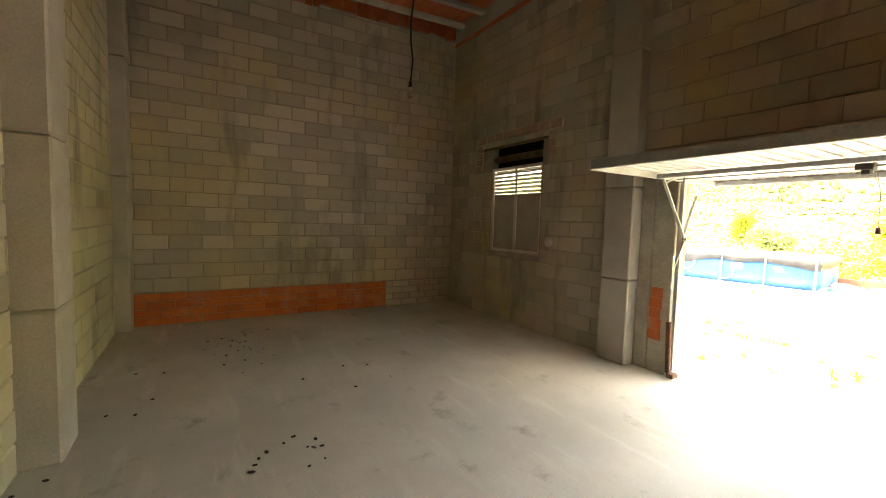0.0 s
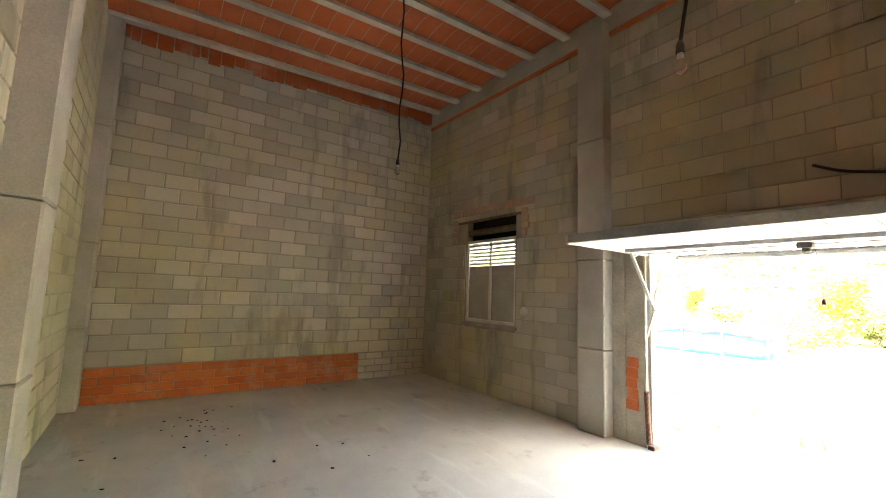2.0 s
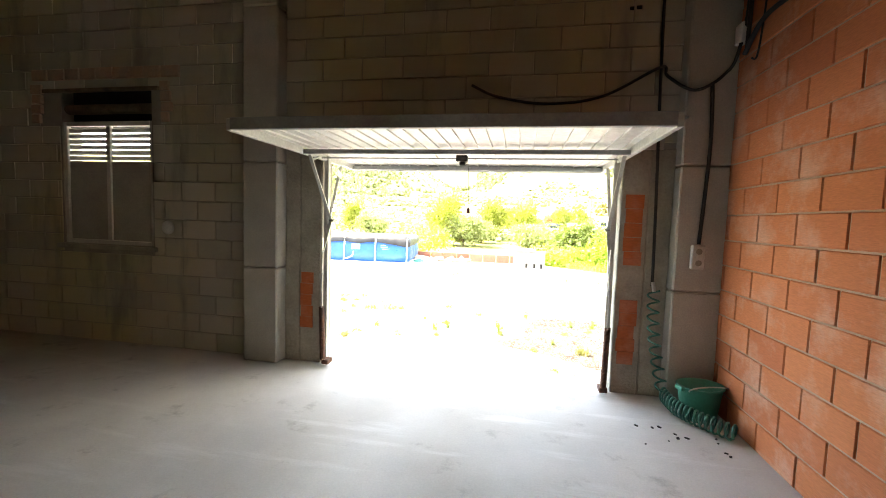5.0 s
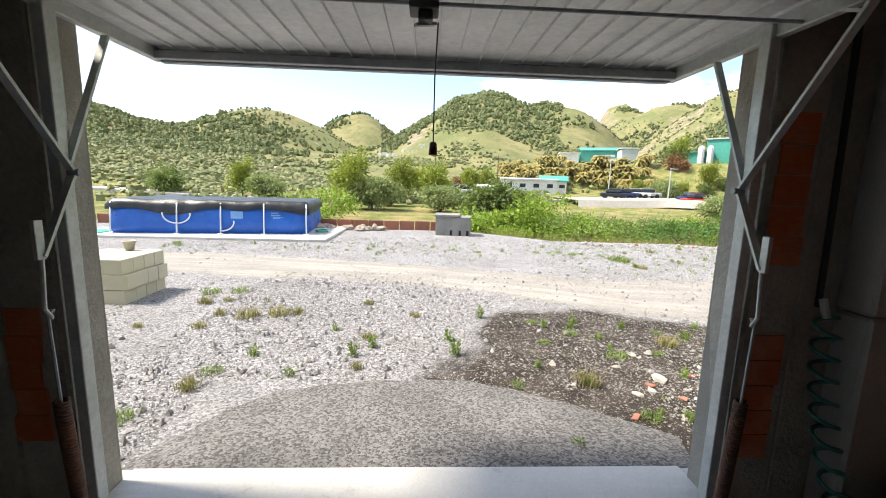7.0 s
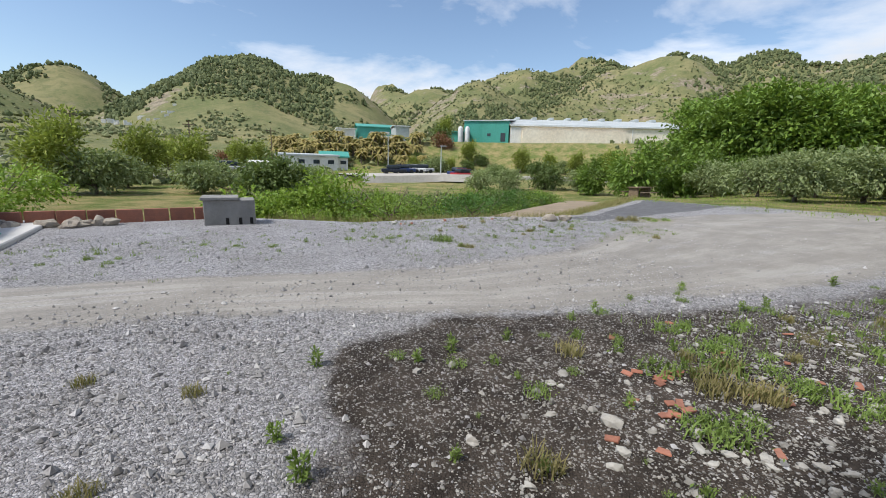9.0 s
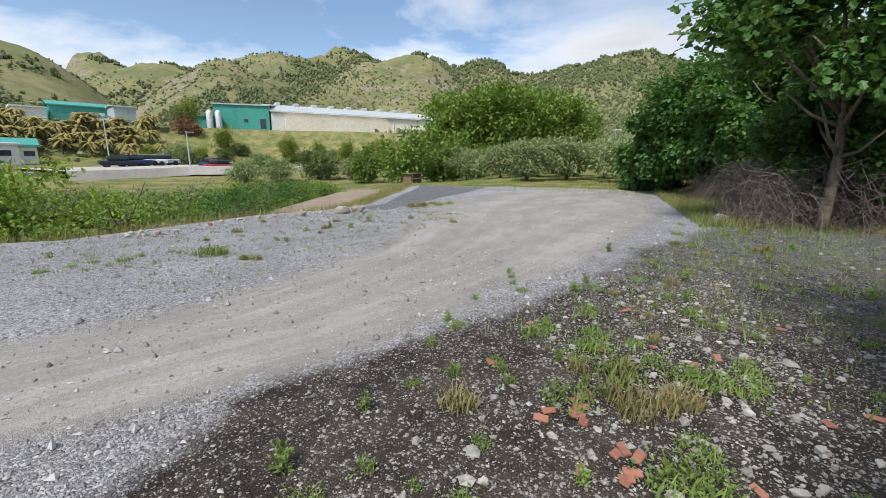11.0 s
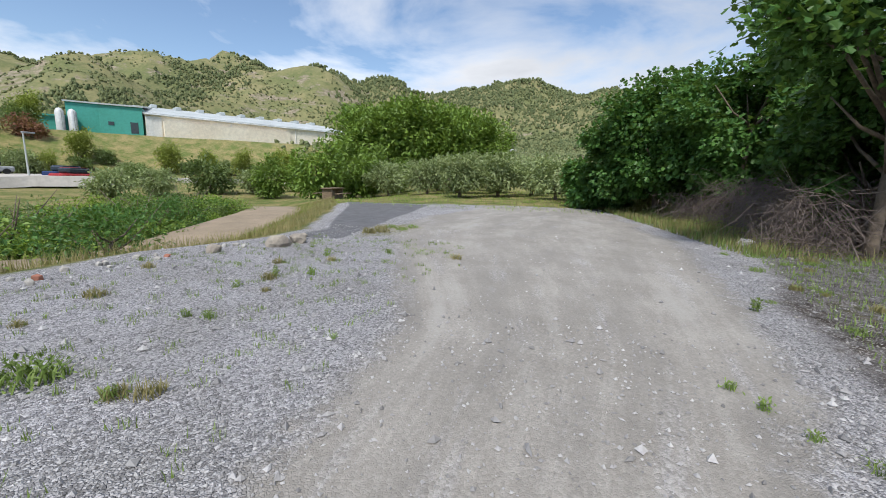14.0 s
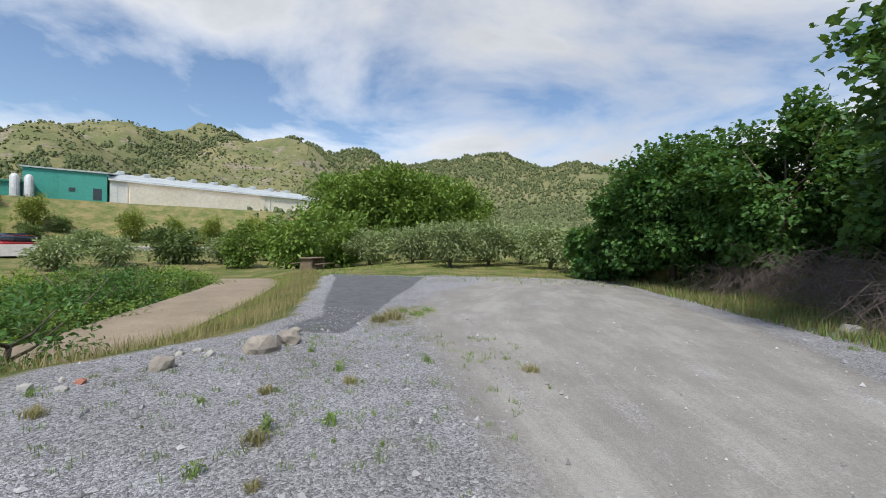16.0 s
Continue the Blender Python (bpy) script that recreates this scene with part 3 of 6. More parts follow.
def build_ground():
    xs = steps(-900, 1100, 0.2, 0.09, 0.021, -9, 22)
    ys = steps(-500, 1100, 0.2, 0.12, 0.021, -3, 14)
    X, Y = np.meshgrid(xs, ys)
    Z = height(X, Y)
    nx, ny = len(xs), len(ys)
    me = bpy.data.meshes.new("ground")
    me.vertices.add(nx * ny)
    me.vertices.foreach_set("co", np.stack((X, Y, Z), -1).astype(np.float32).ravel())
    i = np.arange(nx * ny).reshape(ny, nx)
    quads = np.stack((i[:-1, :-1], i[:-1, 1:], i[1:, 1:], i[1:, :-1]), -1).reshape(-1, 4)
    me.loops.add(quads.size)
    me.loops.foreach_set("vertex_index", quads.ravel().astype(np.int32))
    me.polygons.add(len(quads))
    me.polygons.foreach_set("loop_start", np.arange(0, quads.size, 4, dtype=np.int32))
    me.polygons.foreach_set("loop_total", np.full(len(quads), 4, dtype=np.int32))
    me.update(calc_edges=True)
    me.validate()
    az, r = bearing(X, Y)
    for name, v in zip(("dirt", "soil", "grass", "tar", "lane", "hill"), (*blend_masks(X, Y), ease((r - 75) / 60))):
        me.attributes.new(name, "FLOAT", "POINT").data.foreach_set("value", np.asarray(v, np.float32).ravel())
    me.shade_smooth()
    me.materials.append(ground_material())
    solid(new("ground", me), "gravel yard running out into a green valley and wooded hills", "ground")


build_ground()


# ---- the garage shell ----
X0, X1, Y0, Y1 = -5.92, 2.22, -5.27, 0.0  # inner faces of the four walls
TOP, THICK = 5.6, 0.22
DOOR_X, DOOR_H = 1.43, 2.16
WIN = (-4.64, -3.44, 1.12, 2.5)


def ceiling_z(y):
    return 5.19 + 0.035 * y


solid(part("floor", boxes((X0 - THICK, X1 + THICK, Y0 - THICK, 0.0, -0.16, 0.0), (-DOOR_X, DOOR_X, 0.0, 0.3, -0.16, -0.004)), M_FLOOR), "dusty grey concrete floor with scuffs and spots", "floor")
e = 0.008  # the bare core behind the blocks' faces
solid(part("wall_west", boxes((X0 - THICK, X0 - e, Y0 - THICK, Y1 + THICK, -0.16, TOP)), M_MORTAR), "bare grey concrete block wall with an orange brick base", "wall")
solid(part("wall_south", boxes((X0 - e, X1 + e, Y0 - THICK, Y0 - e, -0.16, TOP)), M_MORTAR_LIT), "bare concrete block wall, door light put into its paler colour", "wall")
solid(part("wall_east", boxes((X1 + e, X1 + THICK, Y0 - THICK, Y1 + THICK, -0.16, TOP)), M_MORTAR_BRICK), "orange hollow brick partition wall with dusty joints", "wall")
wx0, wx1, wz0, wz1 = WIN
solid(part("wall_north", boxes(
    (X0 - e, wx0, Y1 + e, Y1 + THICK, -0.16, TOP), (wx0, wx1, Y1 + e, Y1 + THICK, -0.16, wz0), (wx0, wx1, Y1 + e, Y1 + THICK, wz1 + 0.44, TOP),
    (wx1, -DOOR_X, Y1 + e, Y1 + THICK, -0.16, TOP), (-DOOR_X, DOOR_X, Y1 + e, Y1 + THICK, DOOR_H + 0.04, TOP),
    (DOOR_X, X1 + e, Y1 + e, Y1 + THICK, -0.16, TOP)), M_MORTAR), "bare grey concrete block wall with window and garage door", "wall")
# rendered reveals and the lintel of the door
bm = boxes((-1.66, -DOOR_X, -0.004, 0.22, -0.01, 2.2), (-1.83, -1.66, -0.002, 0.02, -0.01, 2.2), (DOOR_X, 1.66, -0.004, 0.22, -0.01, 2.2), (1.66, 1.86, -0.002, 0.02, -0.01, 2.2), bevel=0.012)
bmesh.ops.subdivide_edges(bm, edges=bm.edges[:], cuts=3, use_grid_fill=True)
for v in bm.verts:
    v.co += 0.012 * noise.noise_vector(v.co * 4.0)
solid(part("door_jamb", bm, M_RENDER), "rough cement rendered jambs of the garage door", "jamb")
solid(part("lintel", boxes((-1.75, 1.75, -0.012, Y1 + e, DOOR_H + 0.03, 2.44), bevel=0.006), M_CONCRETE), "bare concrete lintel over the garage door", "lintel")
# patches where the hollow brick shows through the render
for name, x0, x1, z0, z1 in (("brick_patch", 1.465, 1.615, 1.17, 1.8), ("brick_patch", 1.46, 1.605, 0.27, 0.86), ("brick_patch", -1.65, -1.52, 0.36, 0.94)):
    bm = bmesh.new()
    n = 5
    for k in range(n):
        w0, w1 = random.uniform(-0.012, 0.012), random.uniform(-0.012, 0.012)
        box(bm, x0 + w0, x1 + w1, -0.016, 0.01, z0 + (z1 - z0) * k / n + 0.004, z0 + (z1 - z0) * (k + 1) / n)
    solid(part(name, bm, M_BRICK), "bare orange hollow brick showing through the render", "brick patch")

# columns: cast concrete, in lifts
def column(x0, x1, y0, y1, label):
    c = thing("concrete_column", ((x0 + x1) / 2, (y0 + y1) / 2, 0), label, "column", kind="structure")
    z, k = 0.0, 0
    for h in (0.98, 1.06, 1.5, 1.62):
        bm = boxes(((x0 - x1) / 2, (x1 - x0) / 2, (y0 - y1) / 2, (y1 - y0) / 2, z + 0.003, min(z + h, 5.1) - 0.003), bevel=0.014)
        part("lift", bm, M_CONCRETE, c)
        z += h
    return c


column(-2.21, -1.83, -0.16, 0.03, "cast concrete pilaster beside the garage door")
column(1.85, 2.235, -0.14, 0.03, "cast concrete corner pilaster beside the brick wall")
column(-2.66, -2.28, -5.3, -5.06, "cast concrete pilaster on the pale block wall")
column(-5.95, -5.62, -5.3, -5.1, "cast concrete corner pilaster, stained")
solid(part("ring_beam", boxes((X0 - e, X1 + e, -0.03, Y1 + e, 4.98, 5.3), bevel=0.01), M_CONCRETE), "cast concrete ring beam under the ceiling", "beam")
bm = bmesh.new()
x = X0
while x < X1:
    L = random.uniform(0.22, 0.27)
    box(bm, x, min(x + L, X1), -0.026, Y1 + e, 4.925 + random.uniform(-0.004, 0.004), 4.976)
    x += L + 0.008
solid(part("brick_strip", bm, M_BRICK), "thin strip of orange brick under the ring beam", "brick course")

# ceiling: shallow red ceramic vaults between concrete joists
bm = bmesh.new()
jx = [X0 + 0.28 + 0.633 * k for k in range(13)]
edges = [X0 - 0.35] + jx
for a, b in zip(edges, edges[1:] + [jx[-1] + 0.633]):
    for k in range(22):
        ya, yb = Y0 - 0.05 + 0.25 * k, Y0 - 0.05 + 0.25 * k + 0.243
        row = []
        for yy in (ya, yb):
            za = ceiling_z(yy)
            row.append([bm.verts.new((a + (b - a) * t / 6, yy, za + 0.075 + 0.05 * math.sin(math.pi * t / 6))) for t in range(7)])
        for t in range(6):
            bm.faces.new((row[0][t], row[0][t + 1], row[1][t + 1], row[1][t]))
solid(part("ceiling", bm, M_CERAMIC), "red ceramic vaults between concrete joists", "ceiling")
solid(part("roof", boxes((X0 - 0.3, X1 + 0.3, Y0 - 0.3, Y1 + 0.3, TOP - 0.06, TOP + 0.1)), M_CONCRETE), "flat concrete roof deck over the garage", "roof")
bm = bmesh.new()
zs, ze = ceiling_z(Y0), ceiling_z(0)
prof = ((-0.055, 0.0), (0.055, 0.0), (0.055, 0.035), (0.022, 0.06), (0.022, 0.12), (-0.022, 0.12), (-0.022, 0.06), (-0.055, 0.035))
joist0 = thing("ceiling_joist", (jx[0], Y0, zs), "pale precast concrete ceiling joist", "joist", "ceiling joists", kind="structure")
vs = [[bm.verts.new((px, yy, pz + dz)) for px, pz in prof] for yy, dz in ((0, 0), (Y1 - Y0 + 0.01, ze - zs))]
for k in range(8):
    bm.faces.new((vs[0][k], vs[0][(k + 1) % 8], vs[1][(k + 1) % 8], vs[1][k]))
bm.faces.new(vs[0])
bm.faces.new(vs[1][::-1])
part("beam", bm, M_JOIST, joist0)
for x in jx[1:]:
    copy_thing(joist0, pose(x, Y0, zs))
# ragged bricks closing the top of the west wall
bm = bmesh.new()
y = Y0
while y < -0.02:
    L = random.uniform(0.1, 0.24)
    zt = ceiling_z(y)
    box(bm, X0 - 0.01, X0 + random.uniform(0.015, 0.05), y, y + L - 0.015, zt - 0.1 + random.uniform(-0.045, 0.045), zt + 0.09)
    y += L
solid(part("brick_infill", bm, M_BRICK), "broken bricks closing the wall top under the ceiling", "brick course")


# ---- window with roller shutter ----
def build_window():
    w = thing("window_1", (wx0, 0.0, wz0), "shuttered window with an open timber roller box above", "window", kind="structure")
    W, H = wx1 - wx0, wz1 - wz0
    part("window_frame", boxes((0, 0.045, 0.02, 0.075, 0, H), (W - 0.045, W, 0.02, 0.075, 0, H), (0.045, W - 0.045, 0.02, 0.075, 0, 0.045), (0.045, W - 0.045, 0.02, 0.075, H - 0.05, H), (W / 2 - 0.028, W / 2 + 0.028, 0.025, 0.07, 0.045, H - 0.05), bevel=0.004), M_WHITE_PAINT, w)
    for x0, x1 in ((0.05, W / 2 - 0.03), (W / 2 + 0.03, W - 0.05)):
        part("panel", boxes((x0, x1, 0.045, 0.058, 0.05, H - 0.44)), M_SHUTTER, w, "cream closed shutter panel")
        for k in range(6):
            z = H - 0.43 + k * 0.062
            part("slat", boxes((x0 - 0.008, x1 + 0.008, 0.046, 0.058, z, z + 0.047), bevel=0.004), M_SLAT, w)
    # added board, unseen behind the panels, blocks daylight leaking round the frame
    part("closed_board", boxes((-0.03, W + 0.03, 0.085, 0.105, -0.03, H - 0.46)), M_SHUTTER, w)
    part("window_sill", boxes((-0.06, W + 0.06, -0.045, 0.1, -0.06, -0.004), bevel=0.008), M_RENDER, w)
    # roller box above, open to the room, with a timber rail and brick round it
    z = H + 0.02
    # box shade as near-black boards, added to stop daylight above the slats too
    part("box_lining", boxes((-0.3, W + 0.12, 0.14, 0.18, z - 0.1, z + 0.42), (-0.02, W + 0.02, 0.07, 0.14, z - 0.075, z - 0.055)), M_DARK, w)
    part("timber_rail", boxes((-0.28, W + 0.1, -0.015, 0.03, z + 0.3, z + 0.34), bevel=0.004), M_WOOD_OLD, w)
    part("roller", tube(bmesh.new(), [(-0.24, 0.09, z + 0.13), (W + 0.08, 0.09, z + 0.13)], 0.055, 12), M_WOOD_OLD, w)
    bm = bmesh.new()
    x = -0.36
    while x < W + 0.2:
        L = random.uniform(0.17, 0.25)
        box(bm, x, x + L - 0.012, -0.03 + random.uniform(-0.008, 0.008), 0.02, z + 0.43, z + 0.55, bevel=0.006)
        x += L
    for s in (-0.4, W + 0.12):
        for k in range(4):
            box(bm, s + random.uniform(0, 0.03), s + 0.13 + random.uniform(-0.02, 0.03), -0.026, 0.02, z - 0.04 + 0.11 * k, z + 0.06 + 0.11 * k, bevel=0.006)
    part("surround_brick", bm, M_BRICK_OLD, w, "broken mortar-smeared bricks")
    bm = lathe(bmesh.new(), ((0.001, -0.03), (0.055, -0.028), (0.075, -0.012), (0.08, 0.02)), 20)
    bmesh.ops.transform(bm, matrix=pose(W + 0.2, 0.0, 0.22, -90), verts=bm.verts)
    part("strap_winder", bm, M_WHITE_PLASTIC, w, "round cream shutter strap winder", True)


build_window()


# ---- the up-and-over door ----
def build_door():
    d = thing("garage_door", (0, 0, 0), "raised galvanised up-and-over garage door with lever arms", "garage door")
    y0, y1, z, hw = -1.42, 0.70, 2.10, 1.37
    bm = bmesh.new()
    # ribbed sheet: narrow standing folds across the width
    prof, x = [], -hw
    while x < hw - 0.05:
        prof += [(x, 0.0), (x + 0.098, 0.0), (x + 0.101, -0.012), (x + 0.106, -0.012), (x + 0.109, 0.0)]
        x += 0.112
    prof.append((hw, 0.0))
    a = [bm.verts.new((px, y0, z + 0.03 + pz)) for px, pz in prof]
    b = [bm.verts.new((px, y1, z + 0.03 + pz)) for px, pz in prof]
    for k in range(len(a) - 1):
        bm.faces.new((a[k], a[k + 1], b[k + 1], b[k]))
    box(bm, -hw, hw, y0, y1, z + 0.046, z + 0.05)
    part("ribbed_sheet", bm, M_ZINC, d)
    part("side_rail", boxes((-hw - 0.035, -hw + 0.005, y0, y1, z - 0.03, z + 0.05), bevel=0.004), M_STEEL_PALE, d)
    part("side_rail", boxes((hw - 0.005, hw + 0.035, y0, y1, z - 0.03, z + 0.05), bevel=0.004), M_STEEL_PALE, d)
    part("end_rail", boxes((-hw, hw, y0 - 0.012, y0 + 0.03, z - 0.025, z + 0.055), bevel=0.004), M_STEEL, d)
    part("end_rail", boxes((-hw, hw, y1 - 0.03, y1 + 0.012, z - 0.035, z + 0.05), bevel=0.004), M_STEEL, d)
    for yy in (-0.47, 0.63):
        part("cross_rail", boxes((-hw, hw, yy - 0.02, yy + 0.02, z - 0.03, z + 0.008), bevel=0.003), M_STEEL, d)
    part("lock_rod", tube(bmesh.new(), [(-hw, -0.14, z - 0.015), (hw, -0.14, z - 0.015)], 0.007, 8), M_STEEL, d)
    lock = part("lock", boxes((-0.04, 0.06, -0.19, -0.09, z - 0.045, z + 0.01), (-0.01, 0.04, -0.17, -0.11, z - 0.075, z - 0.045), bevel=0.004), M_BLACK, d, "black steel lock case")
    part("lock_handle", bar(bmesh.new(), (-0.02, -0.14, z - 0.085), (0.05, -0.1, z - 0.065), 0.02, 0.01), M_STEEL, lock)
    for s in (-1, 1):
        x = s * 1.37
        part("frame_post", boxes((x - 0.022, x + 0.022, -0.028, 0.02, 0.0, 2.12), (x + s * 0.006 - 0.012, x + s * 0.006 + 0.012, 0.02, 0.05, 0.0, 2.12), bevel=0.003), M_STEEL_PALE, d)
        xi = s * 1.335
        arm = bar(bmesh.new(), (xi, -0.43, 2.07), (xi, 0.01, 1.48), 0.03, 0.012)
        bar(arm, (xi, 0.01, 1.48), (xi, -0.16, 1.18), 0.03, 0.012)
        bar(arm, (xi, -0.40, 2.02), (xi, -0.26, 2.08), 0.028, 0.01)
        part("lever_arm", arm, M_STEEL_PALE, d)
        part("link_arm", bar(bmesh.new(), (xi + s * 0.016, 0.27, 2.06), (xi + s * 0.016, 0.0, 1.49), 0.03, 0.012), M_STEEL_PALE, d)
        part("pivot_bolt", tube(bmesh.new(), [(xi - s * 0.03, 0.008, 1.48), (xi + s * 0.03, 0.008, 1.48)], 0.014, 8), M_STEEL, d)
        hook = tube(bmesh.new(), [(xi, -0.155, 1.3), (xi, -0.165, 1.12), (xi, -0.175, 0.99), (xi, -0.15, 0.95), (xi, -0.145, 0.98)], 0.008, 8)
        part("hook_rod", hook, M_STEEL_PALE, d)
        part("hook_plate", boxes((xi - 0.008, xi + 0.008, -0.185, -0.15, 1.17, 1.31), bevel=0.002), M_STEEL_PALE, d)
        part("tension_rod", tube(bmesh.new(), [(xi + s * 0.01, -0.155, 0.96), (xi + s * 0.015, -0.14, 0.6)], 0.006, 6), M_STEEL, d)
        bm = bmesh.new()
        pts = []
        for k in range(300):
            a_ = k * 0.9
            t = k / 299
            pts.append((xi + s * 0.015 + 0.022 * math.cos(a_), -0.14 + 0.035 * t + 0.022 * math.sin(a_), 0.62 - 0.54 * t))
        tube(bm, pts, 0.0068, 5)
        part("spring", bm, M_RUST, d, "rusty coiled counterweight spring", True)
        part("spring_anchor", boxes((xi - 0.02, xi + 0.05, -0.125, -0.02, 0.03, 0.075), bevel=0.004), M_RUST, d)
    cord = part("pull_cord", tube(bmesh.new(), [(0.06, -0.1, z - 0.06), (0.055, 0.05, 1.9), (0.055, 0.075, 1.64)], 0.0028, 6), M_BLACK, d)
    bm = lathe(bmesh.new(), ((0.001, 0.0), (0.012, 0.0), (0.0155, -0.01), (0.018, -0.038), (0.0185, -0.052), (0.015, -0.052), (0.012, -0.016), (0.001, -0.012)), 20, (0.055, 0.075, 1.645))
    part("pull_knob", bm, M_BELL, cord, "maroon bell-shaped pull knob", True)


build_door()


# ---- lamps, cables and fittings ----
def hanging_bulb(x, y, z, lean):
    b = thing("hanging_bulb", (x, y, z), "bare clear bulb hanging on a black cable from the ceiling", "light bulb", "hanging bulbs")
    h = ceiling_z(y) + 0.1 - z
    pts = [(0.02 + lean * ((k / 12) ** 2) + 0.012 * math.sin(k * 1.7), 0.015 * math.cos(k * 1.3), 0.13 + (h - 0.13) * k / 12) for k in range(13)]
    pts[0] = (0, 0, 0.12)
    part("cable", tube(bmesh.new(), pts, 0.009, 8), M_BLACK, b, "", True)
    part("lamp_holder", lathe(bmesh.new(), ((0.001, 0.135), (0.012, 0.133), (0.018, 0.115), (0.02, 0.075), (0.017, 0.07)), 16), M_BLACK, b, "black bakelite lamp holder", True)
    part("screw_cap", lathe(bmesh.new(), ((0.0135, 0.072), (0.0138, 0.055), (0.0135, 0.045)), 16), M_ZINC, b, "", True)
    part("glass_bulb", lathe(bmesh.new(), ((0.0135, 0.046), (0.016, 0.035), (0.025, 0.02), (0.030, 0.0), (0.028, -0.016), (0.018, -0.028), (0.001, -0.032)), 20), M_GLASS, b, "clear glass bulb", True)


hanging_bulb(-2.68, -2.52, 2.82, -0.12)
hanging_bulb(0.15, -2.56, 2.68, 0.06)


def cable(name, pts, r, label, parent=None):
    return tagged(part(name, tube(bmesh.new(), pts, r, 7), M_BLACK, parent, "", True), label, "cable")


def smooth_path(pts, n=10):
    out = []
    P = [Vector(p) for p in pts]
    for i in range(len(P) - 1):
        p0, p1, p2, p3 = P[max(i - 1, 0)], P[i], P[i + 1], P[min(i + 2, len(P) - 1)]
        for k in range(n):
            t = k / n
            out.append(0.5 * ((2 * p1) + (p2 - p0) * t + (2 * p0 - 5 * p1 + 4 * p2 - p3) * t * t + (3 * p1 - p0 - 3 * p2 + p3) * t**3))
    return out + [P[-1]]


cable("power_cable", smooth_path([(1.67, -0.03, 5.15), (1.66, -0.035, 3.9), (1.675, -0.03, 2.86), (1.71, -0.03, 1.6), (1.72, -0.035, 1.0)]), 0.013, "black power cable running down the block wall")
cable("loose_cable", smooth_path([(0.06, -0.03, 2.77), (0.3, -0.04, 2.66), (0.72, -0.04, 2.59), (1.2, -0.04, 2.64), (1.66, -0.05, 2.87), (1.72, -0.05, 2.8), (1.84, -0.16, 2.66), (1.95, -0.17, 2.65), (2.1, -0.17, 2.75), (2.17, -0.22, 2.9), (2.19, -0.3, 3.4), (2.19, -0.3, 5.1)]), 0.013, "black cable drooping along wall and pilaster")
cable("drop_cable", smooth_path([(2.03, -0.16, 2.69), (2.05, -0.157, 2.2), (2.02, -0.157, 1.39)]), 0.015, "black conduit dropping to the socket")
cable("wall_cable", smooth_path([(2.19, -0.28, 2.87), (2.185, -0.55, 3.03), (2.18, -1.1, 2.98), (2.18, -1.6, 2.88), (2.18, -2.4, 2.7), (2.19, -3.4, 2.75), (2.19, -4.6, 3.0)]), 0.018, "thick black cable slung along the brick wall")
cable("riser_cable", smooth_path([(2.19, -0.36, 5.1), (2.19, -0.34, 3.8), (2.19, -0.31, 2.9)]), 0.016, "black cable rising to the ceiling by the corner")
cable("thin_riser_cable", smooth_path([(2.2, -0.58, 5.1), (2.195, -0.55, 3.6), (2.195, -0.47, 2.85), (2.195, -0.38, 2.8)]), 0.007, "thin dark cable looped on the brick wall")
tagged(part("junction_box", boxes((2.16, 2.225, -0.28, -0.17, 2.97, 3.12), bevel=0.006), M_WHITE_PLASTIC), "small white junction box in the corner", "junction box")
s_ = thing("wall_socket", (2.015, -0.14, 1.28), "white double surface socket on the pilaster", "socket")
part("case", boxes((-0.05, 0.05, -0.045, 0.004, -0.1, 0.1), bevel=0.008), M_WHITE_PLASTIC, s_)
for dz in (-0.045, 0.05):
    part("outlet", lathe(bmesh.new(), ((0.001, 0.0), (0.022, 0.0), (0.025, 0.006)), 14), M_SHUTTER, s_).matrix_basis = pose(0, -0.046, dz, 90)
# shade of two holes, put on as near-black plates proud of the wall
tagged(part("conduit_hole", boxes((1.40, 1.435, -0.008, 0.02, 3.375, 3.405), (1.455, 1.5, -0.008, 0.02, 3.38, 3.41), bevel=0.003), M_DARK), "two raised dark plates standing for the shade in block holes", "hole", kind="structure")

# coiled air hose, hanging and lying beside a bucket
pts = []
for k in range(520):
    t = k / 519
    a_ = k * 0.22 if k < 260 else k * 0.40 - 46.8
    if t < 0.5:
        q = t / 0.5
        c = Vector((1.72 + 0.09 * q * q, -0.09 - 0.12 * q * q, 0.97 - 0.86 * q))
        pts.append(c + Vector((0.045 * math.cos(a_), 0.045 * math.sin(a_), 0)))
    else:
        q = (t - 0.5) / 0.5
        c = Vector((1.81 + 0.32 * q - 0.07 * math.sin(math.pi * q), -0.21 - 0.53 * q, 0.11 - 0.035 * min(1, q * 3)))
        pts.append(c + Vector((0.055 * math.cos(a_) * 0.6, 0.055 * math.cos(a_) * 0.4, 0.058 * math.sin(a_))))
h_ = thing("air_hose", (0, 0, 0), "dark green coiled air hose hanging to the floor", "hose")
part("coil", tube(bmesh.new(), pts, 0.009, 6), M_HOSE, h_, "", True)
part("coupling", tube(bmesh.new(), [(1.72, -0.05, 1.04), (1.73, -0.07, 0.96)], 0.016, 8), M_ZINC, h_, "steel hose coupling")


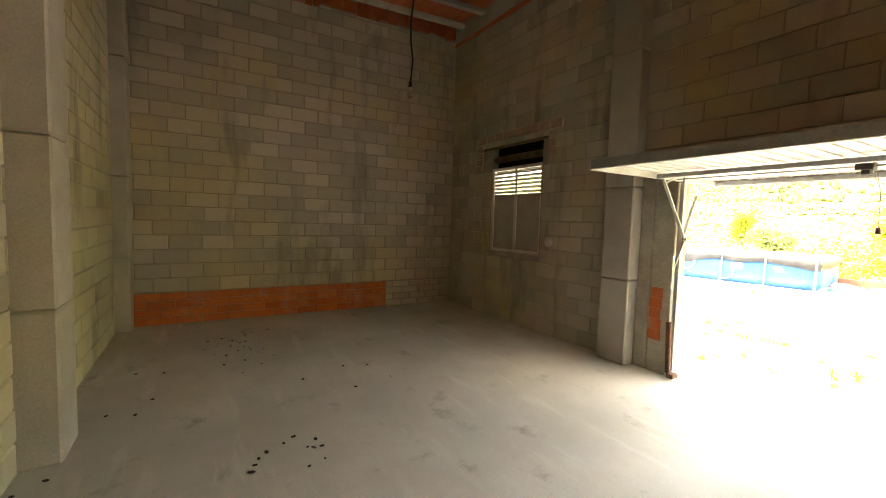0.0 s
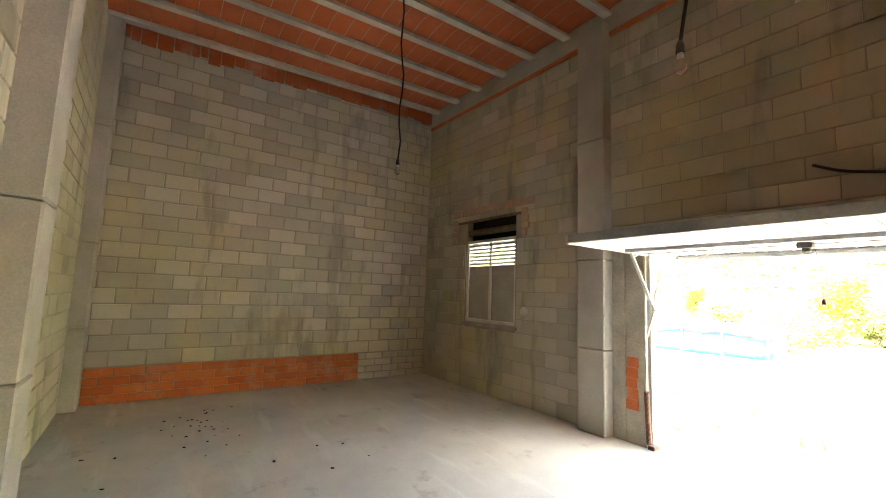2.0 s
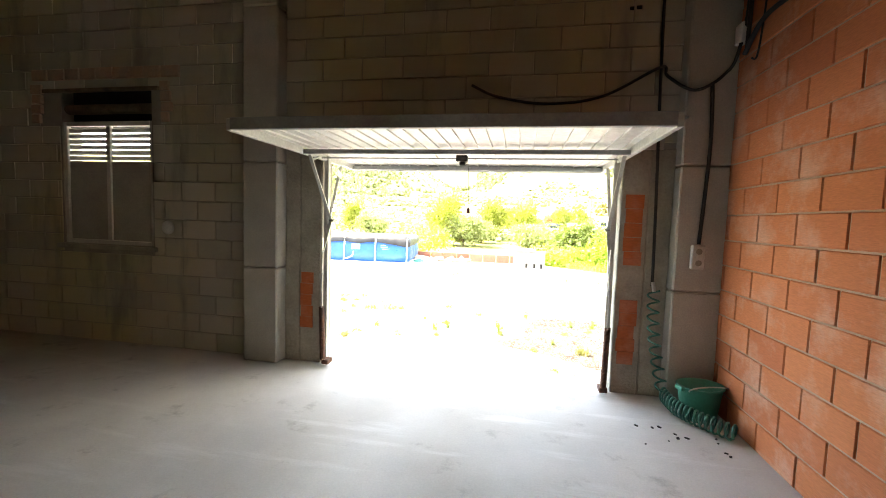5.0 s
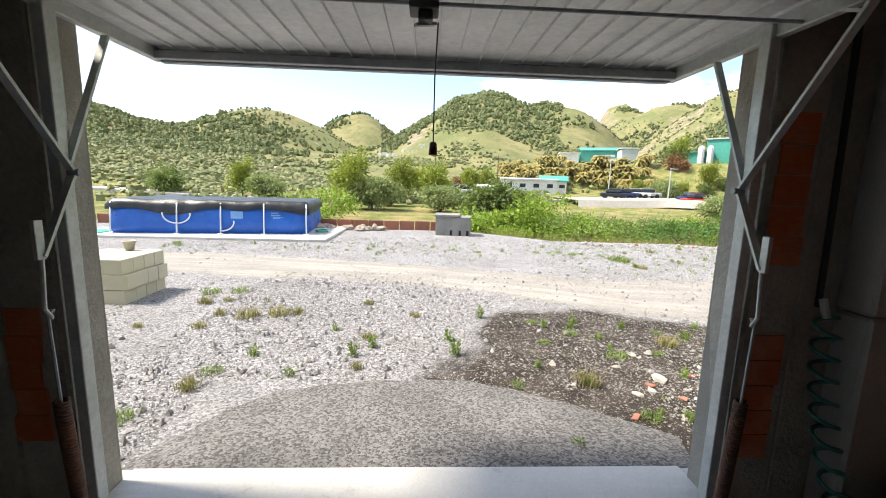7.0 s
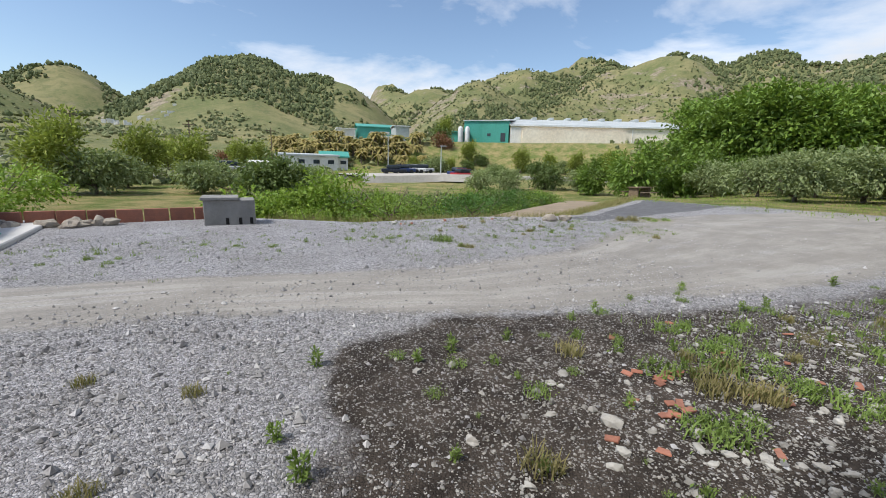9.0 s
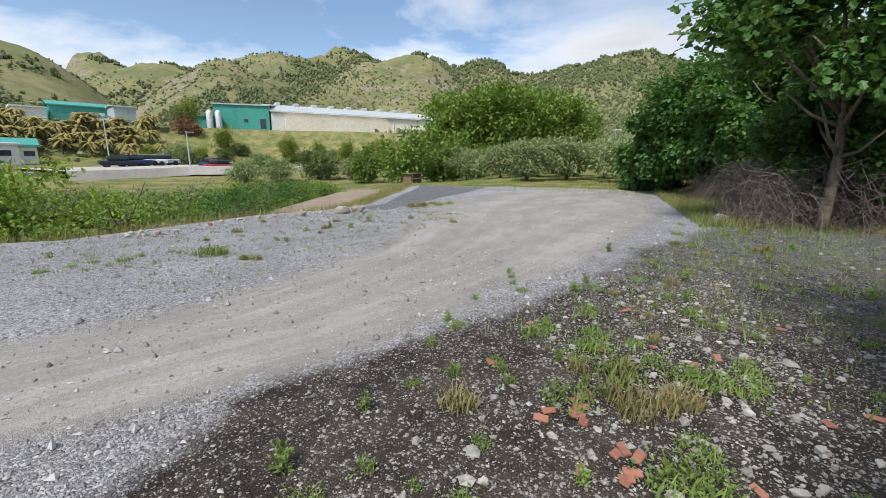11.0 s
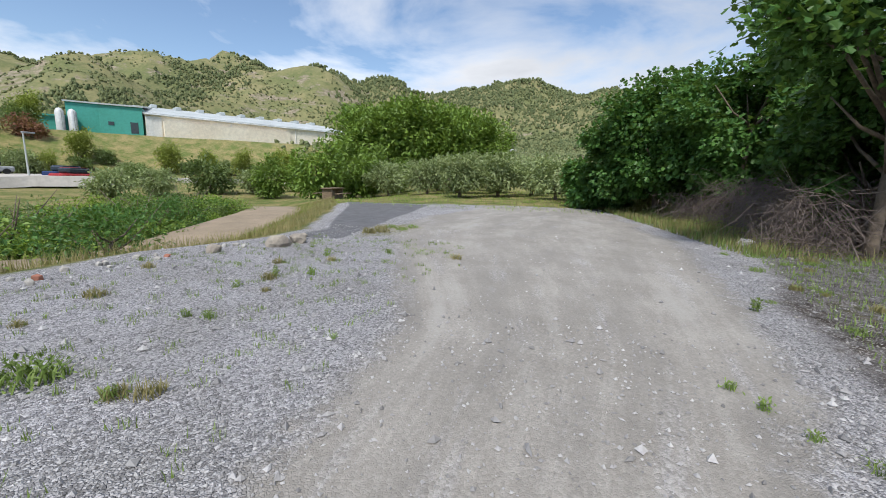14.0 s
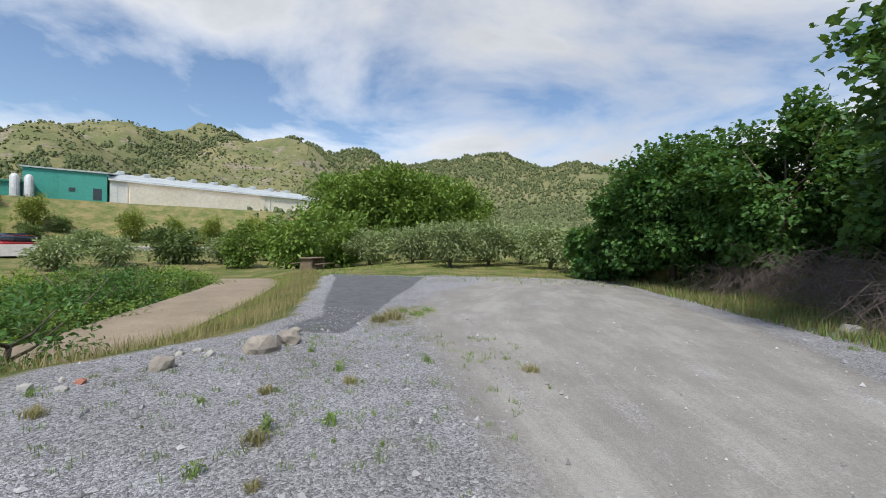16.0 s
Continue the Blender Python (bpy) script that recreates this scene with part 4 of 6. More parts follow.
def bucket():
    b = thing("plastic_bucket", (2.03, -0.36, 0.0), "green oval plastic bucket on the floor by the brick wall", "bucket", turn=20)
    prof_ = ((0.001, 0.004), (0.115, 0.004), (0.12, 0.01), (0.15, 0.26), (0.162, 0.262), (0.162, 0.275), (0.144, 0.272), (0.112, 0.016), (0.001, 0.014))
    bm = lathe(bmesh.new(), prof_, 26)
    for v in bm.verts:
        v.co.x *= 1.15
        v.co.y *= 0.92
    part("body", bm, M_GREEN_PLASTIC, b, "", True)
    part("handle", tube(bmesh.new(), [(0.185 * math.cos(a), -0.1 + 0.02 * math.sin(a), 0.265 + 0.02 * math.sin(a)) for a in (math.pi * k / 12 for k in range(13))], 0.006, 6), M_WHITE_PLASTIC, b)
    part("spout", boxes((-0.2, -0.15, -0.04, 0.04, 0.24, 0.275), bevel=0.008), M_GREEN_PLASTIC, b)


bucket()
# dark droppings and crumbs on the floor
for cx, cy, n, spread in ((-4.6, -3.9, 30, 0.4), (-1.8, -3.68, 9, 0.12), (-1.65, -3.93, 4, 0.09), (1.75, -0.75, 12, 0.25), (-3.0, -4.8, 7, 0.5), (-3.2, -2.9, 5, 0.6)):
    bm = bmesh.new()
    for k in range(n):
        r_ = random.uniform(0.006, 0.016)
        m_ = pose(cx + random.gauss(0, spread), cy + random.gauss(0, spread * 0.6), 0.002, 0, 0, random.uniform(0, 360)) @ Matrix.Diagonal((r_ * 1.6, r_, 0.005, 1))
        bmesh.ops.create_icosphere(bm, subdivisions=1, radius=1.0, matrix=m_)
    tagged(part("floor_crumbs", bm, M_DARK), "dark crumbs and oil drops on the concrete", "debris", kind="stuff")


# ---- plants and stones: makers ----
rng = np.random.default_rng(7)


def leaf_mesh(name, centres, size, material, droop=0.25, broad=0.55, out_from=None, lobes=False):
    """One mesh of folded leaves at the given places, turned outwards and drooping a little."""
    n = len(centres)
    d = rng.normal(size=(n, 3))
    if out_from is not None:
        o = centres - np.asarray(out_from)
        o /= np.linalg.norm(o, axis=1, keepdims=True) + 1e-6
        d = d * 0.75 + o * 0.9
    d[:, 2] -= droop
    d /= np.linalg.norm(d, axis=1, keepdims=True)
    up = rng.normal(size=(n, 3)) * 0.5 + np.array((0, 0, 1.0))
    s = np.cross(d, up)
    s /= np.linalg.norm(s, axis=1, keepdims=True) + 1e-6
    nn = np.cross(s, d)
    L = (size * rng.uniform(0.6, 1.3, n))[:, None]
    if lobes:
        pts = ((0, 0, 0), (0.30, 0.48, 0.08), (0.42, 0.24, 0.03), (0.78, 0.36, 0.0), (1.0, 0, -0.1), (0.78, -0.36, 0.0), (0.42, -0.24, 0.03), (0.30, -0.48, 0.08))
        fcs = ((0, 1, 2, 4), (2, 3, 4, 4), (0, 4, 6, 7), (4, 5, 6, 6))
    else:
        pts = ((0, 0, 0), (0.5, broad / 2, 0.08), (1.0, 0, -0.08), (0.5, -broad / 2, 0.08))
        fcs = ((0, 1, 2, 2), (0, 2, 3, 3))
    V = np.stack([centres + L * (a * d + b * s + c * nn) for a, b, c in pts], 1).reshape(-1, 3)
    k = len(pts)
    base = np.arange(n)[:, None] * k
    faces = []
    for f in fcs:
        f = f[:3] if f[2] == f[3] else f
        faces.append((base + np.array(f)[None, :]).tolist())
    me = bpy.data.meshes.new(name)
    me.from_pydata(V.tolist(), [], [t for group in faces for t in group])
    me.materials.append(material)
    return me


def crown_points(n, centre, radii, clumps=26, tight=0.22, hollow=0.55, low=-0.75):
    """Leaf places gathered in clumps over an uneven, partly hollow crown."""
    c = rng.normal(size=(clumps, 3))
    c /= np.linalg.norm(c, axis=1, keepdims=True)
    c *= rng.uniform(hollow, 1.0, (clumps, 1))
    c[:, 2] = np.maximum(c[:, 2], low)
    pick = rng.integers(0, clumps, n)
    spread = rng.uniform(0.6, 1.4, clumps)[pick][:, None] * tight
    p = c[pick] + np.clip(rng.normal(size=(n, 3)), -1.5, 1.5) * spread
    return p * np.asarray(radii) + np.asarray(centre)


def trunk_mesh(h, r, limbs, spread, bend=0.1):
    bm = bmesh.new()
    pts = [Vector((bend * math.sin(k * 0.9) * k / 5, bend * math.cos(k * 1.3) * k / 6, -0.15 + (h + 0.15) * k / 6)) for k in range(7)]
    tube(bm, pts, r, 9, r * 0.5)
    yield "trunk", bm
    for k in range(limbs):
        bm = bmesh.new()
        a = 2 * math.pi * k / limbs + random.uniform(-0.4, 0.4)
        s = pts[random.randint(3, 6)]
        e_ = s + Vector((math.cos(a), math.sin(a), random.uniform(0.5, 1.2))) * spread * random.uniform(0.6, 1.0)
        mid = s.lerp(e_, 0.5) + Vector((0, 0, -0.1 * spread))
        yield "limb", tube(bm, [s, mid, e_], r * 0.42, 6, r * 0.1)


def tree(name, label, loc, h_trunk, r_trunk, crown_c, radii, n, leaf, material, group="", category="tree", clumps=26, tight=0.22, lobes=False, droop=0.25, broad=0.55, limbs=7, hollow=0.55, low=-0.75):
    t = thing(name, loc, label, category, group, random.uniform(0, 360))
    for nm, bm in trunk_mesh(h_trunk, r_trunk, limbs, max(radii) * 0.75):
        part(nm, bm, M_BARK, t, "", True)
    p = crown_points(n, crown_c, radii, clumps, tight, hollow, low)
    ob = new("crown", leaf_mesh("crown", p, leaf, material, droop, broad, crown_c, lobes))
    ob.parent = t
    return t


def rock(name, loc, size, label, seed, material=None):
    bm = bmesh.new()
    bmesh.ops.create_icosphere(bm, subdivisions=1 if max(size) < 0.1 else 2, radius=1.0)
    for v in bm.verts:
        q = v.co + Vector((seed * 3.7, seed * 1.3, 0))
        v.co *= 1 + 0.42 * noise.noise(q * 1.1) + 0.24 * noise.noise(q * 2.6)
        v.co.z = max(v.co.z, -0.55)
        v.co.x, v.co.y, v.co.z = v.co.x * size[0], v.co.y * size[1], v.co.z * size[2]
    ob = part(name, bm, material or M_ROCK)
    ob.matrix_basis = pose(loc[0], loc[1], spot(loc[0], loc[1]) + 0.4 * size[2], 0, 0, seed * 57)
    return tagged(ob, label, "rock")


def tuft_mesh(n, h, spread, lean, flat=0.012):
    V, F = [], []
    for k in range(n):
        a, r_ = random.uniform(0, 6.283), spread * random.random() ** 0.6
        bx, by = r_ * math.cos(a), r_ * math.sin(a)
        d = random.uniform(0, 6.283)
        hh = h * random.uniform(0.45, 1.1)
        ox, oy = lean * hh * math.cos(d), lean * hh * math.sin(d)
        wx, wy = -math.sin(d) * flat, math.cos(d) * flat
        i = len(V)
        V += [(bx - wx, by - wy, -0.01), (bx + wx, by + wy, -0.01), (bx + ox * 0.4 + wx * 0.8, by + oy * 0.4 + wy * 0.8, hh * 0.65), (bx + ox * 0.4 - wx * 0.8, by + oy * 0.4 - wy * 0.8, hh * 0.65), (bx + ox, by + oy, hh)]
        F += [(i, i + 1, i + 2, i + 3), (i + 3, i + 2, i + 4)]
    return V, F


def weed_kind(label, blades, h, spread, lean, material, leaves=0, leaf=0.04):
    w = thing("weed", (0, 0, -50), label, "weed", "weeds in the gravel")
    part("tuft", tuft_mesh(blades, h, spread, lean, 0.006), material, w)
    if leaves:
        p = np.column_stack((rng.normal(0, spread * 0.6, leaves), rng.normal(0, spread * 0.6, leaves), rng.uniform(0.02, h * 0.9, leaves)))
        ob = new("foliage", leaf_mesh("foliage", p, leaf, material, 0.1, 0.45, (0, 0, 0)))
        ob.parent = w
    return w


# ---- the apron in front of the door ----
def apron():
    bm = bmesh.new()
    nx, ny = 40, 16
    rows = []
    for j in range(ny + 1):
        row = []
        for i in range(nx + 1):
            u, v = i / nx, j / ny
            x_in = -1.5 + 3.05 * u
            x = x_in + (0.12 * math.sin(3.1 * u) + 0.25 * (u - 0.35)) * v
            ye = float(np.interp(x_in, (-1.5, -1.3, -1.05, -0.5, 0.2, 0.7, 1.05, 1.55), (0.42, 0.95, 1.28, 1.44, 1.47, 1.26, 1.05, 0.72))) + 0.025 * noise.noise(Vector((x * 5, 0, 0)))
            y = 0.3 + (ye - 0.3) * v
            z = (-0.055) * (1 - v) + (spot(x, y) + 0.016) * v + 0.006 * noise.noise(Vector((x * 6, y * 6, 0)))
            row.append(bm.verts.new((x, y, z)))
        rows.append(row)
    for a, b in zip(rows, rows[1:]):
        for i in range(nx):
            bm.faces.new((a[i], a[i + 1], b[i + 1], b[i]))
    g = Nodes("exposed_pebble_concrete")
    cell = g.cells(75)
    val = g.t.nodes.new("ShaderNodeSeparateColor")
    g.put(val.inputs[0], cell)
    c = g.mix(g.ramp(g.noise(1.6, 5), 0.4, 0.65), (0.15, 0.143, 0.14), (0.11, 0.105, 0.102))
    c = g.scale(c, g.ramp(val.outputs[0], 0.1, 0.9, 0.5, 1.55))
    m = g.done(c, 0.9, 0, g.bump(val.outputs[0], 0.5, 0.008), 0.25)
    solid(part("pavement_apron", bm, m, None, "", True), "worn grey pebbly concrete apron before the garage door", "apron")
    bm = boxes((-1.56, 1.6, 0.2, 0.33, -0.16, -0.03), bevel=0.01)
    bmesh.ops.subdivide_edges(bm, edges=[e_ for e_ in bm.edges if e_.calc_length() > 1], cuts=40)
    for v in bm.verts:
        v.co += 0.008 * noise.noise_vector(v.co * 7)
    solid(part("threshold", bm, M_SLAB), "chipped pale cement threshold of the garage door", "threshold")


apron()


# ---- pool ----
def pool():
    L, Wd, H = 5.0, 2.5, 0.86
    p = thing("frame_pool", (-8.28, 9.62, -0.03), "blue frame pool under a black tarp, on a cement slab", "pool", turn=6.5)
    bm = bmesh.new()
    n = 44
    out = []
    for k in range(n):
        t = k / n * 4
        side, q = int(t), t - int(t)
        out.append(((q * L, 0), (L, q * Wd), (L - q * L, Wd), (0, Wd - q * Wd))[side])
    rings = []
    for z, bulge in ((0.0, 0.0), (0.12, 0.07), (0.35, 0.09), (0.6, 0.05), (H, 0.0)):
        ring = []
        for k, (x, y) in enumerate(out):
            dx, dy = x - L / 2, y - Wd / 2
            b = bulge * (1 + 0.4 * math.sin(k * 2.1))
            if abs(abs(dy) - Wd / 2) < 1e-6:
                y += b * (1 if dy > 0 else -1)
            else:
                x += b * (1 if dx > 0 else -1)
            ring.append(bm.verts.new((x, y, z)))
        rings.append(ring)
    for a, b in zip(rings, rings[1:]):
        for k in range(n):
            bm.faces.new((a[k], a[(k + 1) % n], b[(k + 1) % n], b[k]))
    bm.faces.new(rings[-1])
    liner = part("liner", bm, M_POOL, p, "blue PVC liner", True)
    part("printed_panel", boxes((3.0, 3.32, -0.105, -0.098, 0.42, 0.62)), M_POOL_LIGHT, liner, "pale blue printed panel")
    part("printed_mark", boxes((4.05, 4.3, -0.085, -0.078, 0.5, 0.54), (4.1, 4.4, -0.085, -0.078, 0.43, 0.47), (4.05, 4.25, -0.087, -0.08, 0.57, 0.6)), M_POOL_LIGHT, liner, "faded white print")
    part("rim_tube", boxes((-0.03, L + 0.03, -0.02, 0.03, H - 0.1, H - 0.04), (-0.03, L + 0.03, Wd - 0.03, Wd + 0.02, H - 0.1, H - 0.04), (-0.02, 0.03, 0.04, Wd, H - 0.1, H - 0.04), (L - 0.03, L + 0.02, 0.04, Wd, H - 0.1, H - 0.04), bevel=0.012), M_TUBE, p)
    # tarp: sagging sheet with a hanging, wavy hem
    bm = bmesh.new()
    nx, ny = 60, 24
    grid = []
    for j in range(ny + 1):
        row = []
        for i in range(nx + 1):
            x = -0.22 + (L + 0.44) * i / nx
            y = -0.24 + (Wd + 0.48) * j / ny
            dx, dy = max(0 - x, x - L, 0), max(0 - y, y - Wd, 0)
            over = max(dx, dy)
            z = H + 0.05 + 0.03 * noise.noise(Vector((x * 1.4, y * 1.4, 0)))
            drop = (1.25 + 0.7 * noise.noise(Vector((x * 0.9, y * 0.9, 4)))) * over
            x = min(max(x, -0.09 - 0.02 * noise.noise(Vector((y * 4, 0, 0)))), L + 0.1)
            y = min(max(y, -0.11 + 0.05 * noise.noise(Vector((x * 3, 0, 1)))), Wd + 0.11)
            row.append(bm.verts.new((x, y, z - drop)))
        grid.append(row)
    for a, b in zip(grid, grid[1:]):
        for i in range(nx):
            bm.faces.new((a[i], a[i + 1], b[i + 1], b[i]))
    part("tarp", bm, M_TARP, p, "black plastic tarp cover", True)
    for x in (0.05, 1.65, 2.75, 3.87, L):
        leg = tube(bmesh.new(), [(x, -0.07, H - 0.02), (x, -0.13, 0.5), (x + 0.01, -0.22, 0.0)], 0.021, 8)
        leg = part("leg", leg, M_TUBE, p, "", True)
        part("foot", boxes((x - 0.06, x + 0.08, -0.28, -0.17, -0.01, 0.02), bevel=0.006), M_TUBE, leg)
    for x, s in ((1.65, 1), (1.65, -1), (2.75, 1)):
        hk = [(x + s * (0.0 + 0.34 * math.sin(a)), -0.15, 0.28 + 0.24 * (1 - math.cos(a)) - (0.2 if x > 2 else 0)) for a in (math.pi * 0.55 * k / 10 for k in range(11))]
        part("strap", tube(bmesh.new(), hk, 0.02, 7), M_TUBE, p, "white hooked webbing strap", True)


solid(part("pool_slab", boxes((-9.3, -2.55, 9.15, 13.0, -0.3, -0.035), bevel=0.02), M_SLAB), "pale cement slab under the pool", "slab")
pool()
c_ = thing("garden_hose", (-3.0, 10.6, -0.035), "green garden hose coiled on the slab", "hose")
part("coil", tube(bmesh.new(), [((0.16 + 0.02 * math.sin(k)) * math.cos(k * 0.35), 0.2 * math.sin(k * 0.35), 0.03 + 0.0006 * k) for k in range(90)], 0.016, 6), M_GREEN_PLASTIC, c_, "", True)
tagged(part("green_mat", boxes((-9.2, -8.5, 9.3, 10.2, -0.031, -0.02), bevel=0.004), M_GREEN_PLASTIC), "green plastic mat on the slab by the pool", "mat")


# ---- stacked blocks, cistern, brick edging, rubble ----
def hollow_block(parent, x, y, z, turn):
    bm = boxes((-0.195, 0.195, -0.1, 0.1, 0, 0.19), bevel=0.006)
    ob = part("block", bm, M_BLOCK_PALE_LIT, parent)
    ob.matrix_basis = pose(x, y, z, 0, 0, turn)


st = thing("block_stack", (-4.24, 3.9, spot(-3.9, 3.9) - 0.02), "grey concrete blocks stacked three courses high on gravel", "block stack")
for c in range(3):
    for j in range(4):
        for i in range(2 if c % 2 == 0 else 3):
            w = 0.4
            x = -0.42 + (0.4 * i + 0.2 if c % 2 == 0 else 0.4 * i) + 0.2
            hollow_block(st, min(max(x, -0.4), 0.42) + random.uniform(-0.006, 0.006), -0.36 + 0.205 * j + random.uniform(-0.004, 0.004), 0.195 * c, random.uniform(-0.8, 0.8))
pt = thing("flower_pot", (-4.05, 4.15, spot(-3.9, 3.9) - 0.02 + 0.585), "small cream plastic pot on the stacked blocks", "pot")
part("body", lathe(bmesh.new(), ((0.001, 0.0), (0.05, 0.0), (0.075, 0.11), (0.085, 0.112), (0.085, 0.13), (0.07, 0.13), (0.05, 0.02), (0.001, 0.02)), 18), M_SHUTTER, pt, "", True)

ci = thing("water_cistern", (0.98, 11.55, spot(0.98, 11.4) - 0.03), "small concrete block cistern with a slab lid", "cistern", turn=-6)
part("chamber", boxes((-0.55, 0.55, -0.4, 0.4, 0, 0.62), bevel=0.012), M_CISTERN, ci)
part("lid", boxes((-0.6, 0.2, -0.45, 0.45, 0.62, 0.69), bevel=0.01), M_CISTERN, ci, "cracked concrete slab lid")
# shade of three slots as near-black plates on the uncut front
for x in (-0.1, 0.18, 0.42):
    part("opening", boxes((x, x + 0.07, -0.406, -0.38, 0.04, 0.2)), M_DARK, ci)

x = -13.0
while x < 0.3:
    b = thing("edging_brick", (x, 12.55 + random.uniform(-0.06, 0.06), spot(x, 12.5) - 0.03), "large red hollow brick standing on edge along the yard", "brick", "brick edging", random.uniform(-6, 6))
    bm = boxes((0, 0.5, -0.05, 0.05, 0, 0.34), bevel=0.006)
    for r_ in range(5):
        box(bm, 0.02, 0.48, -0.054, -0.05, 0.03 + 0.048 * r_, 0.055 + 0.048 * r_)
    part("shell", bm, M_SHARD, b)
    x += 0.53
for k in range(16):
    rock("rubble", (random.uniform(-3.4, -1.2), random.uniform(11.9, 12.35)), (random.uniform(0.1, 0.26), random.uniform(0.1, 0.2), random.uniform(0.08, 0.16)), "grey rubble stone heaped beside the brick edging", k, M_ROCK)
rock("boulder", (9.3, 8.85), (0.21, 0.16, 0.16), "weathered tan boulder on the yard's rim", 31)
rock("boulder", (9.85, 8.8), (0.22, 0.15, 0.13), "weathered tan boulder on the yard's rim", 32)
rock("boulder", (10.25, 8.95), (0.1, 0.09, 0.09), "small pale boulder on the yard's rim", 33)
rock("boulder", (8.4, 9.45), (0.12, 0.1, 0.1), "pale mossy boulder on the yard's rim", 34)
rock("boulder", (12.9, -0.2), (0.2, 0.16, 0.13), "grey boulder at the foot of the bank", 35, M_STONE)
for k in range(24):
    x = random.uniform(4.6, 9.2)
    rock("rim_stone", (x, float(rim(x)) - random.uniform(0.0, 0.5)), (random.uniform(0.03, 0.085), random.uniform(0.03, 0.07), random.uniform(0.03, 0.06)), "pale limestone lump along the yard's rim", 40 + k, M_STONE if k % 5 else M_SHARD)
for k, (x, y, r_) in enumerate(((2.27, 1.13, 0.07), (2.36, 1.02, 0.055), (2.2, 1.03, 0.05), (2.5, 0.9, 0.06), (2.68, 0.72, 0.065), (2.76, 0.62, 0.05), (2.6, 0.78, 0.045), (3.2, 0.18, 0.06), (3.08, 0.32, 0.05))):
    rock("flat_stone", (x, y), (r_ * 0.75, r_ * 0.5, r_ * 0.3), "flat pale limestone slab bedded in dark soil", 61 + k, M_STONE)
rock("white_stone", (2.05, 1.53), (0.07, 0.055, 0.04), "pale white stone lying on dark soil", 81, M_STONE)
for k in range(26):
    rock("loose_stone", (random.uniform(1.6, 5.2), random.uniform(0.45, 1.6)), (random.uniform(0.018, 0.05), random.uniform(0.015, 0.04), random.uniform(0.012, 0.03)), "pale limestone lump lying on dark soil", 90 + k, M_STONE)
for k in range(34):
    x, y = (random.gauss(2.82, 0.09), random.gauss(1.7, 0.09)) if k < 9 else (random.gauss(2.6, 0.1), random.gauss(1.4, 0.06)) if k < 14 else (random.gauss(3.2, 0.7), random.gauss(1.2, 0.55))
    bm = boxes((-0.038, 0.04, -0.024, 0.02, 0, 0.012), bevel=0.003)
    for v in bm.verts:
        v.co += 0.016 * noise.noise_vector(v.co * 25 + Vector((k, 0, 0)))
    ob = tagged(part("tile_shard", bm, M_SHARD), "broken red tile shard on the soil", "tile shard", "tile shards")
    ob.matrix_basis = pose(x, y, spot(x, y) + 0.004, random.uniform(-14, 14), random.uniform(-14, 14), random.uniform(0, 360))

# ---- gravel ----
def gravel():
    n = 64000
    x = np.concatenate((rng.uniform(-6, 13, n // 2), rng.uniform(-2.5, 6.5, n // 2)))
    y = np.concatenate((rng.uniform(0.4, 10.5, n // 2), rng.uniform(0.4, 5.5, n // 2)))
    dirt, soil, grass, tar, lane = blend_masks(x, y)
    apron_in = (np.abs(x - 0.1) < 1.7) & (y < 1.45)
    keep = (rng.random(len(x)) > dirt * 0.97) & (rng.random(len(x)) > soil * 0.7) & ~apron_in & (y < rim(x) + 0.5)
    x, y, soil = x[keep], y[keep], soil[keep]
    n = len(x)
    z = height(x, y)
    s = (0.006 + 0.012 * rng.random(n) ** 2.2 + 0.02 * (rng.random(n) > 0.965)) * (1 - 0.3 * soil)
    octa = np.array(((1, 0, 0), (0, 1, 0), (-1, 0, 0), (0, -1, 0), (0, 0, 0.8), (0, 0, -0.5)), float)
    V = octa[None] * (1 + 0.45 * rng.normal(size=(n, 6, 1))).clip(0.5, 1.6) * s[:, None, None]
    a = rng.uniform(0, 6.283, n)
    ca, sa_ = np.cos(a)[:, None], np.sin(a)[:, None]
    X, Y = V[..., 0] * ca - V[..., 1] * sa_ * 0.75, V[..., 0] * sa_ + V[..., 1] * ca * 0.75
    P = np.stack((X + x[:, None], Y + y[:, None], V[..., 2] + z[:, None] + 0.25 * s[:, None]), -1).reshape(-1, 3)
    f = np.array(((0, 1, 4), (1, 2, 4), (2, 3, 4), (3, 0, 4), (1, 0, 5), (2, 1, 5), (3, 2, 5), (0, 3, 5)))
    F = (np.arange(n)[:, None, None] * 6 + f[None]).reshape(-1, 3)
    me = bpy.data.meshes.new("gravel_stones")
    me.from_pydata(P.tolist(), [], F.tolist())
    me.materials.append(M_PEBBLE)
    tagged(new("gravel_stones", me), "loose pale grey gravel stones strewn over the yard", "gravel", kind="stuff")


gravel()


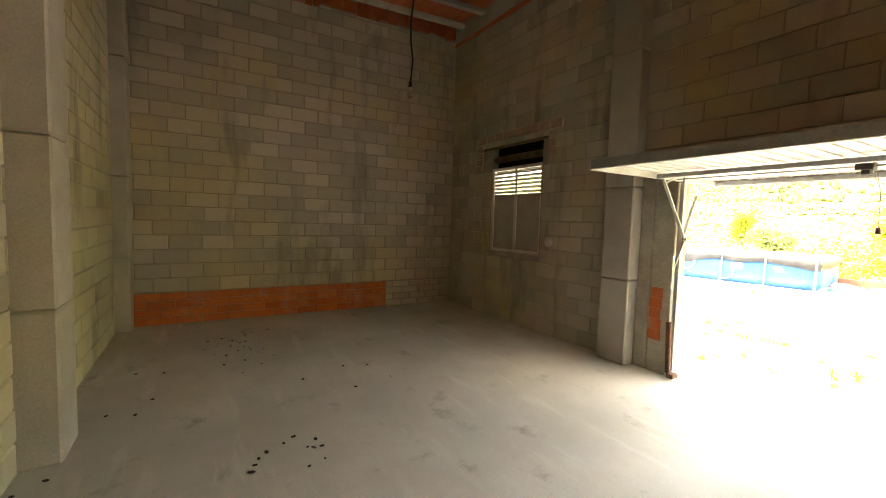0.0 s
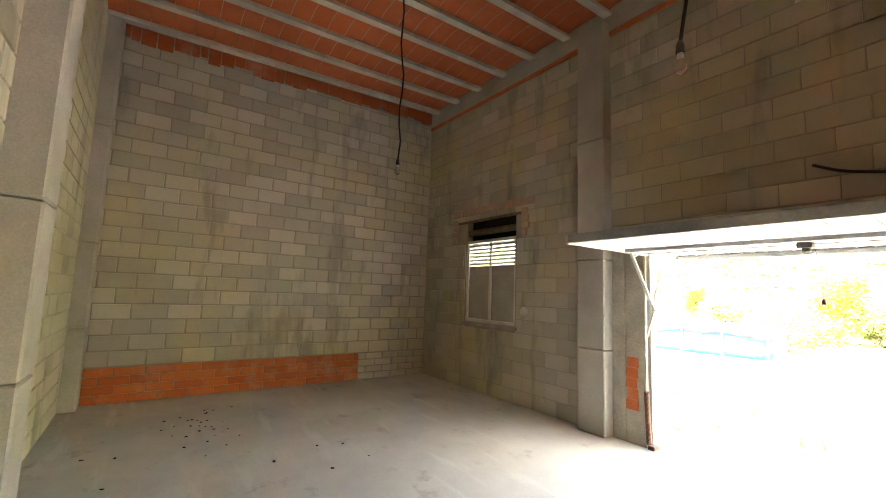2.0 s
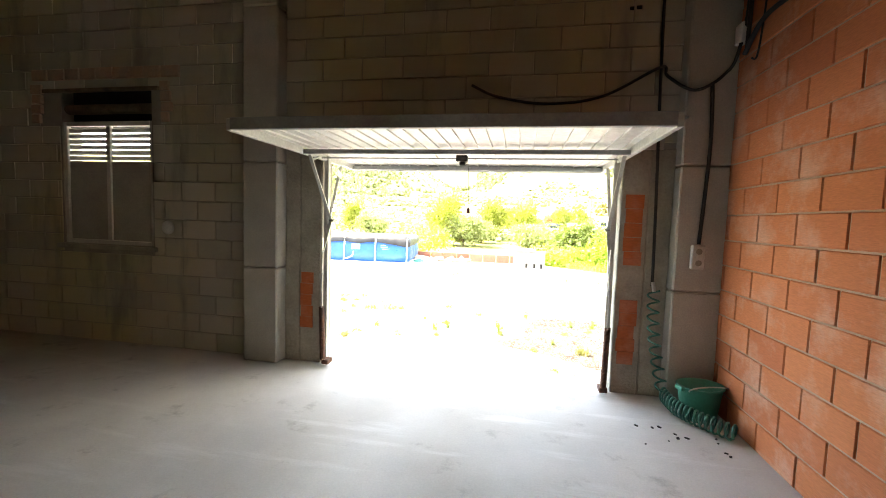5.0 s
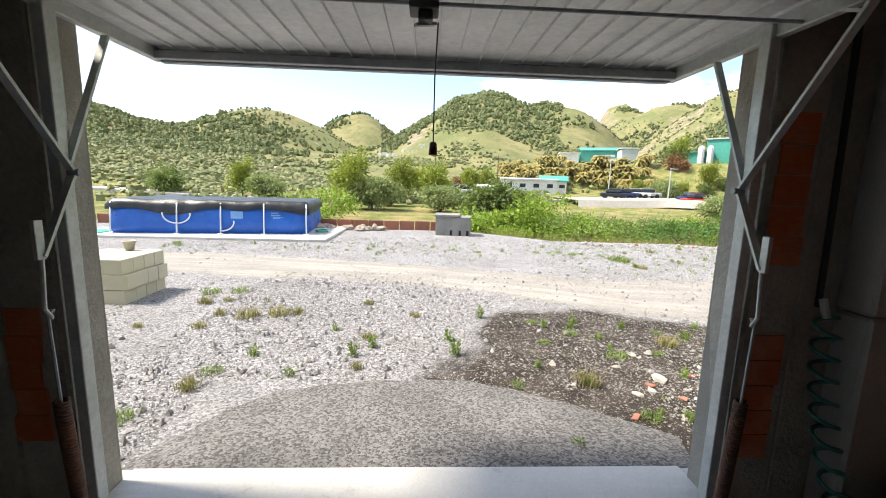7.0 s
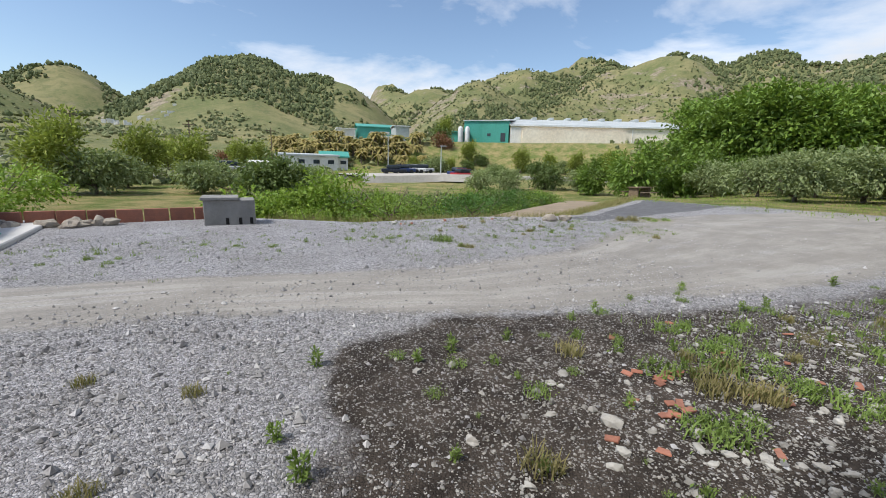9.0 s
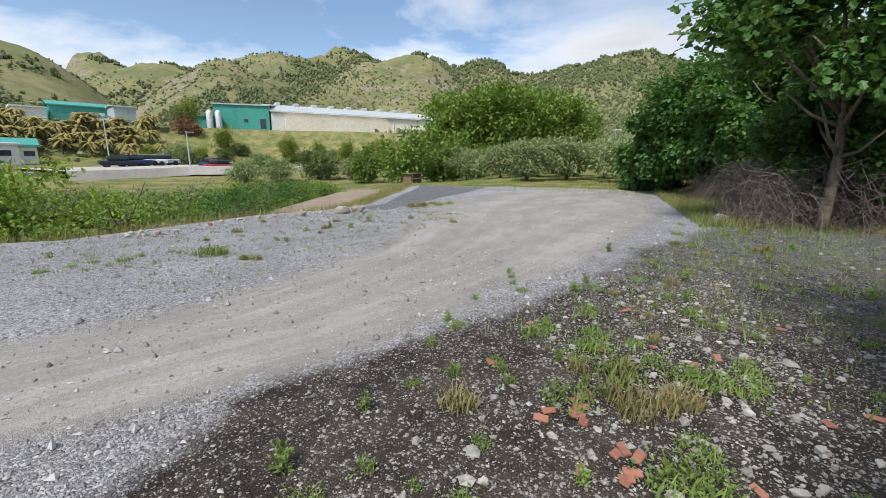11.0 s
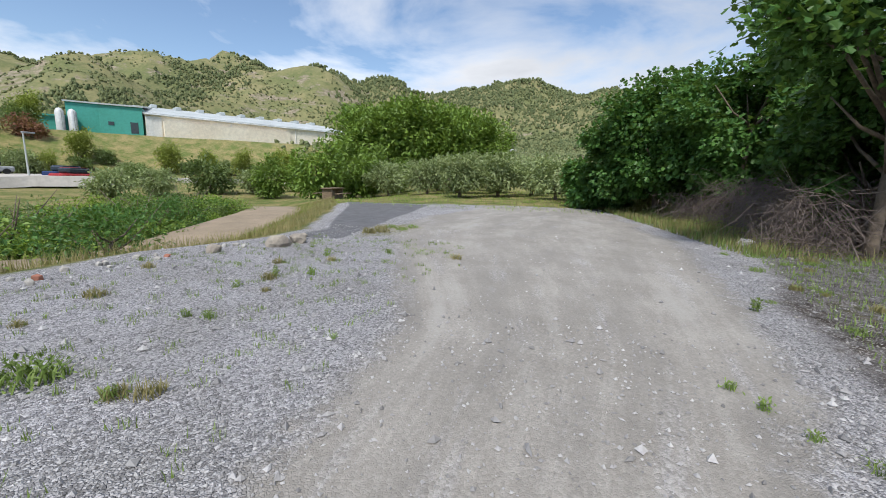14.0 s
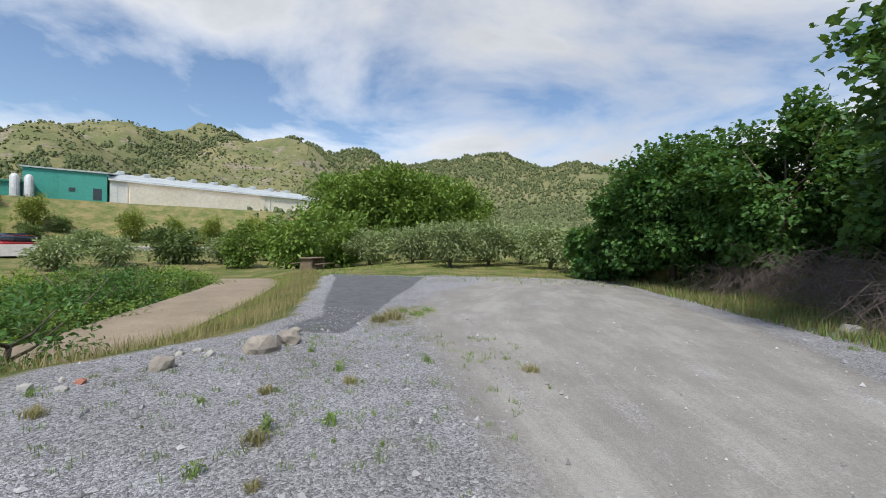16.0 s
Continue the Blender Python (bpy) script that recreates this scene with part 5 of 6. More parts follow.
def rubble():
    """Pale lumps of many sizes strewn over the stony soil beside the track."""
    n = 4200
    x = np.concatenate((rng.uniform(0.4, 12.0, n), np.abs(rng.normal(0, 2.2, n)) + 1.2))
    y = np.concatenate((rng.uniform(-2.5, 3.4, n), rng.normal(0.7, 0.8, n)))
    soil = blend_masks(x, y)[1]
    keep = (soil > 0.3) & ~((np.abs(x - 0.1) < 1.75) & (y < 1.35)) & ~((x < 2.6) & (y < 0.4))
    x, y = x[keep], y[keep]
    n = len(x)
    s_ = 0.005 + 0.007 * rng.random(n) ** 2 + 0.03 * rng.random(n) ** 20
    bm = bmesh.new()
    bmesh.ops.create_uvsphere(bm, u_segments=5, v_segments=4, radius=1.0)
    bmesh.ops.triangulate(bm, faces=bm.faces)
    bm.verts.index_update()
    unit = np.array([v.co for v in bm.verts])
    fc = np.array([[v.index for v in f.verts] for f in bm.faces])
    bm.free()
    k = len(unit)
    V = unit[None] * (1 + 0.24 * rng.normal(size=(n, k, 1))).clip(0.5, 1.5) * s_[:, None, None] * rng.uniform(0.6, 1.3, (n, 1, 3))
    V[..., 2] *= 0.65
    V += np.stack((x, y, height(x, y) + 0.25 * s_), -1)[:, None, :]
    me = bpy.data.meshes.new("rubble_stones")
    me.from_pydata(V.reshape(-1, 3).tolist(), [], (np.arange(n)[:, None, None] * k + fc[None]).reshape(-1, 3).tolist())
    me.materials.append(M_STONE)
    tagged(new("rubble_stones", me), "pale limestone lumps strewn over dark stony soil", "stones", kind="stuff")


rubble()

# ---- weeds in the yard ----
kinds = [
    weed_kind("small green weed growing in gravel", 26, 0.13, 0.07, 0.5, M_GRASS, 40, 0.05),
    weed_kind("leafy green weed growing in dark soil", 14, 0.2, 0.05, 0.35, M_GRASS, 70, 0.06),
    weed_kind("dry yellow tuft growing in gravel", 90, 0.15, 0.16, 0.7, M_STRAW, 30, 0.03),
    weed_kind("low spreading green weed on gravel", 60, 0.09, 0.16, 0.9, M_GRASS, 90, 0.035),
    weed_kind("small dark seedling in gravel", 9, 0.07, 0.03, 0.5, M_GRASS, 14, 0.03),
]


def plant(kind, x, y, s=1.0):
    copy_thing(kinds[kind], pose(x, y, spot(x, y), 0, 0, random.uniform(0, 360)) @ Matrix.Scale(s * 0.62, 4))


for kd, x, y, s in ((3, -2.9, 4.0, 1.3), (3, -2.55, 4.1, 1.2), (2, -2.75, 3.55, 1.0), (2, -2.0, 3.0, 1.3), (2, -1.65, 3.1, 1.3), (2, -2.35, 3.1, 0.8), (1, -0.6, 1.95, 1.0), (1, -0.45, 2.15, 0.9), (0, -1.5, 1.95, 1.1),
                    (2, -1.75, 1.35, 0.9), (0, -1.05, 1.55, 0.9), (1, 1.76, 2.83, 1.1), (2, 3.1, 1.27, 1.3), (2, 3.25, 1.15, 1.2), (2, 2.95, 1.38, 1.1), (3, 2.42, 1.19, 1.5), (3, 2.55, 1.1, 1.6), (3, 3.55, 0.95, 1.6), (1, 3.0, 0.22, 1.5), (3, 2.95, 1.75, 1.6), (3, 3.4, 1.5, 1.8), (1, 0.73, 3.1, 1.1), (1, 0.35, 2.0, 1.2), (1, 0.3, 2.35, 0.9), (3, -1.95, 0.9, 1.0), (3, -1.7, 1.6, 0.9), (0, -0.9, 2.6, 0.8),
                    (3, 4.4, 7.25, 2.2), (3, 4.5, 7.2, 1.8), (2, 12.0, 7.9, 2.0), (3, 12.6, 7.6, 1.6), (3, 13.2, 7.5, 1.5), (2, 11.7, 8.1, 1.7), (3, 12.9, 8.0, 1.4), (0, 8.8, 7.6, 1.3), (0, 7.5, 7.1, 1.3), (1, 7.3, 7.5, 1.0), (0, 5.7, 7.05, 1.0)):
    plant(kd, x, y, s)
for k in range(60):
    x, y = random.uniform(0.6, 5.8), random.uniform(0.5, 3.0)
    plant(random.choice((0, 1, 3, 4)), x, y, random.uniform(0.5, 0.95))
for k in range(24):
    plant(random.choice((2, 3, 3, 0)), random.gauss(3.6, 0.9), random.gauss(1.5, 0.5), random.uniform(0.7, 1.3))
for k in range(30):
    plant(random.choice((0, 2, 4, 4)), random.uniform(-5.5, 0.2), random.uniform(1.0, 4.2), random.uniform(0.5, 0.9))
for k in range(45):
    x = random.uniform(3.2, 9.5)
    plant(random.choice((0, 4, 4, 2, 4)), x, random.uniform(5.3, float(rim(x)) - 0.2), random.uniform(0.5, 1.1))
for k in range(30):
    plant(random.choice((3, 0, 4, 3)), random.uniform(-6, 4), random.gauss(8.1, 0.35), random.uniform(0.6, 1.1))
for k in range(70):
    x = random.uniform(3.0, 12.5)
    plant(random.choice((0, 2, 3, 3, 1)), x, random.uniform(-1.8, 1.0 if x > 8 else 2.0), random.uniform(0.5, 1.2))
for kd in kinds:
    for o in (*kd.children_recursive, kd):
        bpy.data.objects.remove(o)


# ---- the rim's rough growth and the wooded bank ----
def grass_stuff(name, label, n, place, h, material, wide=0.01):
    P = np.array([place() for k in range(n)])
    Z = height(P[:, 0], P[:, 1])
    m = len(P)
    d = rng.uniform(0, 6.283, m)
    hh = h * rng.uniform(0.4, 1.2, m)
    lean = rng.uniform(0.1, 0.7, m) * hh
    w = wide * rng.uniform(0.7, 1.6, m)
    a = np.column_stack((P[:, 0] - np.sin(d) * w, P[:, 1] + np.cos(d) * w, Z - 0.02))
    b = np.column_stack((P[:, 0] + np.sin(d) * w, P[:, 1] - np.cos(d) * w, Z - 0.02))
    t = np.column_stack((P[:, 0] + np.cos(d) * lean, P[:, 1] + np.sin(d) * lean, Z + hh))
    me = bpy.data.meshes.new(name)
    me.from_pydata(np.stack((a, b, t), 1).reshape(-1, 3).tolist(), [], np.arange(3 * m).reshape(-1, 3).tolist())
    me.materials.append(material)
    tagged(new(name, me), label, "grass", kind="stuff")


def on_rim():
    x = random.uniform(-6, 26)
    return x, float(rim(x)) + 2.0 + abs(random.gauss(0.6, 3.2))


def on_rim_edge():
    x = random.uniform(2, 26)
    return x, float(rim(x)) + 0.7 + abs(random.gauss(0.3, 1.6))


def on_bank():
    x = random.uniform(11.5, 30)
    return x, 0.5 + 0.09 * (x - 13) - abs(random.gauss(0, 1.3))


def in_grove():
    return random.uniform(20.5, 50), random.uniform(-2, 18)


def on_verge():
    x = random.uniform(3.5, 13)
    return x, random.uniform(-2.5, float(np.interp(x, (3.5, 5.3, 8.4, 13), (2.6, 2.0, 1.1, -0.2))))


SPRIGS = []
for k in range(620):
    x = random.uniform(3.0, 11.0) if k < 420 else random.uniform(-6.0, 5.0)
    y = random.uniform(5.6, float(rim(x)) - 0.1) if k < 420 else random.gauss(8.6, 0.9)
    SPRIGS.append((x, min(y, float(rim(x)) - 0.1)))


def in_gravel():
    x, y = random.choice(SPRIGS)
    return x + random.gauss(0, 0.035), y + random.gauss(0, 0.035)


grass_stuff("gravel_sprigs", "tiny dull green sprigs dotted through the gravel", 9000, in_gravel, 0.055, M_GRASS, 0.004)
grass_stuff("rim_grass", "rough green grass below the yard's rim", 8000, on_rim, 0.2, M_LEAF_BRIGHT, 0.006)
grass_stuff("rim_straw", "dry yellow grass below the yard's rim", 9000, on_rim_edge, 0.26, M_STRAW, 0.005)
grass_stuff("bank_grass", "dry and green grass at the foot of the bank", 5000, on_bank, 0.25, M_STRAW, 0.01)
grass_stuff("bank_green", "low green grass at the foot of the bank", 4000, on_bank, 0.2, M_GRASS, 0.012)
grass_stuff("grove_grass", "green grass under the olive trees", 6000, in_grove, 0.1, M_LEAF_BRIGHT, 0.02)
grass_stuff("verge_grass", "sparse green grass on stony soil", 5000, on_verge, 0.085, M_GRASS, 0.006)


def shrub(name, label, x, y, radius, h, n, leaf, material, group=""):
    return tree(name, label, (x, y, spot(x, y) - 0.05), h * 0.45, 0.05 + 0.02 * h, (0, 0, h * 0.52), (radius, radius, h * 0.55), n, leaf, material, group, "shrub", 24, 0.24, limbs=6)


for az, r, rad, h in ((8.5, 14.2, 1.3, 1.3), (13, 14.0, 1.4, 1.5), (17, 14.4, 1.3, 1.6), (22, 14.5, 1.7, 2.3), (25.5, 14.5, 1.1, 1.5)):
    x, y, z = at_bearing(az, r)
    shrub("leafy_shrub", "bright green leafy shrub behind the yard's rim", x, y, rad, h, 2600, 0.17, M_LEAF_BRIGHT, "shrubs behind the rim")
for k in range(120):
    x = random.uniform(3, 22)
    y = float(rim(x)) + random.uniform(2.6, 13)
    if abs(y - np.interp(x, (4.5, 9, 14, 20, 25), (15.5, 14.6, 14.8, 16.8, 20))) < 1.9:
        y += 4.0
    if k % 3 == 0:
        s0 = shrub("low_shrub", "low green bramble on the slope below the yard", x, y, random.uniform(0.9, 1.8), random.uniform(0.7, 1.3), 1500, 0.12, (M_LEAF_BRIGHT, M_LEAF_DARK, M_LEAF_PLANE, M_LEAF_FIG, M_LEAF_BRIGHT)[(k // 3) % 5], "brambles on the slope")
    else:
        copy_thing(s0, pose(x, y, spot(x, y) - 0.05, 0, 0, random.uniform(0, 360)) @ Matrix.Scale(random.uniform(0.6, 1.1), 4))

# large-leaved bushes on the bank
def fig(x, y, h_trunk, c, radii, n, label, clumps=40, leaf=0.2):
    return tree("fig_bush", label, (x, y, spot(x, y) - 0.05), h_trunk, 0.12, c, radii, n, leaf, M_LEAF_FIG, "bushes on the bank", "bush", clumps, 0.11, True, 0.45, limbs=9, hollow=0.6)


fig(21.8, -0.5, 2.6, (0, 0, 2.75), (3.0, 2.7, 2.6), 26000, "dense dark green fig bush on the bank", 120, 0.165)
fig(18.2, -2.1, 2.4, (0, 0, 2.5), (2.6, 2.5, 2.3), 22000, "dense dark green fig bush on the bank", 110, 0.155)
fig(14.6, -4.6, 2.6, (0, 0, 2.6), (3.0, 3.0, 2.2), 21000, "dense dark green fig bush on the bank", 110, 0.155)
fig(25.5, -2.2, 2.0, (0, 0, 1.9), (3.0, 2.8, 2.3), 12000, "dense dark green fig bush on the bank", 60, 0.22)
fig(24.2, 1.3, 1.4, (0, 0, 1.5), (1.9, 1.8, 1.6), 9000, "dense dark green fig bush at the bank's foot", 50, 0.2)
t_ = fig(12.1, -1.95, 3.4, (0, 0, 4.1), (1.6, 1.8, 1.8), 12000, "tall fig tree leaning over the yard's edge", 50, 0.17)
fig(13.2, -2.5, 1.2, (0, 0, 1.9), (1.5, 1.7, 1.5), 9000, "low dense fig bush under the leaning tree", 60, 0.14)
# its boughs reaching out over the gravel
bm = bmesh.new()
ends = ((-1.3, 2.7, 4.1), (-0.9, 2.0, 4.5), (-1.2, 1.0, 4.9), (-0.6, 2.5, 4.8))
pl = []
for e_ in ends:
    tube(bm, [(0, 0, 2.4), (e_[0] * 0.5, e_[1] * 0.5, e_[2] - 0.5), e_], 0.05, 6, 0.012)
    for q in range(5):
        b = Vector((e_[0] * 0.6, e_[1] * 0.6, e_[2] - 0.35)).lerp(Vector(e_), q / 4)
        pl.append(np.array(b)[None] + rng.normal(size=(110, 3)) * np.array((0.28, 0.28, 0.22)))
t_.rotation_euler = (0, 0, 0)
t_.matrix_basis = pose(12.1, -1.95, spot(12.1, -1.95) - 0.05)
part("bough", bm, M_BARK, t_, "", True)
ob = new("bough_foliage", leaf_mesh("bough_foliage", np.concatenate(pl), 0.17, M_LEAF_FIG, 0.6, 0.5, (0, 0, 2.0), True))
ob.parent = t_


def dead_brush(x, y, h, n, label):
    b = thing("dead_brush", (x, y, spot(x, y) - 0.05), label, "brushwood", "dead brush under the bushes")
    bm = bmesh.new()
    for k in range(n):
        a = random.uniform(0, 6.283)
        s = Vector((random.gauss(0, 0.5), random.gauss(0, 0.4), random.uniform(0, h * 0.8)))
        d = Vector((math.cos(a) * 0.8, math.sin(a) * 0.8, random.uniform(-1.1, 0.6)))
        L = random.uniform(0.35, 1.2)
        m1 = s + d * L * 0.5 + Vector((random.gauss(0, 0.08), random.gauss(0, 0.08), random.gauss(0, 0.1)))
        e_ = s + d * L + Vector((0, 0, random.uniform(-0.35, 0.1)))
        e_.z, m1.z = max(e_.z, 0.02), max(m1.z, 0.03)
        tube(bm, [s, m1, e_], random.uniform(0.003, 0.009), 4, 0.002)
    tagged(part("brush", bm, M_TWIG, b), kind="stuff")


for x, y, h in ((12.3, -1.1, 1.7), (12.7, -1.9, 1.9), (12.9, -0.9, 1.5), (14.2, -1.2, 1.6), (15.4, -1.3, 1.5), (16.6, -1.2, 1.3), (12.9, -2.6, 1.6), (13.4, -3.9, 1.5), (18.0, -0.7, 1.1)):
    dead_brush(x, y, h, 300, "tangle of dead grey branches under the bushes")


# ---- valley trees ----
olive = tree("olive_tree", "grey-green olive tree in the grove", (33.5, 7.3, spot(33.5, 7.3)), 0.8, 0.16, (0, 0, 1.7), (2.0, 2.0, 1.3), 2900, 0.31, M_LEAF_OLIVE, "olive grove", broad=0.42, clumps=34, hollow=0.3)
for x, y, s in ((30.5, 9.6, 0.9), (37.5, 5.0, 1.0), (37, 10.5, 1.05), (41, 8.0, 1.0), (35, 13.2, 0.9), (41, 13.8, 1.1), (46, 11.0, 1.0), (46.5, 17, 1.0), (32, 3.2, 0.95), (43, 3.5, 1.0), (51, 14.5, 1.1), (39, 18, 1.0), (28.5, 1.6, 0.85)):
    copy_thing(olive, pose(x, y, spot(x, y), 0, 0, random.uniform(0, 360)) @ Matrix.Scale(s, 4))

x, y, z = at_bearing(70, 72)
plane = tree("plane_tree", "tall green plane tree in a dense row", (x, y, z), 4.0, 0.3, (0, 0, 6.6), (4.3, 4.3, 4.6), 5000, 0.66, M_LEAF_PLANE, "plane tree row", clumps=34)
for az, r, s in ((65, 69, 1.0), (66.3, 66, 0.95), (68, 64, 1.0), (69, 66, 0.98), (71.5, 63, 1.05), (74, 66, 1.0), (76.5, 63, 0.95), (78.5, 68, 0.98), (81, 66, 0.85), (67, 76, 1.05), (72, 78, 1.05), (77, 80, 1.0)):
    x, y, z = at_bearing(az, r)
    copy_thing(plane, pose(x, y, z, 0, 0, random.uniform(0, 360)) @ Matrix.Scale(s * 0.97, 4))

x, y, z = at_bearing(-11.0, 36)
pine = tree("pine_tree", "light green young pine by the road", (x, y, z), 1.5, 0.16, (0, 0, 2.9), (1.8, 1.8, 2.2), 3000, 0.4, M_LEAF_PINE, "pines in the valley", clumps=44, broad=0.4, hollow=0.3, droop=-0.1)
x, y, z = at_bearing(-8, 35)
round_olive = tree("wild_olive", "round grey-green wild olive in the valley", (x, y, z), 0.9, 0.14, (0, 0, 1.55), (2.1, 2.1, 1.5), 2900, 0.35, M_LEAF_OLIVE, "wild olives in the valley", broad=0.45, clumps=40, hollow=0.3)
x, y, z = at_bearing(10, 28)
carob = tree("carob_tree", "dark green carob tree in the valley", (x, y, z), 0.9, 0.16, (0, 0, 1.6), (1.8, 1.8, 1.5), 2800, 0.31, M_LEAF_DARK, "carobs in the valley", broad=0.55, clumps=40, hollow=0.3)
x, y, z = at_bearing(59.5, 40)
poplar = tree("bright_tree", "bright green tree at the field's edge", (x, y, z), 1.6, 0.16, (0, 0, 2.6), (1.9, 1.9, 2.3), 3000, 0.38, M_LEAF_PLANE, "green trees at the field's edge")
for src, rows in (
    (pine, ((-3.5, 46, 0.95), (-1, 60, 0.8), (6.5, 62, 0.8), (51, 73, 0.8), (55.5, 74, 0.85), (47.5, 78, 0.7), (-25, 50, 0.8), (8.8, 66, 0.8), (33.0, 94, 1.0), (59, 77, 0.7), (1.5, 44, 0.9))),
    (round_olive, ((-5, 40, 0.8), (2.5, 34, 0.8), (4.5, 38, 0.75), (16, 40, 0.8), (-22, 46, 0.9), (39, 45, 0.8), (43, 48, 0.8), (52, 50, 0.8), (-12, 58, 0.8), (-1, 66, 0.8))),
    (carob, ((13, 30, 0.85), (47.6, 50, 1.1), (-33, 54, 1.0), (41, 60, 0.8), (3, 58, 0.8), (62, 62, 1.2), (32.6, 93, 1.1))),
    (poplar, ((54, 46, 0.8), (63.5, 44, 1.1), (66, 50, 1.0), (57, 54, 0.75), (69, 47, 0.7))),
):
    for az, r, s in rows:
        x, y, z = at_bearing(az, r)
        copy_thing(src, pose(x, y, z, 0, 0, random.uniform(0, 360)) @ Matrix.Scale(s, 4))
for k in range(26):
    x, y, z = at_bearing(random.uniform(24, 62), random.uniform(72, 84))
    copy_thing(random.choice((carob, round_olive, pine)), pose(x, y, z, 0, 0, random.uniform(0, 360)) @ Matrix.Scale(random.uniform(0.45, 0.95), 4))
x, y, z = at_bearing(-17, 23.5)
shrub("broad_shrub", "broad green shrub behind the pool", x, y, 2.4, 2.0, 4200, 0.2, M_LEAF_BRIGHT)
for az, r, h in ((5.5, 75, 2.4), (32.4, 90, 2.6), (33.2, 89, 2.0)):
    x, y, z = at_bearing(az, r)
    shrub("reddish_shrub", "reddish flowering shrub in the valley", x, y, h * 0.7, h, 900, 0.4, M_LEAF_RED)


# ---- palms round the car park ----
def palm_tree(loc):
    p = thing("palm_tree", loc, "short palm with yellowing fronds by the car park", "palm", "palms by the car park")
    part("trunk", tube(bmesh.new(), [(0, 0, -0.2), (0.04, 0, 1.2), (0.0, 0.03, 2.3)], 0.2, 8, 0.15), M_BARK, p)
    V, F = [], []
    for k in range(22):
        a, lift = random.uniform(0, 6.283), random.uniform(-0.3, 1.1)
        pts = []
        for q in range(6):
            t = q / 5
            r_ = 1.7 * t
            pts.append(Vector((r_ * math.cos(a), r_ * math.sin(a), 2.35 + lift * 1.3 * t - 1.3 * t * t)))
        sd = Vector((-math.sin(a), math.cos(a), 0))
        for q in range(5):
            w0, w1 = 0.26 * math.sin(0.4 + 2.5 * q / 5), 0.26 * math.sin(0.4 + 2.5 * (q + 1) / 5)
            i = len(V)
            dn = Vector((0, 0, -0.1))
            V += [pts[q] - sd * w0 + dn, pts[q], pts[q] + sd * w0 + dn, pts[q + 1] - sd * w1 + dn, pts[q + 1], pts[q + 1] + sd * w1 + dn]
            F += [(i, i + 1, i + 4, i + 3), (i + 1, i + 2, i + 5, i + 4)]
    part("frond_crown", (V, F), M_LEAF_PALM, p)
    return p


x, y, z = at_bearing(11, 88)
palm0 = palm_tree((x, y, z))
for k in range(72):
    az, r = 11 + 19 * (k % 36) / 35 + random.uniform(-0.3, 0.3), (88 if k < 36 else 83) + random.uniform(-3, 3)
    x, y, z = at_bearing(az, r)
    copy_thing(palm0, pose(x, y, z, 0, 0, random.uniform(0, 360)) @ Matrix.Scale(random.uniform(0.75, 1.0), 4))


# ---- buildings ----
def shed(name, label, a, b, depth, h, material, roof_material, rise, floor_z, group="", windows=0):
    """A long hall whose front runs from a to b, with a gabled sheet roof."""
    a, b = Vector((*a, 0)), Vector((*b, 0))
    L = (b - a).length
    turn = math.degrees(math.atan2(b.y - a.y, b.x - a.x))
    t = thing(name, (a.x, a.y, floor_z), label, "building", group, turn)
    part("wall", boxes((0, L, 0, depth, -2.0, h)), material, t)
    bm = bmesh.new()
    for x0, x1 in ((-0.3, L + 0.3),):
        v = [bm.verts.new(p) for p in ((x0, -0.3, h), (x1, -0.3, h), (x1, depth / 2, h + rise), (x0, depth / 2, h + rise), (x0, depth + 0.3, h), (x1, depth + 0.3, h), (x0, -0.3, h + 0.25), (x1, -0.3, h + 0.25), (x1, depth / 2, h + rise + 0.25), (x0, depth / 2, h + rise + 0.25), (x0, depth + 0.3, h + 0.25), (x1, depth + 0.3, h + 0.25))]
        for f in ((6, 7, 8, 9), (9, 8, 11, 10), (0, 1, 7, 6), (0, 6, 9, 3), (3, 9, 10, 4), (1, 2, 8, 7), (2, 5, 11, 8), (4, 10, 11, 5), (0, 3, 2, 1), (3, 4, 5, 2)):
            bm.faces.new([v[i] for i in f])
    part("roof", bm, roof_material, t)
    for k in range(windows):
        x0 = L * (k + 0.5) / windows - 0.5
        part("window", boxes((x0, x0 + 1.0, -0.05, 0.05, h * 0.35, h * 0.7)), M_PANE, t)
    return t, L


fz = 7.4
t, L = shed("warehouse", "long cream precast warehouse with a grey sheet roof", (64.4, 73.6), (97.5, 51.0), 26, 3.5, M_CREAM_WALL, M_GREY_ROOF, 2.6, fz)
for k in range(3):
    x0 = L * (0.33 * k + 0.02)
    part("downpipe", boxes((x0, x0 + 0.14, -0.14, 0.0, -0.5, 3.5)), M_WHITE_WALL, t)
part("white_bay", boxes((0.0, 2.4, -0.1, 0.02, -0.5, 3.2)), M_WHITE_WALL, t, "white end bay of the cream wall")
part("low_lean_to", boxes((2.6, L * 0.64, -1.2, -0.05, -1.0, 2.5)), M_CREAM_WALL, t, "lower cream outer wall")
part("gutter", tube(bmesh.new(), [(-0.2, -0.34, 3.5), (L + 0.2, -0.34, 3.5)], 0.12, 6), M_ZINC, t)
for k in range(9):
    x0 = L * (k + 0.6) / 9.5
    part("roof_vent", boxes((x0, x0 + 1.1, 11.4, 14.6, 6.0, 6.75), bevel=0.1), M_GREY_ROOF, t)
t, L = shed("green_hall", "green clad factory hall with a grey roof", (60.1, 78.5), (64.1, 73.9), 24, 4.5, M_GREEN_WALL, M_GREY_ROOF, 1.3, fz)
part("door", boxes((4.3, 5.4, -0.06, 0.03, 0, 1.9)), M_PANE, t)
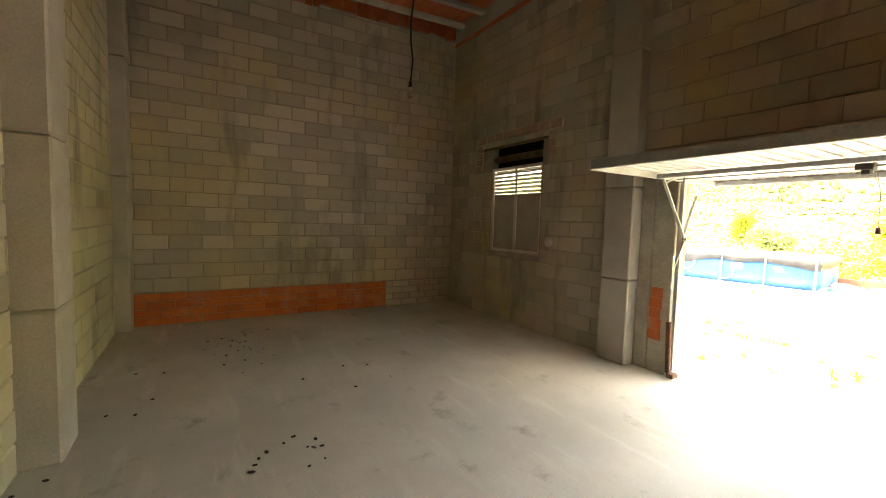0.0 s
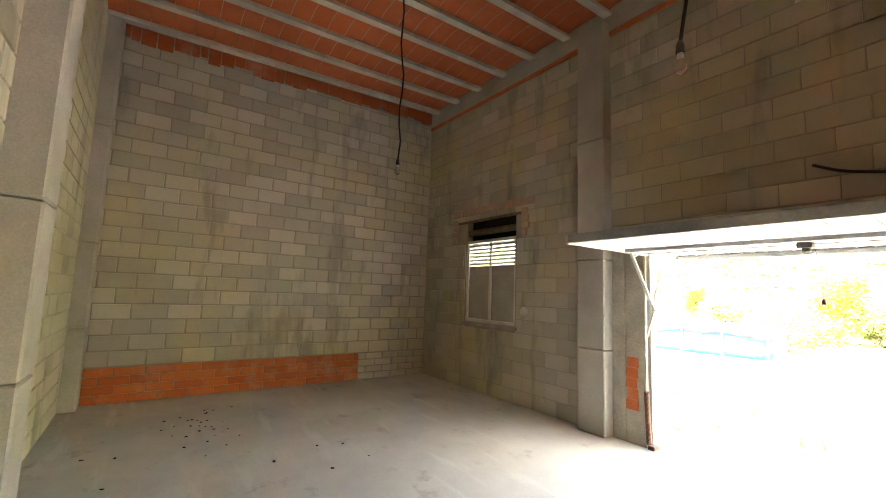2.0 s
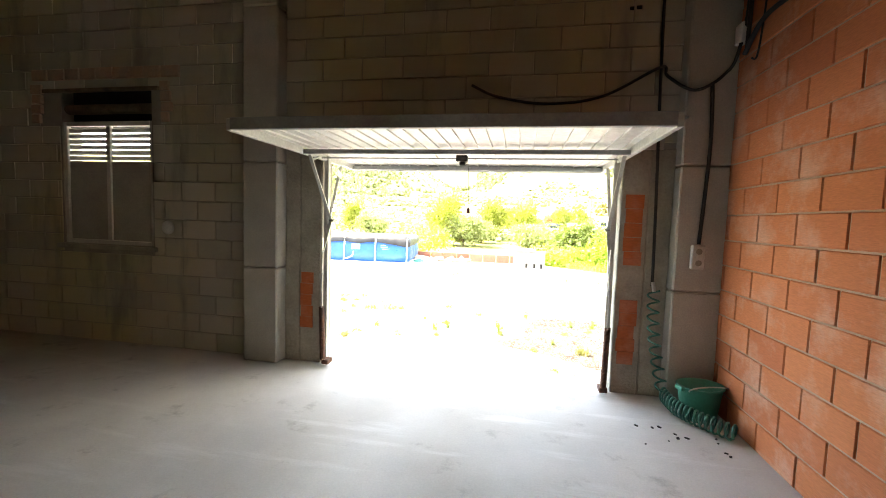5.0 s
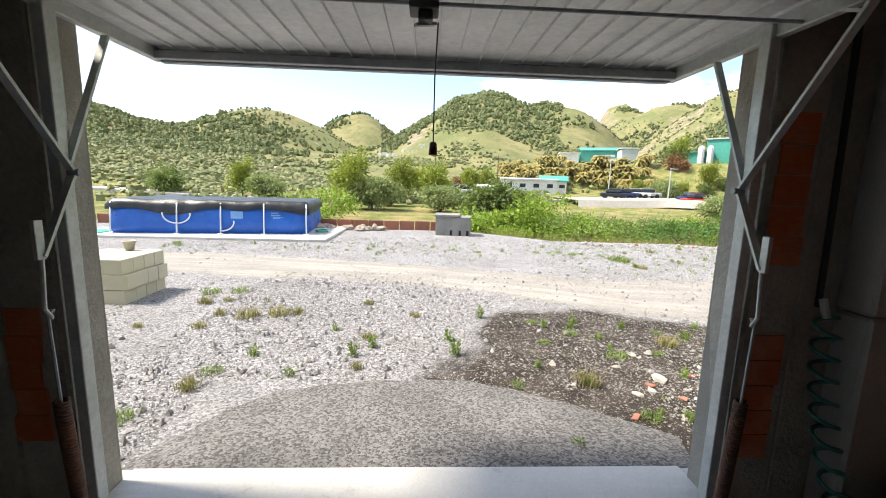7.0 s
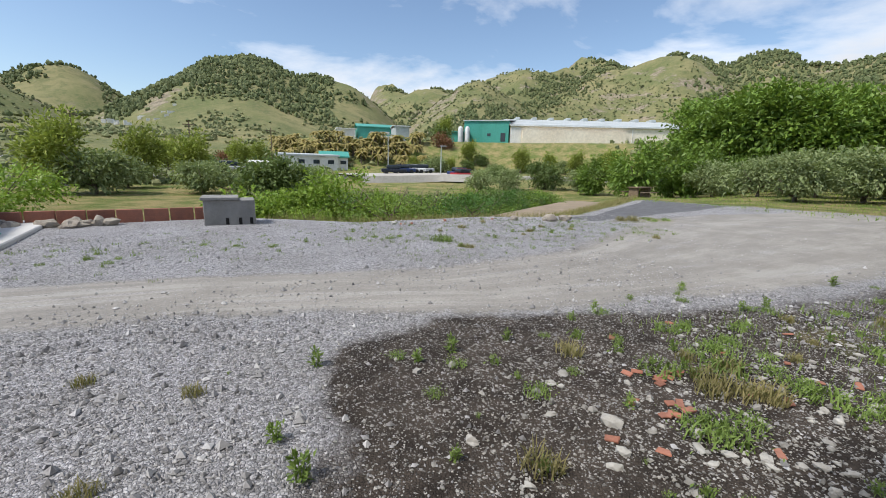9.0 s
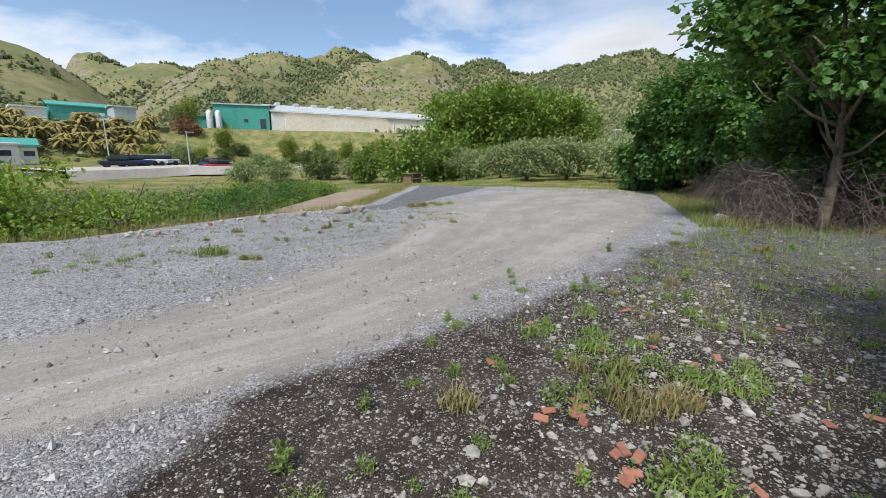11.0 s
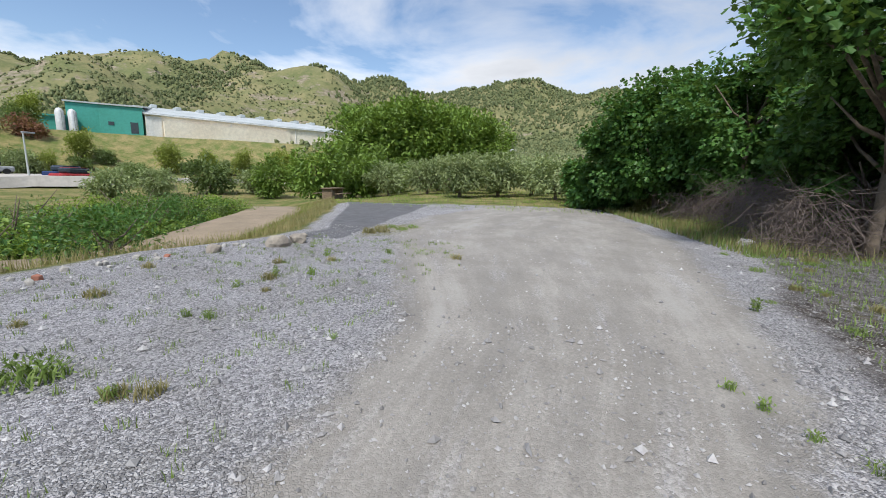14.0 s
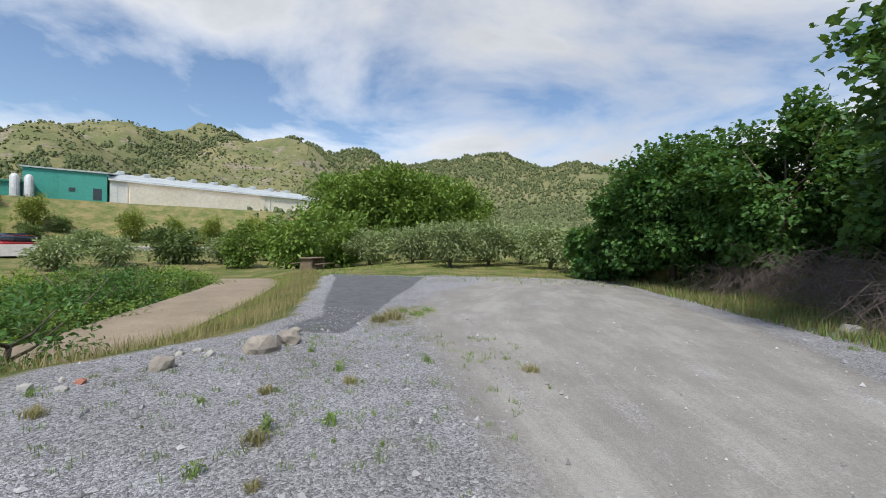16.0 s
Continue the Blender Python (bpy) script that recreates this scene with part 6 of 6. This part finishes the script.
part("high_window", boxes((1.2, 2.0, -0.06, 0.03, 1.2, 1.8)), M_PANE, t)
t, L = shed("green_hall", "green clad factory hall, taller end bay", (58.6, 83.6), (62.0, 80.2), 20, 4.8, M_GREEN_WALL, M_GREY_ROOF, 1.1, fz)
shed("green_annex", "low green clad annex by the silo", (54.6, 84.6), (58.4, 81.8), 8, 2.1, M_GREEN_WALL, M_GREEN_WALL, 0.3, fz)
for x_, y_ in ((56.6, 82.2), (57.9, 81.3)):
    si = thing("steel_silo", (x_, y_, fz), "bright steel silo beside the green hall", "silo", "silos by the green hall")
    part("tank", lathe(bmesh.new(), ((0.6, -1.0), (0.6, 2.9), (0.35, 3.3), (0.04, 3.45)), 18), M_ZINC, si, "", True)
    part("ladder", boxes((-0.2, -0.16, -0.68, -0.62, 0, 3), (0.16, 0.2, -0.68, -0.62, 0, 3)), M_STEEL, si)
x, y, z = at_bearing(21.2, 118)
t, L = shed("brewery_hall", "green and white factory hall with a curved sign", (x, y), (x + 10, y - 3.2), 12, 3.6, M_GREEN_WALL, M_GREEN_WALL, 1.2, z - 0.3)
part("white_base", boxes((5.0, L + 1.5, -0.6, -0.05, -1, 1.5)), M_WHITE_WALL, t)
part("sign", boxes((3.4, 4.4, -0.08, -0.01, 2.3, 2.5), (3.2, 3.5, -0.08, -0.01, 1.9, 2.3), (4.8, 6.0, -0.08, -0.01, 2.1, 2.5), (6.2, 8.8, -0.08, -0.01, 2.1, 2.6)), M_WHITE_WALL, t, "plain white sign shapes")
x, y, z = at_bearing(18.6, 116)
shed("white_shed", "white flat-roofed shed beside the green hall", (x, y), (x + 4.6, y - 1.2), 8, 2.6, M_WHITE_WALL, M_WHITE_WALL, 0.15, z)
x, y, z = at_bearing(26.3, 112)
shed("grey_works", "grey works building with tall vents", (x, y), (x + 3.6, y - 1.0), 7, 3.6, M_GREY_ROOF, M_GREY_ROOF, 0.4, z)
x, y, z = at_bearing(11.2, 72)
shed("low_white_building", "low white gatehouse beside the palms", (x, y), (x + 9.5, y - 1.4), 6, 1.9, M_WHITE_WALL, M_GREY_ROOF, 0.25, z + 0.4, windows=4)
x, y, z = at_bearing(16.5, 74)
shed("green_roofed_house", "small white building with a green roof", (x, y), (x + 4.4, y - 1.2), 5, 1.7, M_WHITE_WALL, M_GREEN_WALL, 0.9, z + 0.5, windows=3)
x, y, z = at_bearing(8.0, 52)
shed("white_hut", "small white hut among the trees", (x, y), (x + 1.7, y - 0.2), 2, 1.3, M_WHITE_WALL, M_WHITE_WALL, 0.2, z + 0.4)
x, y = 60.9, 23.9
shed("tiled_house", "low white house with a terracotta roof", (x - 1.5, y + 3), (x + 6, y - 7), 6, 2.3, M_WHITE_WALL, M_TERRACOTTA, 0.9, spot(x, y), windows=4)
x, y, z = at_bearing(85.5, 420)
shed("hill_house", "white house on the far slope", (x, y), (x + 6, y - 8), 8, 4, M_WHITE_WALL, M_WHITE_WALL, 0.5, z, windows=3)
x, y, z = at_bearing(86.9, 400)
shed("hill_terrace", "long white terrace wall on the far slope", (x, y), (x + 6, y - 14), 4, 2.2, M_WHITE_WALL, M_WHITE_WALL, 0.2, z)
x, y = 27.0, -14.0
shed("brick_house", "red brick house above the bank", (x - 3, y - 4), (x + 5, y - 10), 7, 5.5, M_TERRACOTTA, M_TERRACOTTA, 1.2, spot(x, y) + 0.4, windows=3)
# cemetery-like white plots high on the slope
for k in range(16):
    az, r = -3 + random.uniform(-3.5, 4), 240 + random.uniform(-12, 12)
    x, y, z = at_bearing(az, r)
    w = thing("white_wall_plot", (x, y, z - 0.3), "small white walled plot on the hillside", "wall", "white plots on the hillside", random.uniform(-20, 20))
    part("wall", boxes((0, random.uniform(1.2, 3), 0, 0.6, 0, random.uniform(1.2, 2.4))), M_WHITE_WALL, w)


# ---- car park, roads, cars, poles ----
def draped(name, label, pts, width, material, lift=0.12, category="road"):
    V, F = [], []
    P = smooth_path([(*p, 0) for p in pts], 10)
    for i, p in enumerate(P):
        d = (P[min(i + 1, len(P) - 1)] - P[max(i - 1, 0)]).normalized()
        s = Vector((-d.y, d.x, 0)) * width / 2
        zc = max(spot(*(p + s * q).xy) for q in (-1, -0.5, 0, 0.5, 1))
        for q in (-1, 0, 1):
            c = p + s * q
            V.append((c.x, c.y, zc + lift))
        for q in (-1, 1):
            c = p + s * q * 1.05
            V.append((c.x, c.y, zc - 0.8))
        if i:
            a, b = 5 * (i - 1), 5 * i
            F += [(a, a + 1, b + 1, b), (a + 1, a + 2, b + 2, b + 1), (a + 3, a, b, b + 3), (a + 2, a + 4, b + 4, b + 2)]
    solid(part(name, (V, F), material), label, category)


def pb(*rows):
    return [at_bearing(az, r)[:2] for az, r in rows]


draped("road", "pale valley road curving up the slope", pb((-40, 60), (-22, 47), (-14, 45), (-9, 46), (-9.5, 54), (-12, 66), (-15, 86), (-17.5, 115), (-22, 150)), 4.2, M_ROAD_FAR)
draped("road_valley", "pale road along the valley floor", pb((-14, 45), (-6, 50), (4, 56), (14, 60), (22, 63)), 4.0, M_ROAD_FAR)
draped("car_park", "pale concrete car park below the factory", pb((20, 60), (26, 62), (32, 64), (39, 64)), 15.0, M_PARKING, 0.15, "car park")
draped("track", "pale dirt track under the factory bank", pb((39, 66), (46, 68), (53, 68), (60, 66)), 5.0, M_PARKING, 0.15, "track")
draped("field_path", "bare dirt path across the lower field", [(4.5, 15.5), (9, 14.6), (14, 14.8), (20, 16.8), (25, 20)], 2.6, plain("bare_field_dirt", (0.30, 0.235, 0.165), (0.22, 0.175, 0.12), 0.95, coarse=0.8, fine=15, bump=0.5), 0.03, "path")
tbl = thing("picnic_table", (27.5, 17.5, spot(27.5, 17.5)), "weathered wooden picnic table under the trees", "table")
part("tabletop", boxes((-0.9, 0.9, -0.4, 0.4, 0.7, 0.76), bevel=0.01), M_WOOD_OLD, tbl)
for s in (-0.7, 0.7):
    part("leg", boxes((s - 0.05, s + 0.05, -0.35, 0.35, 0, 0.7)), M_WOOD_OLD, tbl)
for s in (-0.75, 0.75):
    part("bench", boxes((-0.9, 0.9, s - 0.13, s + 0.13, 0.38, 0.43)), M_WOOD_OLD, tbl)


def car(loc, turn, paint, label):
    c = thing("parked_car", loc, label, "car", "cars in the car park", turn)
    bm = boxes((-2.0, 2.0, -0.85, 0.85, 0.3, 0.85), bevel=0.12)
    part("body", bm, paint, c)
    bm = boxes((-1.2, 1.0, -0.75, 0.75, 0.85, 1.42), bevel=0.16)
    part("cabin", bm, M_PANE, c, "dark glazed cabin")
    part("roof", boxes((-0.95, 0.7, -0.66, 0.66, 1.41, 1.45), bevel=0.01), paint, c)
    for x_ in (-1.25, 1.25):
        for y_ in (-0.85, 0.85):
            part("wheel", tube(bmesh.new(), [(x_, y_ - 0.1, 0.31), (x_, y_ + 0.1, 0.31)], 0.31, 12), M_TYRE, c)


paints = {n: plain(n, col, None, 0.3, 0.0, bump=0.02) for n, col in (("black_car_paint", (0.02, 0.025, 0.04)), ("white_car_paint", (0.7, 0.7, 0.7)), ("red_car_paint", (0.4, 0.03, 0.03)), ("silver_car_paint", (0.4, 0.41, 0.42)), ("navy_car_paint", (0.02, 0.04, 0.12)))}
for az, r, n in ((26.3, 66, "black_car_paint"), (27.6, 67, "navy_car_paint"), (29.0, 68, "white_car_paint"), (30.2, 68.5, "silver_car_paint"), (35.6, 63, "navy_car_paint"), (36.2, 60.5, "red_car_paint"), (5.6, 55.5, "silver_car_paint")):
    x, y, z = at_bearing(az, r)
    zc = max(spot(x + i, y + j) for i in (-4, 0, 4) for j in (-4, 0, 4)) if r > 58 else z
    car((x, y, z + 0.32), random.uniform(-20, 10), paints[n], n.split("_")[0] + " parked car on the pale car park")


def post(name, label, az, r, h, arm=False, rad=0.09):
    x, y, z = at_bearing(az, r)
    p = thing(name, (x, y, z - 0.1), label, "pole")
    part("pole", tube(bmesh.new(), [(0, 0, 0), (0, 0, h)], rad, 8, rad * 0.65), M_STEEL_PALE if arm else M_WOOD_OLD, p)
    if arm:
        part("lamp_head", boxes((-0.1, 0.9, -0.12, 0.12, h - 0.05, h + 0.1), bevel=0.03), M_STEEL, p)
    else:
        part("crossbar", boxes((-0.7, 0.7, -0.05, 0.05, h - 0.5, h - 0.38)), M_WOOD_OLD, p)


post("utility_pole", "wooden utility pole in the valley", 1.5, 62, 6.5)
post("utility_pole", "wooden utility pole in the valley", -9.0, 70, 7.0)
post("utility_pole", "wooden utility pole in the valley", 10.5, 66, 6.5)
post("street_lamp", "grey street lamp by the car park", 25.5, 72, 6.5, True)
post("street_lamp", "grey street lamp by the car park", 33.0, 58, 5.0, True)
x, y = 33.0, -8.6
lp = thing("street_lamp", (x, y, spot(x, y)), "thin street lamp above the bank", "street lamp")
part("pole", tube(bmesh.new(), [(0, 0, 0), (0, 0, 4.6)], 0.06, 8, 0.045), M_STEEL, lp)
part("lamp_head", boxes((-0.1, 0.5, -0.08, 0.08, 4.55, 4.68), bevel=0.02), M_STEEL, lp)
fe = thing("mesh_fence", (28, -7.5, 0), "thin wire fence posts above the bank", "fence")
for k in range(7):
    x, y = 26 + 1.6 * k, -6.6 - 0.3 * k
    part("post", tube(bmesh.new(), [(x - 28, y + 7.5, spot(x, y) - 0.1), (x - 28, y + 7.5, spot(x, y) + 2.9)], 0.035, 6), M_STEEL, fe)


# ---- woods and scrub on the hills ----
def woods(name, label, n, test, size, material, lo, hi, az0=-45.0, az1=112.0, tall=1.25):
    az = rng.uniform(az0, az1, n * 6)
    r = np.sqrt(rng.uniform(lo * lo, hi * hi, n * 6))
    x, y = r * np.sin(np.radians(az)), 2 + r * np.cos(np.radians(az))
    keep = rng.random(len(x)) < test(x, y, az, r)
    x, y, r = x[keep][:n], y[keep][:n], r[keep][:n]
    z = height(x, y)
    m = len(x)
    s = size * rng.uniform(0.55, 1.35, m) * (0.55 + r / 800)
    bm = bmesh.new()
    bmesh.ops.create_uvsphere(bm, u_segments=5, v_segments=4, radius=1.0)
    bm.verts.index_update()
    ico = np.array([v.co for v in bm.verts])
    bmesh.ops.triangulate(bm, faces=bm.faces)
    fc = np.array([[v.index for v in f.verts] for f in bm.faces])
    bm.free()
    k = len(ico)
    V = ico[None] * (1 + 0.28 * rng.normal(size=(m, k, 1))).clip(0.5, 1.6) * s[:, None, None]
    V[..., 2] *= tall
    V += np.stack((x, y, z + s * 0.7 * tall), -1)[:, None, :]
    F = (np.arange(m)[:, None, None] * k + fc[None]).reshape(-1, 3)
    me = bpy.data.meshes.new(name)
    me.from_pydata(V.reshape(-1, 3).tolist(), [], F.tolist())
    me.materials.append(material)
    tagged(new(name, me), label, "woods", kind="stuff")


def pine_cover(x, y, az, r):
    d = fbm(x, y, 110, 5)
    hill = np.where((az > -6) & (az < 18) & (r > 230), 0.38, np.where(az > 74, 0.3, np.where((az > 38) & (fbm(x + 500, y, 240, 3) > -0.1), 0.2, 0.0)))
    return ease((d + 0.02 + hill) / 0.22) * 0.85


def scrub_cover(x, y, az, r):
    return ease((fbm(x, y, 60, 4) + 0.25) / 0.5) * np.where((r > 95) & (r < 130) & (az > 14) & (az < 66), 0.0, np.where((r < 78) & (az > 18) & (az < 42), 0.1, 1.0))


woods("pine_woods", "green pine woods on the near hills", 26000, pine_cover, 1.15, M_WOODS, 190, 440)
woods("far_pine_woods", "green pine woods on the far hills", 26000, pine_cover, 1.15, M_WOODS, 440, 860)
woods("hill_scrub", "olive green scrub and orchards on the slopes", 12000, scrub_cover, 0.95, M_SCRUB, 70, 260, tall=0.85)
woods("far_scrub", "olive green scrub on the far slopes", 14000, scrub_cover, 0.8, M_SCRUB, 260, 760, tall=0.9)
woods("near_scrub", "low green scrub on the valley slopes", 2200, scrub_cover, 0.7, M_SCRUB, 42, 120, -40, 62, 0.8)


# ---- blocks and bricks of the walls ----
PIECES = {}


def piece_mesh(L, H, D, material):
    """A block's visible face with chamfered edges, standing D proud of the core."""
    key = (round(L, 2), round(H, 2), D, material.name)
    if key not in PIECES:
        c = min(0.007, D * 0.6)
        V = [(0, 0, 0), (L, 0, 0), (L, 0, H), (0, 0, H), (c, -D, c), (L - c, -D, c), (L - c, -D, H - c), (c, -D, H - c)]
        me = bpy.data.meshes.new("piece")
        me.from_pydata(V, [], [(4, 5, 6, 7), (0, 1, 5, 4), (1, 2, 6, 5), (2, 3, 7, 6), (3, 0, 4, 7)])
        me.materials.append(material)
        PIECES[key] = me
    return PIECES[key]


def lay(wall, name, origin, turn, length, top, unit, course, joint, depth, material, holes=(), near=(0, 0), start=0.0, shift=0.5, jitter=0.0018):
    """Lays courses of pieces on a wall's face. Local x runs along the wall, local -y looks into the room."""
    base = pose(*origin, 0, 0, turn)
    todo = []
    z, row = start, 0
    while z < top - 0.02:
        h = min(course, top - z) - joint
        cuts = [(-1.0, 0.0), (length, length + 1)] + [(a, b) for a, b, c, d in holes if z + h * 0.5 > c and z + h * 0.5 < d]
        x = -unit * ((row * shift) % 1.0) - random.uniform(0, 0.03)
        while x < length:
            spans = [(x, x + unit - joint)]
            for a, b in cuts:
                spans = [q for s0, s1 in spans for q in ((s0, min(s1, a)), (max(s0, b), s1)) if q[1] - q[0] > 0.03]
            for s0, s1 in spans:
                todo.append((s0, z, s1 - s0, h))
            x += unit
        z += course
        row += 1
    todo.sort(key=lambda p: (p[0] + p[2] / 2 - near[0]) ** 2 + (p[1] - near[1]) ** 2)
    rest_v, rest_f = [], []
    for k, (x, z, L, h) in enumerate(todo):
        m = base @ pose(x, random.uniform(-jitter, jitter), z, 0, 0, random.uniform(-0.25, 0.25))
        me = piece_mesh(L, h, depth, material)
        if k < 300:
            ob = new(name, me)
            ob.parent = wall
            ob.matrix_basis = m
        else:
            i = len(rest_v)
            rest_v += [m @ v.co for v in me.vertices]
            rest_f += [[i + j for j in p.vertices] for p in me.polygons]
    if rest_v:
        tagged(part("far_" + name, (rest_v, rest_f), material, wall), kind="stuff")


walls = {o.name: o for o in scene.objects}
# west wall: looks to +x; local x runs from the south corner northwards
lay(walls["wall_west"], "block", (X0 - e, Y0, 0), 90, 5.27, 5.02, 0.41, 0.2045, 0.012, 0.011, M_BLOCK, ((0, 3.9, 0, 0.47), (3.9, 5.27, 0, 0.05)), (2.2, 2.0), 0.47)
lay(walls["wall_west"], "brick", (X0 - e, Y0, 0), 90, 3.9, 0.46, 0.335, 0.115, 0.006, 0.010, M_BRICK, (), (2, 0.2))
lay(walls["wall_west"], "grey_brick", (X0 - e, Y0 + 3.9, 0), 90, 1.37, 0.46, 0.335, 0.115, 0.012, 0.012, M_BLOCK, (), (1, 0.2))
# north wall: looks to -y
lay(walls["wall_north"], "block", (X0, Y1 + e, 0), 0, X1 - X0, 4.93, 0.41, 0.2045, 0.006, 0.009, M_BLOCK, (
    (wx0 - X0 - 0.02, wx1 - X0 + 0.02, wz0 - 0.05, wz1 + 0.1), (wx0 - X0 - 0.3, wx1 - X0 + 0.12, wz1, wz1 + 0.45), (-1.83 - X0, 1.86 - X0, -1, 2.2), (-1.75 - X0, 1.75 - X0, 0, 2.43)), (3.4, 2.2))
# south wall: looks to +y; local x runs from the east corner westwards
lay(walls["wall_south"], "block", (X1, Y0 - e, 0), 180, X1 - X0, 5.0, 0.41, 0.2045, 0.012, 0.011, M_BLOCK_PALE_LIT, (), (4.6, 2.0))
# east wall: looks to -x; local x runs from the north corner southwards
lay(walls["wall_east"], "brick", (X1 + e, Y1, 0), -90, -Y0, 5.0, 0.41, 0.205, 0.010, 0.0095, M_BRICK_WALL, (), (0.9, 1.9))
